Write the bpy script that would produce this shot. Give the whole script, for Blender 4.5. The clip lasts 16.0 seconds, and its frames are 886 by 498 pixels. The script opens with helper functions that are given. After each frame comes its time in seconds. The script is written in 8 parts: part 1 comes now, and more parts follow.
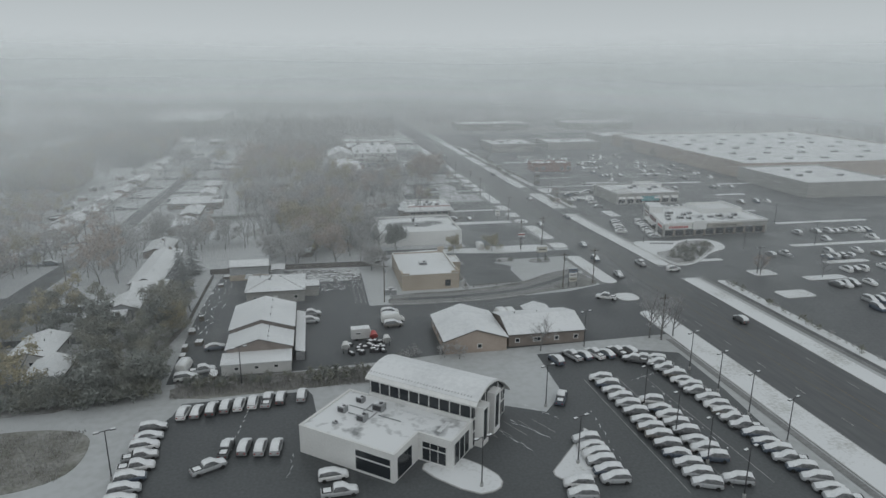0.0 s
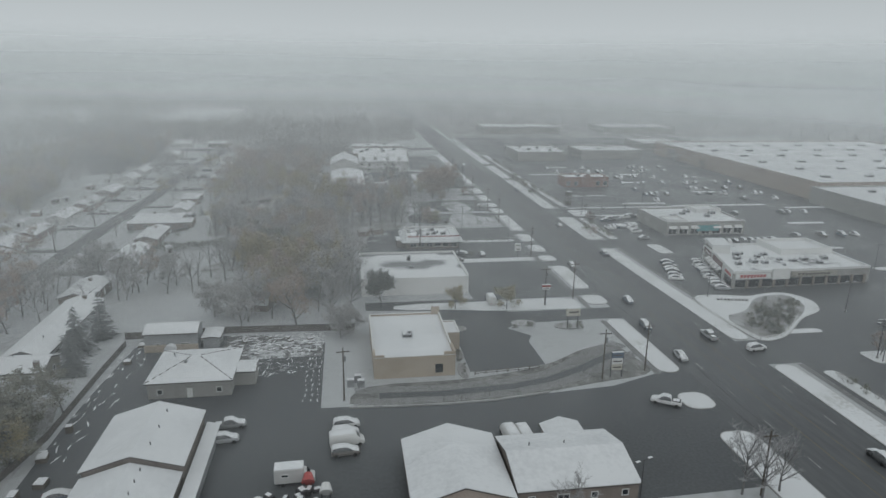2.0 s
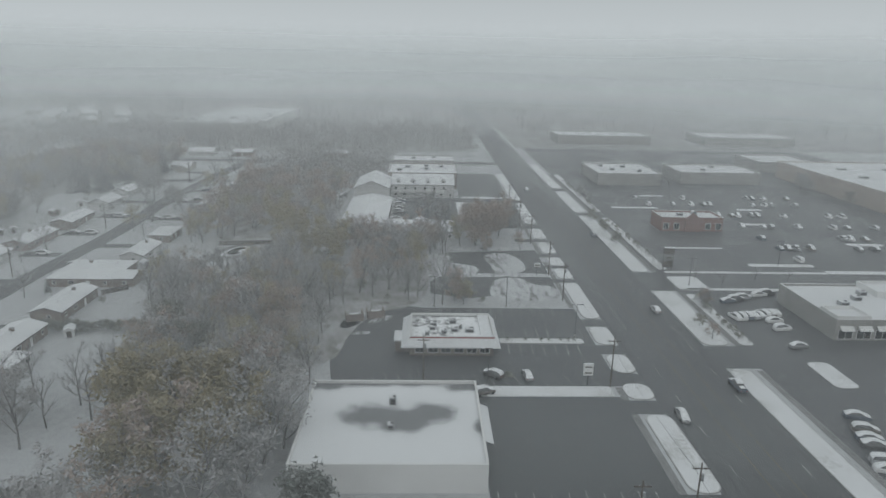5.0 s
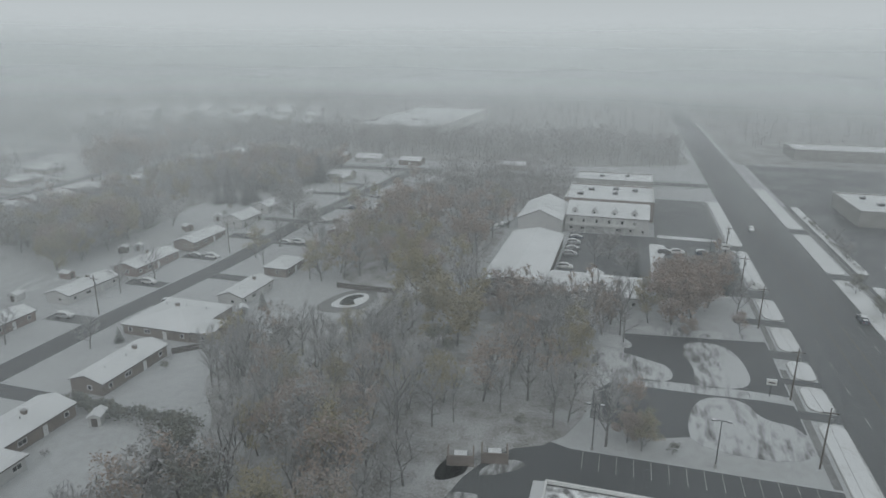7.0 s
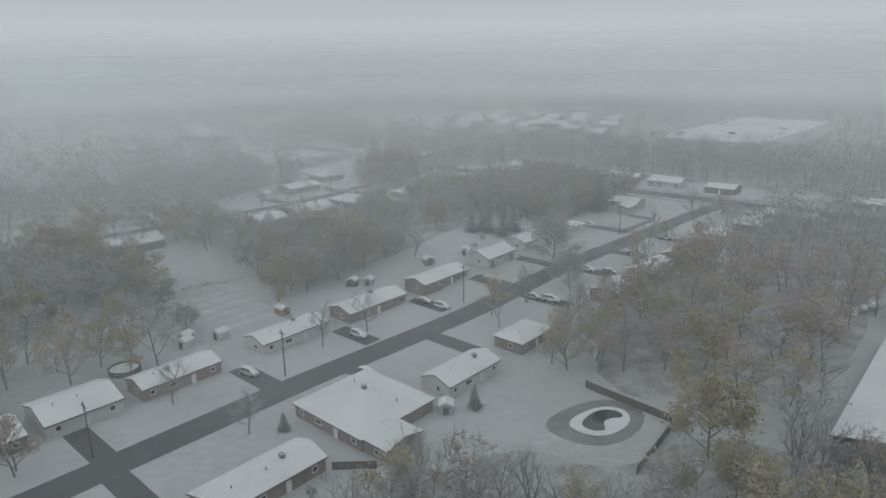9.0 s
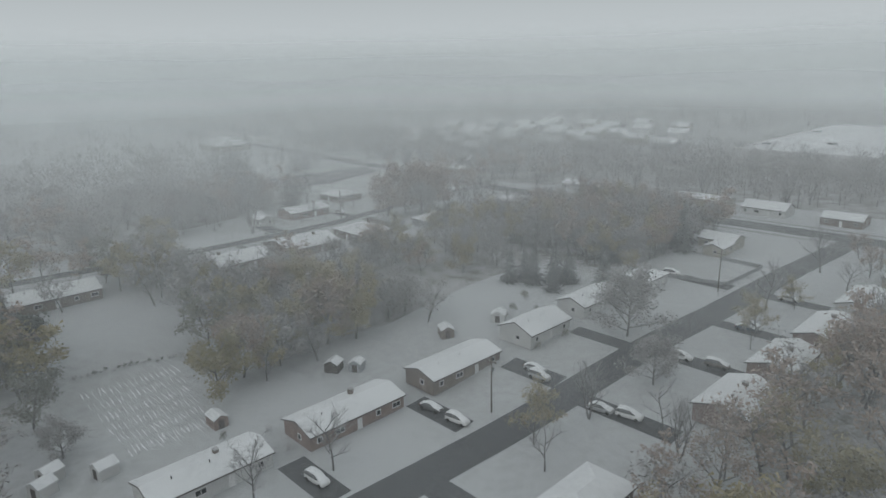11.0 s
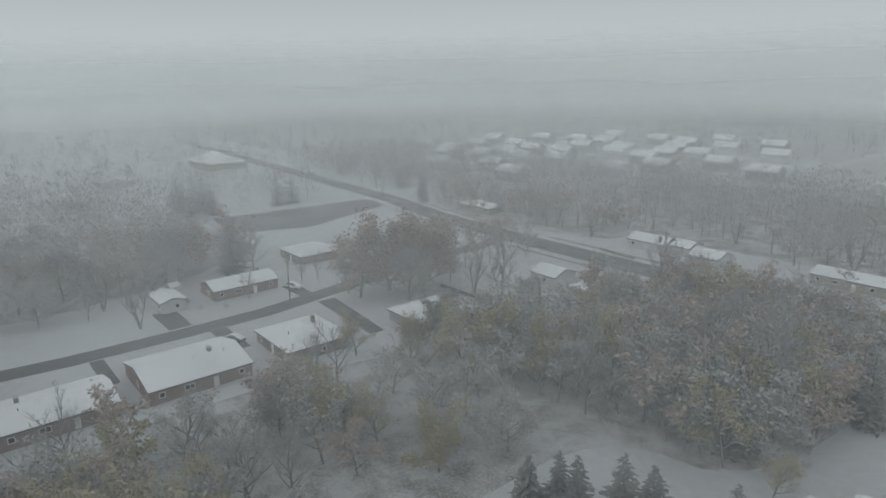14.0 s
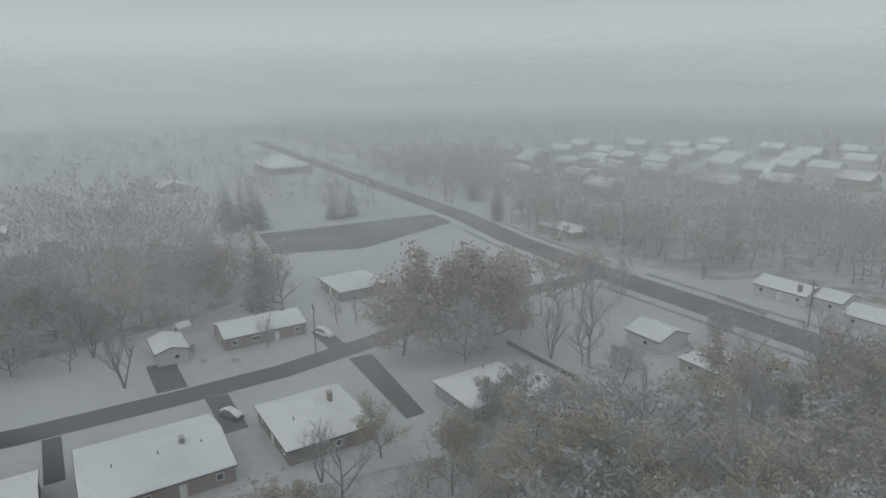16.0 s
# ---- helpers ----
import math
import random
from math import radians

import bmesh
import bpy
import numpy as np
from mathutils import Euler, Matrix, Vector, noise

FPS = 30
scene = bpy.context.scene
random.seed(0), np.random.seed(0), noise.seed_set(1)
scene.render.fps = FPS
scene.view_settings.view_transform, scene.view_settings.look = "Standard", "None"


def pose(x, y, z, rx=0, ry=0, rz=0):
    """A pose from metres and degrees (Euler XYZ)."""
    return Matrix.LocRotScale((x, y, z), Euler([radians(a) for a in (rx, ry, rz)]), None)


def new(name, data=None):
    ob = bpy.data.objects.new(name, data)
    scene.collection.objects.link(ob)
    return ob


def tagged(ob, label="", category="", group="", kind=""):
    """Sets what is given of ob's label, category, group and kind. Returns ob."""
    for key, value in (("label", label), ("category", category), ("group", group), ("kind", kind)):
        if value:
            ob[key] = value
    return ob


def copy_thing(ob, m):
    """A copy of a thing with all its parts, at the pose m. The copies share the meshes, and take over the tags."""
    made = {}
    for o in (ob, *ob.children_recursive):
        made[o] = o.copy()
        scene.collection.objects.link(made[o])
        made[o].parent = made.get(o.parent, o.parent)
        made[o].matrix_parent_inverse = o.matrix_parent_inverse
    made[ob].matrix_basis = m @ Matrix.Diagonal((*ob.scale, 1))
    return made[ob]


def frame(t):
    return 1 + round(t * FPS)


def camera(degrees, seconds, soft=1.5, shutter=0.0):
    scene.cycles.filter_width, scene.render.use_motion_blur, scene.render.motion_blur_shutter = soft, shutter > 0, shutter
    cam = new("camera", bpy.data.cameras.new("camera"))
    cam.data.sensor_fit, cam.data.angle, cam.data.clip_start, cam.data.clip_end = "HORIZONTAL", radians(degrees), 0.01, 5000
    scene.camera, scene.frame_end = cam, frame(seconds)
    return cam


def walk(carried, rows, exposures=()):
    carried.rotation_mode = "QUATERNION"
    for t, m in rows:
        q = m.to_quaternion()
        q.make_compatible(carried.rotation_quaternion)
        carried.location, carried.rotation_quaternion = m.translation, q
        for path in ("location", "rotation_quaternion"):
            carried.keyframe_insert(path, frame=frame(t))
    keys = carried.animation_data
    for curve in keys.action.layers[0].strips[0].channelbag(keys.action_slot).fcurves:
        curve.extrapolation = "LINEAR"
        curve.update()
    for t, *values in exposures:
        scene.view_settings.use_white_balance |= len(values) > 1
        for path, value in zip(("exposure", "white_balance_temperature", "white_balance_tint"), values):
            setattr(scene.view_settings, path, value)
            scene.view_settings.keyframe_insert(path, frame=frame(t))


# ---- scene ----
cam = camera(68.3, 16.0, soft=1.5)
METRES, EYE, TILT, LEAN, TURN = 480.0, 60.0, 0.0, 0.0, -11.3
ROWS = [
    (0.0, 0.0, 0.0, 0.0, 0.1, -15.49, -0.34),
    (0.5, 0.0037, 0.0265, 0.0003, 0.26, -15.59, -0.51),
    (1.0, 0.0078, 0.0558, 0.0005, 0.43, -15.64, -0.66),
    (1.5, 0.012, 0.0868, 0.0007, 0.52, -15.72, -0.78),
    (2.0, 0.0156, 0.1192, 0.0002, 2.85, -15.75, -0.84),
    (2.5, 0.0187, 0.1518, 0.0002, 3.51, -15.78, -0.94),
    (3.0, 0.0212, 0.1838, 0.0001, 4.38, -15.79, -1.02),
    (5.5, 0.027, 0.3421, 0.0017, 12.39, -16.29, -1.01),
    (6.0, 0.0241, 0.3763, 0.0012, 15.59, -16.37, -0.89),
    (6.5, 0.0193, 0.4107, 0.001, 19.66, -16.48, -0.71),
    (7.0, 0.0108, 0.4441, 0.0009, 27.1, -16.61, -0.46),
    (7.5, -0.0011, 0.4757, 0.0008, 33.55, -16.66, -0.17),
    (8.0, -0.0161, 0.5047, -0.0002, 41.61, -16.57, 0.12),
    (8.5, -0.0345, 0.5314, -0.0016, 48.81, -16.45, 0.41),
    (11.0, -0.1555, 0.6454, -0.0123, 57.24, -15.5, 1.17),
    (11.5, -0.1807, 0.6687, -0.0123, 57.24, -15.48, 1.12),
    (12.0, -0.2064, 0.6913, -0.012, 57.12, -15.51, 1.03),
    (12.5, -0.2319, 0.714, -0.0121, 56.99, -15.42, 0.99),
    (13.0, -0.2575, 0.7358, -0.0126, 58.1, -15.27, 1.0),
    (13.5, -0.2822, 0.7564, -0.0116, 59.96, -15.31, 0.94),
    (14.0, -0.3076, 0.7763, -0.0119, 62.08, -15.16, 1.01),
    (14.5, -0.3336, 0.7939, -0.012, 66.58, -15.0, 1.05),
    (15.0, -0.3601, 0.8095, -0.0118, 69.62, -14.9, 1.03),
    (15.5, -0.3793, 0.8201, -0.0118, 69.61, -14.92, 0.96),
    (16.0, -0.3804, 0.8202, -0.014, 69.5, -14.99, 0.82),
]
walk(cam, [(t, pose(0, 0, EYE, TILT, LEAN, TURN) @ pose(METRES * x, METRES * y, METRES * z, 90 + pitch, roll, yaw)) for t, x, y, z, yaw, pitch, roll in ROWS])


# ---- world and light ----
world = bpy.data.worlds.new("winter_sky")
scene.world = world
world.use_nodes = True
wn = world.node_tree
wn.nodes.clear()
w_out = wn.nodes.new("ShaderNodeOutputWorld")
w_bg = wn.nodes.new("ShaderNodeBackground")
w_sky = wn.nodes.new("ShaderNodeTexSky")
w_sky.sky_type = "NISHITA"
w_sky.sun_disc = False
w_sky.sun_elevation, w_sky.sun_rotation = radians(48), radians(200)
w_sky.dust_density = 8.0
w_grey = wn.nodes.new("ShaderNodeHueSaturation")
w_grey.inputs["Saturation"].default_value = 0.08
w_grey.inputs["Value"].default_value = 0.1
w_co = wn.nodes.new("ShaderNodeTexCoord")
w_sep = wn.nodes.new("ShaderNodeSeparateXYZ")
w_ramp = wn.nodes.new("ShaderNodeValToRGB")
w_noise = wn.nodes.new("ShaderNodeTexNoise")
w_noise.inputs["Scale"].default_value = 1.6
w_noise.inputs["Detail"].default_value = 3.0
w_add = wn.nodes.new("ShaderNodeMath")
w_add.operation = "MULTIPLY_ADD"
w_add.inputs[1].default_value = 0.004
w_off = wn.nodes.new("ShaderNodeMath")
w_off.operation = "SUBTRACT"
w_off.inputs[1].default_value = 0.002
SKY_STOPS = ((0.0, 0.565, 0.615, 0.635), (0.045, 0.54, 0.588, 0.61), (0.1, 0.475, 0.518, 0.538), (0.35, 0.62, 0.679, 0.706), (1.0, 0.42, 0.46, 0.478))
for k, (at, r, g, b) in enumerate(SKY_STOPS):
    stop = w_ramp.color_ramp.elements[k] if k < 2 else w_ramp.color_ramp.elements.new(at)
    stop.position, stop.color = at, (r, g, b, 1)
w_mix = wn.nodes.new("ShaderNodeMix")
w_mix.data_type = "RGBA"
w_mix.inputs[0].default_value = 0.93
wn.links.new(w_sky.outputs[0], w_grey.inputs["Color"])
wn.links.new(w_co.outputs["Generated"], w_sep.inputs[0])
wn.links.new(w_co.outputs["Generated"], w_noise.inputs["Vector"])
wn.links.new(w_noise.outputs[0], w_add.inputs[0])
wn.links.new(w_sep.outputs[2], w_add.inputs[2])
wn.links.new(w_add.outputs[0], w_off.inputs[0])
wn.links.new(w_off.outputs[0], w_ramp.inputs[0])
wn.links.new(w_grey.outputs[0], w_mix.inputs[6])
wn.links.new(w_ramp.outputs[0], w_mix.inputs[7])
wn.links.new(w_mix.outputs[2], w_bg.inputs[0])
wn.links.new(w_bg.outputs[0], w_out.inputs[0])
w_bg.inputs[1].default_value = 1.0

sun = new("sun", bpy.data.lights.new("sun", "SUN"))
sun.data.energy, sun.data.angle, sun.data.color = 0.22, radians(40), (1.0, 0.98, 0.95)
sun.matrix_world = pose(0, 0, 120, 42, 0, 20)
scene.view_settings.exposure = 0.0
scene.cycles.transparent_max_bounces = 40
MIST_LAYER, MIST_TINT = 0.076, (0.965, 0.99, 0.995)


# ---- materials ----
def ramp_of(nt, stops, constant=False):
    node = nt.nodes.new("ShaderNodeValToRGB")
    node.color_ramp.interpolation = "CONSTANT" if constant else "LINEAR"
    for k, (at, c) in enumerate(stops):
        e = node.color_ramp.elements[k] if k < 2 else node.color_ramp.elements.new(at)
        e.position, e.color = at, (*c, 1)
    return node


def noise_of(nt, scale, detail=4.0, coords="Object", stretch=None):
    co = nt.nodes.new("ShaderNodeTexCoord")
    tex = nt.nodes.new("ShaderNodeTexNoise")
    tex.inputs["Scale"].default_value, tex.inputs["Detail"].default_value = scale, detail
    if stretch:
        mp = nt.nodes.new("ShaderNodeMapping")
        mp.inputs["Scale"].default_value = stretch
        nt.links.new(co.outputs[coords], mp.inputs[0])
        nt.links.new(mp.outputs[0], tex.inputs["Vector"])
    else:
        nt.links.new(co.outputs[coords], tex.inputs["Vector"])
    return tex


def surface(name, a, b, big=0.15, fine=3.0, rough=0.8, rough_to=None, bump=0.2, metal=0.0, low=0.35, high=0.65, stretch=None, spec=0.5):
    """A surface whose colour runs between a and b over large stains and fine grain."""
    m = bpy.data.materials.new(name)
    m.use_nodes = True
    nt = m.node_tree
    bsdf = nt.nodes["Principled BSDF"]
    n1, n2 = noise_of(nt, big, 5.0, stretch=stretch), noise_of(nt, fine, 6.0, stretch=stretch)
    mix = nt.nodes.new("ShaderNodeMath")
    mix.operation = "MULTIPLY_ADD"
    mix.inputs[1].default_value = 0.45
    half = nt.nodes.new("ShaderNodeMath")
    half.operation = "MULTIPLY"
    half.inputs[1].default_value = 0.55
    nt.links.new(n1.outputs[0], half.inputs[0])
    nt.links.new(n2.outputs[0], mix.inputs[0])
    nt.links.new(half.outputs[0], mix.inputs[2])
    ramp = ramp_of(nt, ((low, a), (high, b)))
    nt.links.new(mix.outputs[0], ramp.inputs[0])
    nt.links.new(ramp.outputs[0], bsdf.inputs["Base Color"])
    bsdf.inputs["Metallic"].default_value = metal
    bsdf.inputs["Specular IOR Level"].default_value = spec
    if rough_to is None:
        bsdf.inputs["Roughness"].default_value = rough
    else:
        rr = ramp_of(nt, ((low, (rough,) * 3), (high, (rough_to,) * 3)))
        nt.links.new(n1.outputs[0], rr.inputs[0])
        nt.links.new(rr.outputs[0], bsdf.inputs["Roughness"])
    if bump:
        bp = nt.nodes.new("ShaderNodeBump")
        bp.inputs["Strength"].default_value, bp.inputs["Distance"].default_value = bump, 0.05
        nt.links.new(n2.outputs[0], bp.inputs["Height"])
        nt.links.new(bp.outputs[0], bsdf.inputs["Normal"])
    return m


def dusted(name, stops, snow=0.35, fine=4.0, rough=0.8, per="island", thin=0.0):
    """Bark, twigs or leaves: colours that vary piece by piece, with snow lying on what faces up."""
    m = bpy.data.materials.new(name)
    m.use_nodes = True
    nt = m.node_tree
    bsdf = nt.nodes["Principled BSDF"]
    geo = nt.nodes.new("ShaderNodeNewGeometry")
    info = nt.nodes.new("ShaderNodeObjectInfo")
    var = nt.nodes.new("ShaderNodeMath")
    var.operation = "MULTIPLY_ADD"
    var.inputs[1].default_value = 0.25
    hlf = nt.nodes.new("ShaderNodeMath")
    hlf.operation = "MULTIPLY"
    hlf.inputs[1].default_value = 0.75
    nt.links.new(info.outputs["Random"], hlf.inputs[0])
    nt.links.new(geo.outputs["Random Per Island"], var.inputs[0])
    nt.links.new(hlf.outputs[0], var.inputs[2])
    ramp = ramp_of(nt, stops)
    nt.links.new(var.outputs[0], ramp.inputs[0])
    sep = nt.nodes.new("ShaderNodeSeparateXYZ")
    nt.links.new(geo.outputs["Normal"], sep.inputs[0])
    up = nt.nodes.new("ShaderNodeMath")
    up.operation = "ABSOLUTE"
    nt.links.new(sep.outputs[2], up.inputs[0])
    grain = noise_of(nt, fine, 3.0)
    lay = nt.nodes.new("ShaderNodeMath")
    lay.operation = "MULTIPLY_ADD"
    lay.inputs[1].default_value = 0.7
    nt.links.new(up.outputs[0], lay.inputs[0])
    nt.links.new(grain.outputs[0], lay.inputs[2])
    cover = nt.nodes.new("ShaderNodeMapRange")
    cover.inputs["From Min"].default_value, cover.inputs["From Max"].default_value = 0.35, 1.15
    cover.inputs["To Min"].default_value, cover.inputs["To Max"].default_value = snow * 0.8, min(1.0, snow * 1.35)
    nt.links.new(lay.outputs[0], cover.inputs["Value"])
    mix = nt.nodes.new("ShaderNodeMix")
    mix.data_type = "RGBA"
    mix.inputs[7].default_value = (0.56, 0.575, 0.59, 1)
    nt.links.new(cover.outputs[0], mix.inputs[0])
    nt.links.new(ramp.outputs[0], mix.inputs[6])
    nt.links.new(mix.outputs[2], bsdf.inputs["Base Color"])
    bsdf.inputs["Roughness"].default_value = rough
    return m


def car_paint(name):
    m = bpy.data.materials.new(name)
    m.use_nodes = True
    nt = m.node_tree
    bsdf = nt.nodes["Principled BSDF"]
    info = nt.nodes.new("ShaderNodeObjectInfo")
    ramp = ramp_of(nt, ((0.0, (0.1, 0.102, 0.106)), (0.12, (0.36, 0.37, 0.38)), (0.4, (0.66, 0.66, 0.66)), (0.68, (0.22, 0.225, 0.23)), (0.8, (0.09, 0.11, 0.14)), (0.94, (0.15, 0.14, 0.13))), True)
    nt.links.new(info.outputs["Random"], ramp.inputs[0])
    nt.links.new(ramp.outputs[0], bsdf.inputs["Base Color"])
    dirt = noise_of(nt, 1.8)
    rr = ramp_of(nt, ((0.35, (0.22,) * 3), (0.7, (0.5,) * 3)))
    nt.links.new(dirt.outputs[0], rr.inputs[0])
    nt.links.new(rr.outputs[0], bsdf.inputs["Roughness"])
    bsdf.inputs["Metallic"].default_value = 0.1
    return m


def plain(name, c, rough=0.5, metal=0.0, emit=0.0):
    m = bpy.data.materials.new(name)
    m.use_nodes = True
    b = m.node_tree.nodes["Principled BSDF"]
    b.inputs["Base Color"].default_value, b.inputs["Roughness"].default_value, b.inputs["Metallic"].default_value = (*c, 1), rough, metal
    if emit:
        b.inputs["Emission Color"].default_value, b.inputs["Emission Strength"].default_value = (*c, 1), emit
    return m


def melted(name, blots):
    """Roof snow with dark wet blots, each (x, y, half width, half depth), frayed at their edges."""
    m = bpy.data.materials.new(name)
    m.use_nodes = True
    nt = m.node_tree
    bsdf = nt.nodes["Principled BSDF"]
    co = nt.nodes.new("ShaderNodeTexCoord")
    fray, grain = noise_of(nt, 0.28, 4.0), noise_of(nt, 1.6, 4.0)
    near = None
    for x, y, a, b in blots:
        mp = nt.nodes.new("ShaderNodeMapping")
        mp.inputs["Scale"].default_value = (1 / a, 1 / b, 0.0)
        mp.inputs["Location"].default_value = (-x / a, -y / b, 0.0)
        ln = nt.nodes.new("ShaderNodeVectorMath")
        ln.operation = "LENGTH"
        nt.links.new(co.outputs["Object"], mp.inputs[0])
        nt.links.new(mp.outputs[0], ln.inputs[0])
        if near is None:
            near = ln.outputs["Value"]
        else:
            least = nt.nodes.new("ShaderNodeMath")
            least.operation, least.inputs[2].default_value = "SMOOTH_MIN", 0.5
            nt.links.new(near, least.inputs[0])
            nt.links.new(ln.outputs["Value"], least.inputs[1])
            near = least.outputs[0]
    edge = nt.nodes.new("ShaderNodeMath")
    edge.operation, edge.inputs[1].default_value = "MULTIPLY_ADD", 1.1
    nt.links.new(fray.outputs[0], edge.inputs[0])
    nt.links.new(near, edge.inputs[2])
    ramp = ramp_of(nt, ((0.0, (0.16, 0.165, 0.17)), (0.55, (0.2, 0.205, 0.21)), (0.78, (0.64, 0.65, 0.66)), (1.0, (0.7, 0.71, 0.72))))
    half = nt.nodes.new("ShaderNodeMath")
    half.operation, half.inputs[1].default_value = "MULTIPLY", 0.5
    nt.links.new(edge.outputs[0], half.inputs[0])
    nt.links.new(half.outputs[0], ramp.inputs[0])
    nt.links.new(ramp.outputs[0], bsdf.inputs["Base Color"])
    bsdf.inputs["Roughness"].default_value = 0.75
    bp = nt.nodes.new("ShaderNodeBump")
    bp.inputs["Strength"].default_value, bp.inputs["Distance"].default_value = 0.2, 0.04
    nt.links.new(grain.outputs[0], bp.inputs["Height"])
    nt.links.new(bp.outputs[0], bsdf.inputs["Normal"])
    return m


M = {}
M["snow"] = surface("lying_snow", (0.37, 0.377, 0.375), (0.46, 0.472, 0.48), 0.03, 0.6, 0.85, low=0.34, high=0.56, bump=0.5)
M["island_snow"] = surface("kerb_snow", (0.42, 0.42, 0.405), (0.68, 0.69, 0.7), 0.12, 1.5, 0.85, low=0.3, high=0.48, bump=0.4)
M["roof_snow"] = surface("roof_snow", (0.56, 0.57, 0.583), (0.7, 0.71, 0.72), 0.1, 1.2, 0.85, low=0.3, high=0.55, bump=0.3)
M["worn_snow"] = surface("half_melted_roof_snow", (0.16, 0.16, 0.16), (0.8, 0.81, 0.82), 0.11, 0.7, 0.75, low=0.40, high=0.50, bump=0.3)
M["melt_snow"] = melted("melting_roof_snow", ((-4.0, 1.6, 6.4, 4.4), (2.0, 0.2, 5.4, 4.6), (6.4, 2.6, 5.6, 3.4), (-12.6, 12.4, 5.0, 2.4), (13.0, 12.2, 5.0, 2.6), (0.0, 13.6, 15.0, 2.0), (15.6, -2.0, 2.0, 4.0)))
M["tracked_snow"] = surface("snow_scored_by_wheels", (0.12, 0.12, 0.118), (0.5, 0.51, 0.52), 0.12, 0.9, 0.6, 0.85, 0.3, low=0.36, high=0.5, stretch=(1.0, 0.28, 1.0))
M["asphalt"] = surface("wet_asphalt", (0.06, 0.064, 0.067), (0.11, 0.116, 0.12), 0.06, 2.0, 0.3, 0.6, 0.05, low=0.35, high=0.65, spec=0.35)
M["slush"] = surface("slushy_asphalt", (0.13, 0.13, 0.128), (0.54, 0.55, 0.56), 0.05, 0.5, 0.5, 0.8, 0.3, low=0.5, high=0.62)
M["deck_snow"] = surface("thin_roof_snow", (0.24, 0.245, 0.25), (0.7, 0.71, 0.72), 0.14, 0.5, 0.75, low=0.36, high=0.47, bump=0.2)
M["grey_block"] = surface("grey_block_wall", (0.27, 0.265, 0.255), (0.36, 0.355, 0.34), 0.3, 4.0, 0.85)
# wet asphalt with distance haze put into its colour as a paler tone
M["mall"] = surface("haze_paled_asphalt", (0.075, 0.079, 0.082), (0.14, 0.145, 0.15), 0.05, 1.6, 0.35, 0.6, 0.04, low=0.36, high=0.66, spec=0.35)
M["road"] = surface("wet_road", (0.055, 0.058, 0.061), (0.105, 0.109, 0.112), 0.05, 1.2, 0.3, 0.55, 0.04, stretch=(1, 0.12, 1), spec=0.4)
M["side_street"] = surface("wet_side_street", (0.055, 0.058, 0.061), (0.11, 0.114, 0.118), 0.08, 1.2, 0.35, 0.65, 0.05, spec=0.4)
M["concrete"] = surface("wet_concrete", (0.13, 0.13, 0.13), (0.27, 0.27, 0.27), 0.2, 2.0, 0.5, 0.75, 0.15)
M["kerb"] = surface("kerb_concrete", (0.3, 0.3, 0.295), (0.46, 0.46, 0.455), 0.3, 3.0, 0.8)
M["wood_floor"] = surface("leaf_litter_and_snow", (0.16, 0.15, 0.137), (0.42, 0.425, 0.428), 0.2, 2.4, 0.95, bump=0.6, low=0.34, high=0.58)
M["meadow"] = surface("frosted_dry_grass", (0.12, 0.118, 0.098), (0.32, 0.318, 0.3), 0.25, 1.6, 0.95, bump=0.8)
M["rock"] = dusted("frosted_stone", ((0.0, (0.08, 0.08, 0.077)), (1.0, (0.26, 0.255, 0.245))), 0.26, 2.0)
M["gravel"] = surface("wet_gravel", (0.08, 0.08, 0.075), (0.3, 0.3, 0.29), 0.4, 2.2, 0.85, bump=0.6)
M["brick_red"] = surface("red_brick", (0.22, 0.17, 0.153), (0.3, 0.24, 0.22), 0.4, 6.0, 0.85)
M["brick_brown"] = surface("brown_brick", (0.18, 0.152, 0.135), (0.27, 0.235, 0.212), 0.4, 6.0, 0.85)
M["brick_tan"] = surface("tan_block", (0.34, 0.29, 0.235), (0.45, 0.39, 0.32), 0.3, 4.0, 0.85)
M["red_block"] = surface("painted_red_brick", (0.2, 0.12, 0.105), (0.26, 0.15, 0.13), 0.4, 5.0, 0.85)
M["pink_block"] = surface("pinkish_brick", (0.32, 0.265, 0.225), (0.42, 0.355, 0.31), 0.3, 4.0, 0.85)
M["siding_white"] = surface("white_siding", (0.46, 0.46, 0.455), (0.58, 0.58, 0.575), 0.3, 4.0, 0.6, bump=0.1)
M["siding_tan"] = surface("cream_siding", (0.3, 0.285, 0.25), (0.4, 0.38, 0.335), 0.3, 4.0, 0.6, bump=0.1)
M["siding_grey"] = surface("grey_siding", (0.26, 0.27, 0.28), (0.36, 0.37, 0.38), 0.3, 4.0, 0.6, bump=0.1)
M["stucco"] = surface("white_stucco", (0.62, 0.62, 0.61), (0.74, 0.74, 0.73), 0.15, 3.0, 0.75, bump=0.1)
M["dark_metal"] = surface("dark_metal", (0.05, 0.05, 0.055), (0.1, 0.1, 0.105), 0.5, 4.0, 0.5, metal=0.3, bump=0)
M["hvac"] = surface("galvanised_metal", (0.25, 0.255, 0.26), (0.4, 0.41, 0.42), 0.8, 5.0, 0.5, metal=0.4, bump=0)
M["fascia"] = surface("dark_fascia", (0.08, 0.07, 0.065), (0.14, 0.13, 0.12), 0.5, 5.0, 0.7)
M["trim"] = surface("white_trim", (0.6, 0.6, 0.59), (0.72, 0.72, 0.71), 0.5, 4.0, 0.6, bump=0)
M["glass"] = plain("window_glass", (0.03, 0.035, 0.04), 0.08)
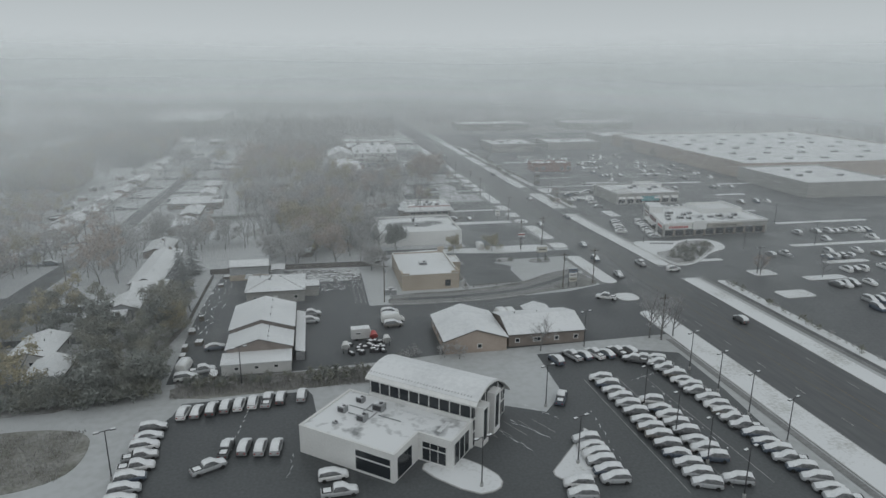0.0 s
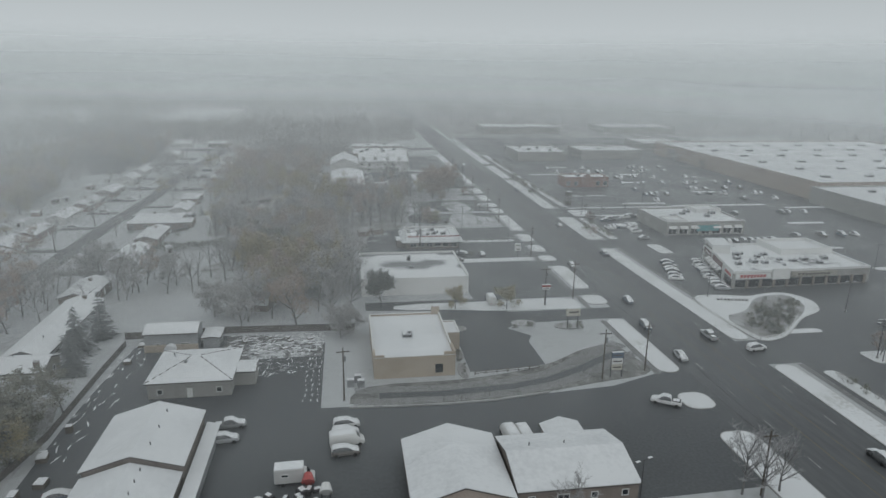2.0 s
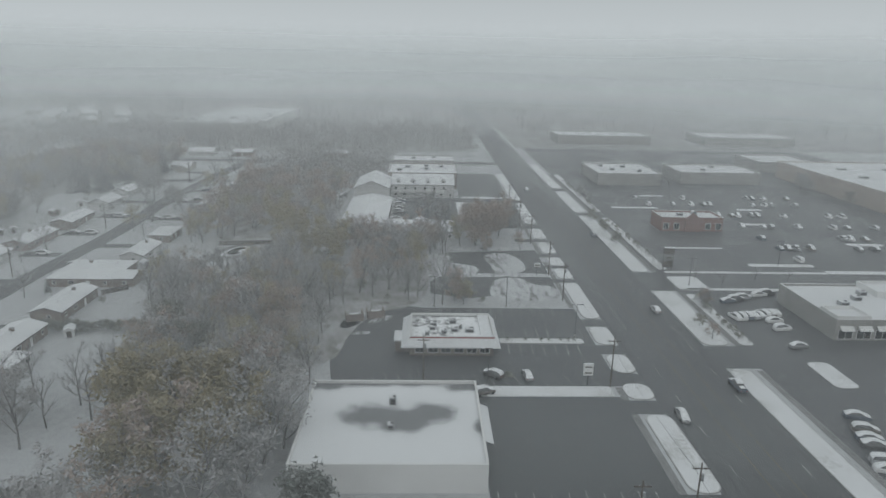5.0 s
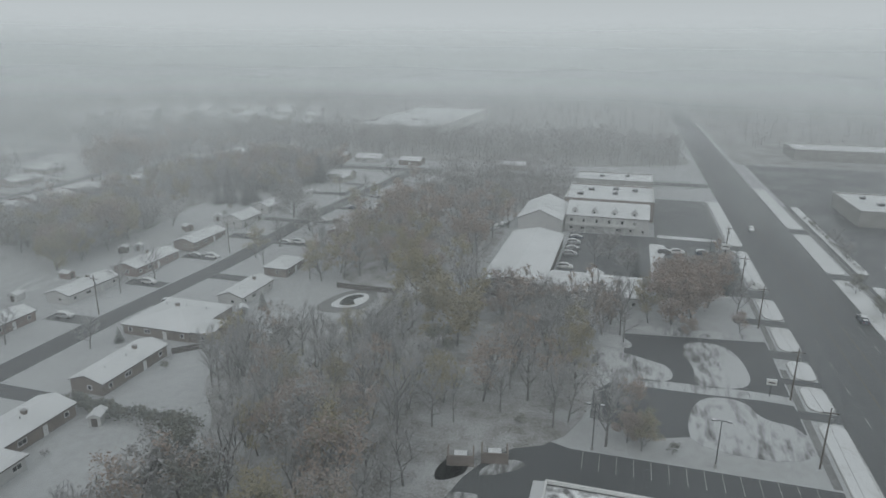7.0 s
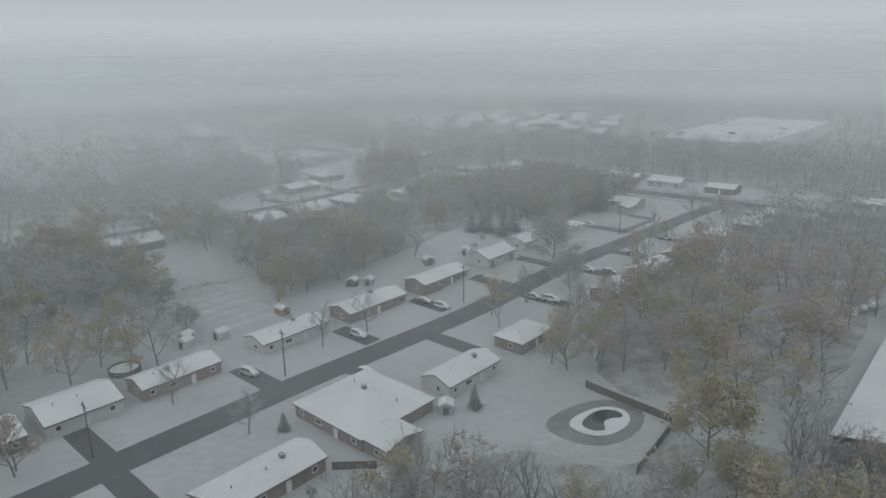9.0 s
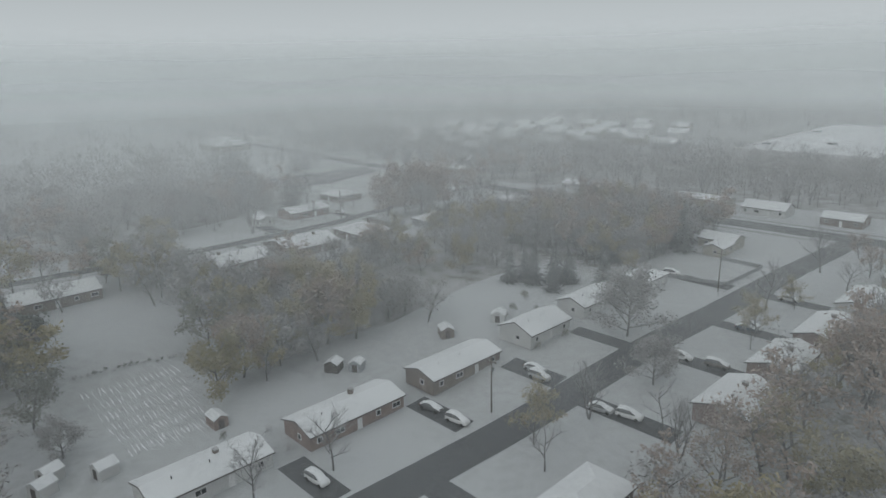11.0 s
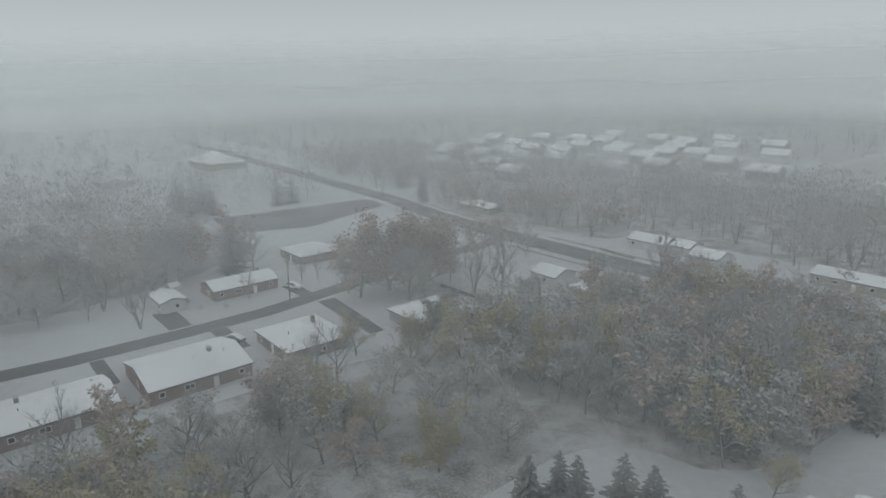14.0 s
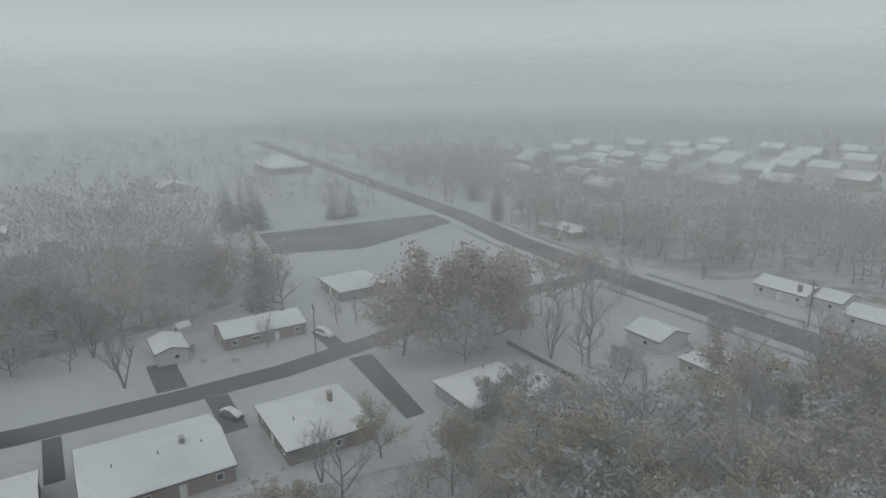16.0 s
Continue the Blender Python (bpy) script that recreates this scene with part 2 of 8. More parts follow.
M["car_glass"] = surface("frosted_car_glass", (0.035, 0.038, 0.042), (0.2, 0.205, 0.21), 1.2, 5.0, 0.25, 0.6, 0.0)
M["wood_pole"] = surface("weathered_pole_wood", (0.07, 0.06, 0.05), (0.15, 0.13, 0.11), 0.5, 6.0, 0.9)
M["lamp_metal"] = plain("lamp_post_metal", (0.08, 0.08, 0.085), 0.5, 0.4)
M["cable"] = plain("cable_black", (0.03, 0.03, 0.03), 0.6)
M["bark"] = dusted("bark", ((0.0, (0.065, 0.06, 0.056)), (1.0, (0.12, 0.112, 0.105))), 0.2, 1.5)
M["twig"] = dusted("frosted_twigs", ((0.0, (0.15, 0.14, 0.135)), (1.0, (0.235, 0.222, 0.215))), 0.32, 0.3)
M["leaf_gold"] = dusted("golden_leaves", ((0.0, (0.21, 0.17, 0.08)), (0.6, (0.31, 0.25, 0.115)), (1.0, (0.24, 0.215, 0.115))), 0.17, 0.4)
M["leaf_rust"] = dusted("rust_leaves", ((0.0, (0.25, 0.165, 0.12)), (0.6, (0.32, 0.22, 0.16)), (1.0, (0.28, 0.22, 0.175))), 0.22, 0.4)
M["leaf_green"] = dusted("olive_leaves", ((0.0, (0.07, 0.074, 0.048)), (0.6, (0.115, 0.115, 0.07)), (1.0, (0.17, 0.15, 0.085))), 0.2, 0.4)
M["leaf_grey"] = dusted("grey_brown_leaves", ((0.0, (0.2, 0.185, 0.172)), (1.0, (0.29, 0.272, 0.255))), 0.3, 0.4)
M["far_twig"] = dusted("misty_twigs", ((0.0, (0.2, 0.19, 0.18)), (1.0, (0.26, 0.25, 0.24))), 0.12, 0.2)
M["leaf_dark"] = dusted("dark_evergreen_leaves", ((0.0, (0.08, 0.09, 0.075)), (1.0, (0.13, 0.14, 0.11))), 0.2, 2.0)
M["teal_panel"] = plain("teal_sign_plastic", (0.1, 0.3, 0.32), 0.5)
M["needles"] = dusted("snowy_needles", ((0.0, (0.03, 0.037, 0.034)), (1.0, (0.075, 0.084, 0.075))), 0.2, 1.2)
M["paint"] = car_paint("car_paint")
M["car_snow"] = surface("car_snow", (0.66, 0.67, 0.68), (0.82, 0.83, 0.84), 0.8, 3.0, 0.85, bump=0.2)
M["tyre"] = plain("tyre_rubber", (0.025, 0.025, 0.025), 0.85)
M["head_lamp"] = plain("headlight_lens", (0.6, 0.6, 0.58), 0.2)
M["tail_lamp"] = plain("taillight_lens", (0.25, 0.02, 0.02), 0.3)
M["white_line"] = surface("worn_white_paint", (0.16, 0.16, 0.16), (0.5, 0.5, 0.49), 0.6, 3.0, 0.7, bump=0)
M["yellow_line"] = surface("worn_yellow_paint", (0.1, 0.092, 0.068), (0.22, 0.175, 0.095), 0.6, 3.0, 0.7, bump=0)
M["red_band"] = surface("red_sheet_metal", (0.26, 0.075, 0.07), (0.36, 0.11, 0.1), 0.5, 3.0, 0.5, bump=0)
M["maroon_band"] = surface("maroon_sheet_metal", (0.1, 0.05, 0.05), (0.15, 0.08, 0.08), 0.5, 3.0, 0.5, bump=0)
M["red_letter"] = plain("red_sign_plastic", (0.42, 0.08, 0.075), 0.4)
M["yellow_panel"] = plain("cream_sign_plastic", (0.46, 0.44, 0.38), 0.5)
M["blue_panel"] = plain("blue_sign_plastic", (0.15, 0.19, 0.25), 0.5)
M["water"] = plain("pool_water", (0.02, 0.03, 0.03), 0.05)


# ---- shaping helpers ----
def sstep(a, b, v):
    u = max(0.0, min(1.0, (v - a) / (b - a)))
    return u * u * (3 - 2 * u)


def lie(x, y):
    """The height of the ground at x, y: level by the main road, with a shallow dip to the west."""
    z = -1.5 - 1.5 * sstep(150, 280, y)
    return z - sstep(10, -50, x) * sstep(180, 280, y) * 4.3 * (1 - sstep(380, 450, y)) * (1 - sstep(-130, -200, x))


def box(bm, x0, x1, y0, y1, z0, z1, taper=0.0):
    v = [bm.verts.new(p) for p in ((x0, y0, z0), (x1, y0, z0), (x1, y1, z0), (x0, y1, z0), (x0 + taper, y0 + taper, z1), (x1 - taper, y0 + taper, z1), (x1 - taper, y1 - taper, z1), (x0 + taper, y1 - taper, z1))]
    for f in ((3, 2, 1, 0), (4, 5, 6, 7), (0, 1, 5, 4), (1, 2, 6, 5), (2, 3, 7, 6), (3, 0, 4, 7)):
        bm.faces.new([v[k] for k in f])
    return bm


def boxed(*args, **kw):
    return box(bmesh.new(), *args, **kw)


def tube(bm, p0, p1, r0, r1, n=8):
    p0, p1 = Vector(p0), Vector(p1)
    q = (p1 - p0).to_track_quat("Z", "Y")
    rings = []
    for p, r in ((p0, r0), (p1, r1)):
        rings.append([bm.verts.new(p + q @ Vector((r * math.cos(2 * math.pi * k / n), r * math.sin(2 * math.pi * k / n), 0))) for k in range(n)])
    for k in range(n):
        bm.faces.new((rings[0][k], rings[0][(k + 1) % n], rings[1][(k + 1) % n], rings[1][k]))
    bm.faces.new(rings[0][::-1])
    bm.faces.new(rings[1])
    return bm


def tubed(*args, **kw):
    return tube(bmesh.new(), *args, **kw)


def prism(bm, profile, y0, y1, axis="y"):
    """A profile of (a, z) pairs drawn out along y (or along x)."""
    put = (lambda a, b, z: (a, b, z)) if axis == "y" else (lambda a, b, z: (b, a, z))
    r0 = [bm.verts.new(put(a, y0, z)) for a, z in profile]
    r1 = [bm.verts.new(put(a, y1, z)) for a, z in profile]
    n = len(profile)
    for k in range(n):
        bm.faces.new((r0[k], r0[(k + 1) % n], r1[(k + 1) % n], r1[k]))
    bm.faces.new(r0[::-1])
    bm.faces.new(r1)
    bmesh.ops.recalc_face_normals(bm, faces=bm.faces)
    return bm


def soften(bm, w, seg=1):
    bmesh.ops.bevel(bm, geom=list(bm.edges), offset=w, segments=seg, affect="EDGES", profile=0.6)
    return bm


def mesh_of(name, bm, mat, smooth=False):
    me = bpy.data.meshes.new(name)
    bm.to_mesh(me)
    bm.free()
    me.materials.append(mat)
    if smooth:
        me.polygons.foreach_set("use_smooth", [True] * len(me.polygons))
    return me


def part(name, bm, mat, parent, label="", smooth=False):
    """Links a bmesh (or a ready mesh) as one mesh object under a thing or a part."""
    me = bm if isinstance(bm, bpy.types.Mesh) else mesh_of(name, bm, mat, smooth)
    ob = new(name, me)
    ob.parent = parent
    return tagged(ob, label=label) if label else ob


def thing(name, x, y, label, category, group="", kind="", z=None, turn=0.0):
    ob = new(name)
    ob.empty_display_size = 0.5
    ob.matrix_basis = pose(x, y, lie(x, y) if z is None else z, 0, 0, turn)
    return tagged(ob, label, category, group, kind)


def raw_mesh(name, verts, faces, mat):
    me = bpy.data.meshes.new(name)
    me.from_pydata([tuple(v) for v in verts], [], [tuple(f) for f in faces])
    me.materials.append(mat)
    me.update()
    return me


def patch(name, pts, rise, mat, label, category, kind="structure", skirt=0.0, kerb=None, step=6.0, parent=None):
    """A sheet with the outline pts that follows the ground, rise above it, with sides skirt deep."""
    bm = bmesh.new()
    bm.faces.new([bm.verts.new((x, y, 0)) for x, y in pts])
    for axis in (0, 1):
        a, b = min(p[axis] for p in pts), max(p[axis] for p in pts)
        k = math.ceil(a / step) * step
        while k < b:
            no, co = [0, 0, 0], [0, 0, 0]
            no[axis], co[axis] = 1, k
            bmesh.ops.bisect_plane(bm, geom=bm.verts[:] + bm.edges[:] + bm.faces[:], plane_co=co, plane_no=no)
            k += step
    bmesh.ops.recalc_face_normals(bm, faces=bm.faces)
    if bm.faces[:][0].normal.z < 0:
        bmesh.ops.reverse_faces(bm, faces=bm.faces)
    for v in bm.verts:
        v.co.z = lie(v.co.x, v.co.y) + rise
    if skirt:
        rim = [e for e in bm.edges if e.is_boundary]
        out = bmesh.ops.extrude_edge_only(bm, edges=rim)
        for v in (g for g in out["geom"] if isinstance(g, bmesh.types.BMVert)):
            v.co.z -= skirt
    ob = new(name, mesh_of(name, bm, mat))
    if kerb:
        bm = bmesh.new()
        n = len(pts)
        cx, cy = sum(p[0] for p in pts) / n, sum(p[1] for p in pts) / n
        area = sum(pts[k][0] * pts[(k + 1) % n][1] - pts[(k + 1) % n][0] * pts[k][1] for k in range(n))
        side = 1 if area > 0 else -1
        for k in range(n):
            (ax, ay), (bx, by) = pts[k], pts[(k + 1) % n]
            far = math.hypot(bx - ax, by - ay)
            if far < 0.05:
                continue
            ux, uy = (bx - ax) / far, (by - ay) / far
            ox, oy = uy * side, -ux * side
            cuts = max(1, round(far / step))
            row = []
            for j in range(cuts + 1):
                px, py = ax + (bx - ax) * j / cuts, ay + (by - ay) * j / cuts
                z = lie(px, py) + rise
                row.append([bm.verts.new((px + ox * a, py + oy * a, z + h)) for a, h in ((-0.02, 0.015), (0.16, 0.015), (0.18, -skirt))])
            for p, q in zip(row, row[1:]):
                for j in (0, 1):
                    bm.faces.new((p[j], q[j], q[j + 1], p[j + 1]))
        kb = new("kerb", mesh_of("kerb", bm, kerb))
        kb.parent = ob
    return tagged(ob, label, category, kind=kind)


def rect(x0, x1, y0, y1):
    return [(x0, y0), (x1, y0), (x1, y1), (x0, y1)]


def rounded(x0, x1, y0, y1, r=2.0, n=5):
    pts = []
    r = min(r, abs(x1 - x0) / 2 - 0.01, abs(y1 - y0) / 2 - 0.01)
    for cx, cy, a0 in ((x1 - r, y1 - r, 0), (x0 + r, y1 - r, 90), (x0 + r, y0 + r, 180), (x1 - r, y0 + r, 270)):
        for k in range(n + 1):
            a = radians(a0 + 90 * k / n)
            pts.append((cx + r * math.cos(a), cy + r * math.sin(a)))
    return pts


def band(line, width):
    """The outline of a strip of that width along a line of points."""
    left, right = [], []
    for k, (x, y) in enumerate(line):
        (ax, ay), (bx, by) = line[max(0, k - 1)], line[min(len(line) - 1, k + 1)]
        d = math.hypot(bx - ax, by - ay)
        nx, ny = -(by - ay) / d * width / 2, (bx - ax) / d * width / 2
        left.append((x + nx, y + ny))
        right.append((x - nx, y - ny))
    return left + right[::-1]


def smoothed(pts, times=2):
    """Rounds an outline off by cutting its corners."""
    for k in range(times):
        out = []
        for (ax, ay), (bx, by) in zip(pts, pts[1:] + pts[:1]):
            out += [(ax * 0.75 + bx * 0.25, ay * 0.75 + by * 0.25), (ax * 0.25 + bx * 0.75, ay * 0.25 + by * 0.75)]
        pts = out
    return pts


# ---- ground, roads and kerbs ----
def axis_cuts(near0, near1, step, far0, far1):
    mid = list(np.arange(near0, near1 + 0.1, step))
    return [far0, far0 / 2 - 200, near0 - 200] + mid + [near1 + 200, far1 / 2 + 200, far1]


gx, gy = axis_cuts(-420, 160, 5.0, -3000, 3000), axis_cuts(20, 680, 5.0, -2500, 3500)
g_verts = [(x, y, lie(x, y)) for y in gy for x in gx]
g_faces = [(j * len(gx) + i, j * len(gx) + i + 1, (j + 1) * len(gx) + i + 1, (j + 1) * len(gx) + i) for j in range(len(gy) - 1) for i in range(len(gx) - 1)]
ground = tagged(new("ground", raw_mesh("ground", g_verts, g_faces, M["snow"])), "snow-dusted lawns and open ground with grass showing through", "ground", kind="structure")

ROAD = (88.4, 108.6)
patch("road", rect(*ROAD, -300, 1500), 0.055, M["road"], "wide wet main road with worn lane markings", "road", step=10)
patch("parking_lot", rect(116.5, 330, -100, 640), 0.03, M["mall"], "large wet asphalt shopping centre car park", "parking lot", step=12)
patch("parking_lot", [(-31, 40), (75.6, 40), (76.9, 88), (78.4, 105), (78.8, 122.6), (66, 127.4), (47, 127.6), (46, 109.6), (40.4, 103), (34, 106.4), (24, 110), (12, 106), (-1.4, 108.6), (-2.2, 117.6), (-3, 119.4), (-26.4, 118.4), (-27.4, 114), (-29.6, 109.6), (-31, 90)], 0.03, M["asphalt"], "wet asphalt car dealer lot between snowy verges", "parking lot")
patch("parking_lot", [(-31, 127), (12.5, 130), (25, 131.2), (84, 133), (88.5, 131), (88.5, 176), (83.5, 172), (71, 167.2), (46, 164.6), (13, 165.2), (13, 196), (-10, 203), (-29, 203), (-31, 165)], 0.03, M["asphalt"], "wet asphalt yard and drive round the sheds and brick offices", "parking lot")
patch("parking_lot", [(43.4, 176.8), (60.2, 178.4), (60, 191), (61.6, 194.6), (57, 199.6), (60, 202.6), (81.5, 203.4), (88.5, 203), (88.5, 211.4), (81, 211.2), (60, 211), (60, 221), (82, 221), (82, 258), (52.8, 258), (52.8, 222), (23, 222), (23, 216), (40.2, 214), (43.6, 200)], 0.03, M["asphalt"], "wet asphalt car park between two low shops", "parking lot")
patch("parking_lot", [(24, 262.5), (88.5, 262.5), (88.5, 268), (83, 270), (83, 306), (42, 306), (36, 308), (20, 300), (20, 286)], 0.03, M["asphalt"], "wet asphalt restaurant car park with painted bays", "parking lot")
patch("vacant_lot", [(44.4, 317), (56, 313.4), (63, 316), (81.4, 322), (81.4, 332.2), (64, 333.6), (47.5, 332), (44.4, 327)], 0.03, M["asphalt"], "dark wet asphalt of a vacant lot", "vacant lot")
patch("tracked_snow", smoothed([(64.4, 331.2), (72.6, 332.0), (74.6, 325), (81.4, 324.4), (81.4, 312), (62, 311.8), (61.2, 320.6)], 2), 0.06, M["tracked_snow"], "snow on a vacant lot scored by wheel tracks", "snow", skirt=0.05)
patch("vacant_lot", [(50, 335.2), (81.4, 335.6), (81.4, 362), (50, 358)], 0.026, M["asphalt"], "bare wet asphalt of a cleared plot", "vacant lot")
for pts in ([(23, 291), (27, 294.6), (26, 299), (22.6, 298), (21.6, 293)], [(28.4, 294), (33, 296.4), (36, 299.6), (33, 300.6), (29, 297.4)], [(25, 287.4), (29.6, 288.4), (30, 290.2), (25.4, 289.6)], [(50, 347), (56, 344.4), (59.4, 342.6), (60.2, 336.8), (56, 334.6), (49, 334.8), (43, 338), (43, 349)], [(63.2, 357.2), (71.6, 358.2), (75, 350), (75.4, 338.6), (70, 335.4), (63.6, 335.6), (64.6, 343.6), (62.2, 349.6)], [(44, 358.4), (52, 353.6), (51.4, 349), (44, 350)], [(52, 361), (62, 359.4), (82, 363.4), (82, 365.6), (52, 364.6)], [(44, 334.8), (82, 336.6), (82, 332.6), (44, 331.6)]):
    patch("patchy_snow", smoothed(pts, 2), 0.05, M["tracked_snow"], "patch of thin snow on bare asphalt", "snow", skirt=0.04)
patch("parking_lot", [(29, 393), (57, 394), (66, 398), (82, 402), (82, 520), (60, 520), (59, 450), (29, 448)], 0.03, M["mall"], "wet asphalt motel car park", "parking lot")
patch("stock_yard", [(-9, 188.4), (12.6, 188.8), (12.8, 196), (-2, 202.4), (-9.6, 202.6)], 0.042, M["slush"], "yard asphalt streaked with slush round the pallets", "yard")
patch("side_street", band([(-81, 40), (-81, 340), (-79, 385), (-75.5, 425), (-72.6, 465), (-71, 510), (-68, 554)], 7.4), 0.045, M["side_street"], "wet residential street between snowy lawns", "street")
patch("side_street", band([(-230, 320), (-222.6, 385), (-219.8, 412), (-219.3, 436), (-219.8, 457), (-222.6, 473), (-231, 525), (-231.5, 552)], 6.2), 0.045, M["side_street"], "wet curving residential street between snowy lawns", "street")
patch("side_street", band([(-700, 592), (-320, 566), (-275, 558.5), (-225, 556), (-160, 556), (-97, 558), (88.5, 560)], 10.8), 0.05, M["side_street"], "wet crossroad with slushy edges", "street")
for off in (-9.4, 9.4):
    patch("sidewalk", band([(-300, 562 + off), (-275, 558.5 + off), (-238, 556.4 + off)], 1.5), 0.06, M["concrete"], "wet concrete footpath between strips of snow", "sidewalk")
    patch("sidewalk", band([(-224, 556 + off), (-160, 556 + off), (-97, 558 + off), (80, 560 + off)], 1.5), 0.06, M["concrete"], "wet concrete footpath between strips of snow", "sidewalk")
patch("parking_lot", [(-338, 487), (-307, 483), (-297, 510), (-313, 556), (-331, 558)], 0.03, M["side_street"], "wet asphalt school car park", "parking lot")
patch("driveway", [(-217.5, 475), (-218, 470), (-190, 468.2), (-190, 472)], 0.035, M["side_street"], "wet asphalt driveway", "driveway")

for pts in ([(-36, 262), (22, 262), (26, 300), (44, 309), (44, 346), (30, 372), (-8, 372), (-12, 350), (-34, 350), (-40, 318), (-22, 300), (-18, 284)], [(-44, 378), (6, 376), (6, 470), (-40, 470)], [(-184, 390), (-128, 392), (-130, 440), (-130, 474), (-104, 478), (-106, 546), (-150, 547), (-160, 500), (-180, 470)], [(-350, 320), (-254, 320), (-254, 478), (-350, 480)], [(-320, 570), (-208, 569), (-204, 596), (84, 598), (84, 700), (-170, 700), (-225, 730), (-300, 640)], [(-74, 118), (-34, 120), (-32, 176), (-48, 176), (-44, 140), (-74, 136)], [(-40, 474), (22, 474), (22, 548), (-40, 538)]):
    patch("woodland_floor", smoothed(pts), 0.05, M["wood_floor"], "leaf litter showing through thin snow under trees", "woodland floor", step=5)

for pts in (rect(-900, -352, 60, 380), rect(-900, -456, 620, 1300), rect(-222, 84, 732, 1300), rect(112, 700, 642, 1300), rect(-450, -226, 820, 1300), rect(432, 900, -100, 640)):
    patch("woodland_floor", pts, 0.02, M["wood_floor"], "distant brown fields and woods under thin snow", "woodland floor", step=60)

# lane lines of the main road
def strip_line(x, y0, y1, w, mat, label, dash=0.0, gap=0.0, name="lane_marking", h=0.07):
    verts, faces, y = [], [], y0
    while y < y1:
        e = min(y1, y + (dash or 12.0))
        k = len(verts)
        verts += [(x - w / 2, y, lie(x, y) + h), (x + w / 2, y, lie(x, y) + h), (x + w / 2, e, lie(x, e) + h), (x - w / 2, e, lie(x, e) + h)]
        faces.append((k, k + 1, k + 2, k + 3))
        y = e + gap
    return tagged(new(name, raw_mesh(name, verts, faces, mat)), label, "road marking", kind="structure")


for x in (97.0, 101.2):
    strip_line(x, -200, 520, 0.16, M["yellow_line"], "worn yellow line of the turning lane")
for x in (93.0, 105.2):
    strip_line(x, -200, 520, 0.16, M["white_line"], "worn broken white lane line", 3.0, 9.0)

# snowy verge strips, west and east of the road
for y0, y1, x0, x1 in ((-200, 148, 81.8, 88.3), (156.2, 162.4, 81.4, 87.4), (171.5, 202.6, 83.2, 88.0), (214, 221.5, 83.4, 89.3), (227.5, 251, 84.0, 89.0), (257, 263.5, 83.2, 88.6), (268.5, 277.5, 83.6, 88.4), (283, 293.5, 83.6, 88.4), (299, 327, 84.0, 88.4), (331, 341, 83.8, 88.4), (344, 353, 83.8, 88.4), (358, 372, 83.8, 88.4), (377, 392, 83.8, 88.4), (400, 440, 83.8, 88.4), (446, 520, 83.8, 88.4)):
    patch("verge", rounded(x0, x1, y0, y1, 2.2), 0.17, M["island_snow"], "snow-covered kerbed verge beside the road", "verge", skirt=0.2, kerb=M["kerb"])
for y0, y1, x0, x1 in ((-200, 172, 108.7, 113.6), (186, 270.5, 108.7, 113.4), (283, 320.5, 108.9, 115.2), (338.5, 416, 108.8, 114.2), (422, 470, 108.8, 114.2), (478, 560, 108.8, 114.2)):
    patch("verge", rounded(x0, x1, y0, y1, 2.2), 0.17, M["island_snow"], "snow-covered kerbed verge beside the road", "verge", skirt=0.2, kerb=M["kerb"])
for y0, y1 in ((-200, 130), (171, 202), (211, 262), (306.5, 348), (355, 520)):
    patch("sidewalk", rect(*((79.8, 81.2) if y0 < 0 else (81.7, 83.1)), y0, y1), 0.06, M["concrete"], "wet concrete footpath between strips of snow", "sidewalk")
for y0, y1 in ((-200, 172), (186, 270), (283, 320), (338, 520)):
    patch("sidewalk", rect(115.0 if y0 != 283 else 116.2, 116.4 if y0 != 283 else 117.6, y0, y1), 0.07, M["concrete"], "wet concrete footpath between strips of snow", "sidewalk")
for y0, y1 in ((60, 168), (283, 318), (341, 412), (424, 520)):
    patch("planting_strip", rounded(117.8, 121.0, y0, y1, 1.2), 0.16, M["island_snow"], "snowy planting strip at the edge of the car park", "verge", skirt=0.2, kerb=M["kerb"])
patch("corner_island", smoothed([(113.6, 217.2), (122, 218), (131.6, 215), (135, 216.6), (143.6, 218), (147.6, 211), (145.4, 204.4), (142.4, 201), (135.4, 198), (128, 191), (121.6, 185.6), (114.8, 184), (113.8, 190)]), 0.2, M["island_snow"], "snowy kerbed corner island with a dip of brown shrubs", "verge", skirt=0.24, kerb=M["kerb"])
patch("rain_basin", smoothed([(115, 201), (122.6, 203.4), (127, 208), (131.4, 213), (137, 215.4), (143.6, 215.6), (142.8, 207), (138.6, 201.4), (130.4, 194.4), (123, 188), (116.6, 185.4), (114.8, 190)], 1), 0.22, M["wood_floor"], "sunken rain basin of frosted brown grass", "planting bed")

for x0, x1, y0, y1 in ((108.4, 117, 172.6, 185.4), (108.4, 117, 271, 282.6), (108.4, 117, 321, 338), (108.4, 117, 416.4, 421.6), (108.4, 117, 470.4, 477.6), (80.4, 89, 221.8, 227.2), (80.4, 89, 251.4, 256.6), (80.4, 89, 277.8, 282.6), (80.4, 89, 293.8, 298.6), (80.4, 89, 327.4, 330.6), (80.4, 89, 341.2, 343.8), (76, 89, 353.4, 357.6), (76, 89, 372.4, 376.6), (60, 89, 392.4, 399.6), (60, 89, 440.4, 445.6)):
    patch("drive", rect(x0, x1, y0, y1), 0.062, M["asphalt"], "wet asphalt drive across the snowy verge", "driveway")

# dealer lot islands and lawns
def island(pts, label="snow-covered kerbed parking island"):
    return patch("parking_island", pts, 0.16, M["island_snow"], label, "traffic island", skirt=0.2, kerb=M["kerb"])


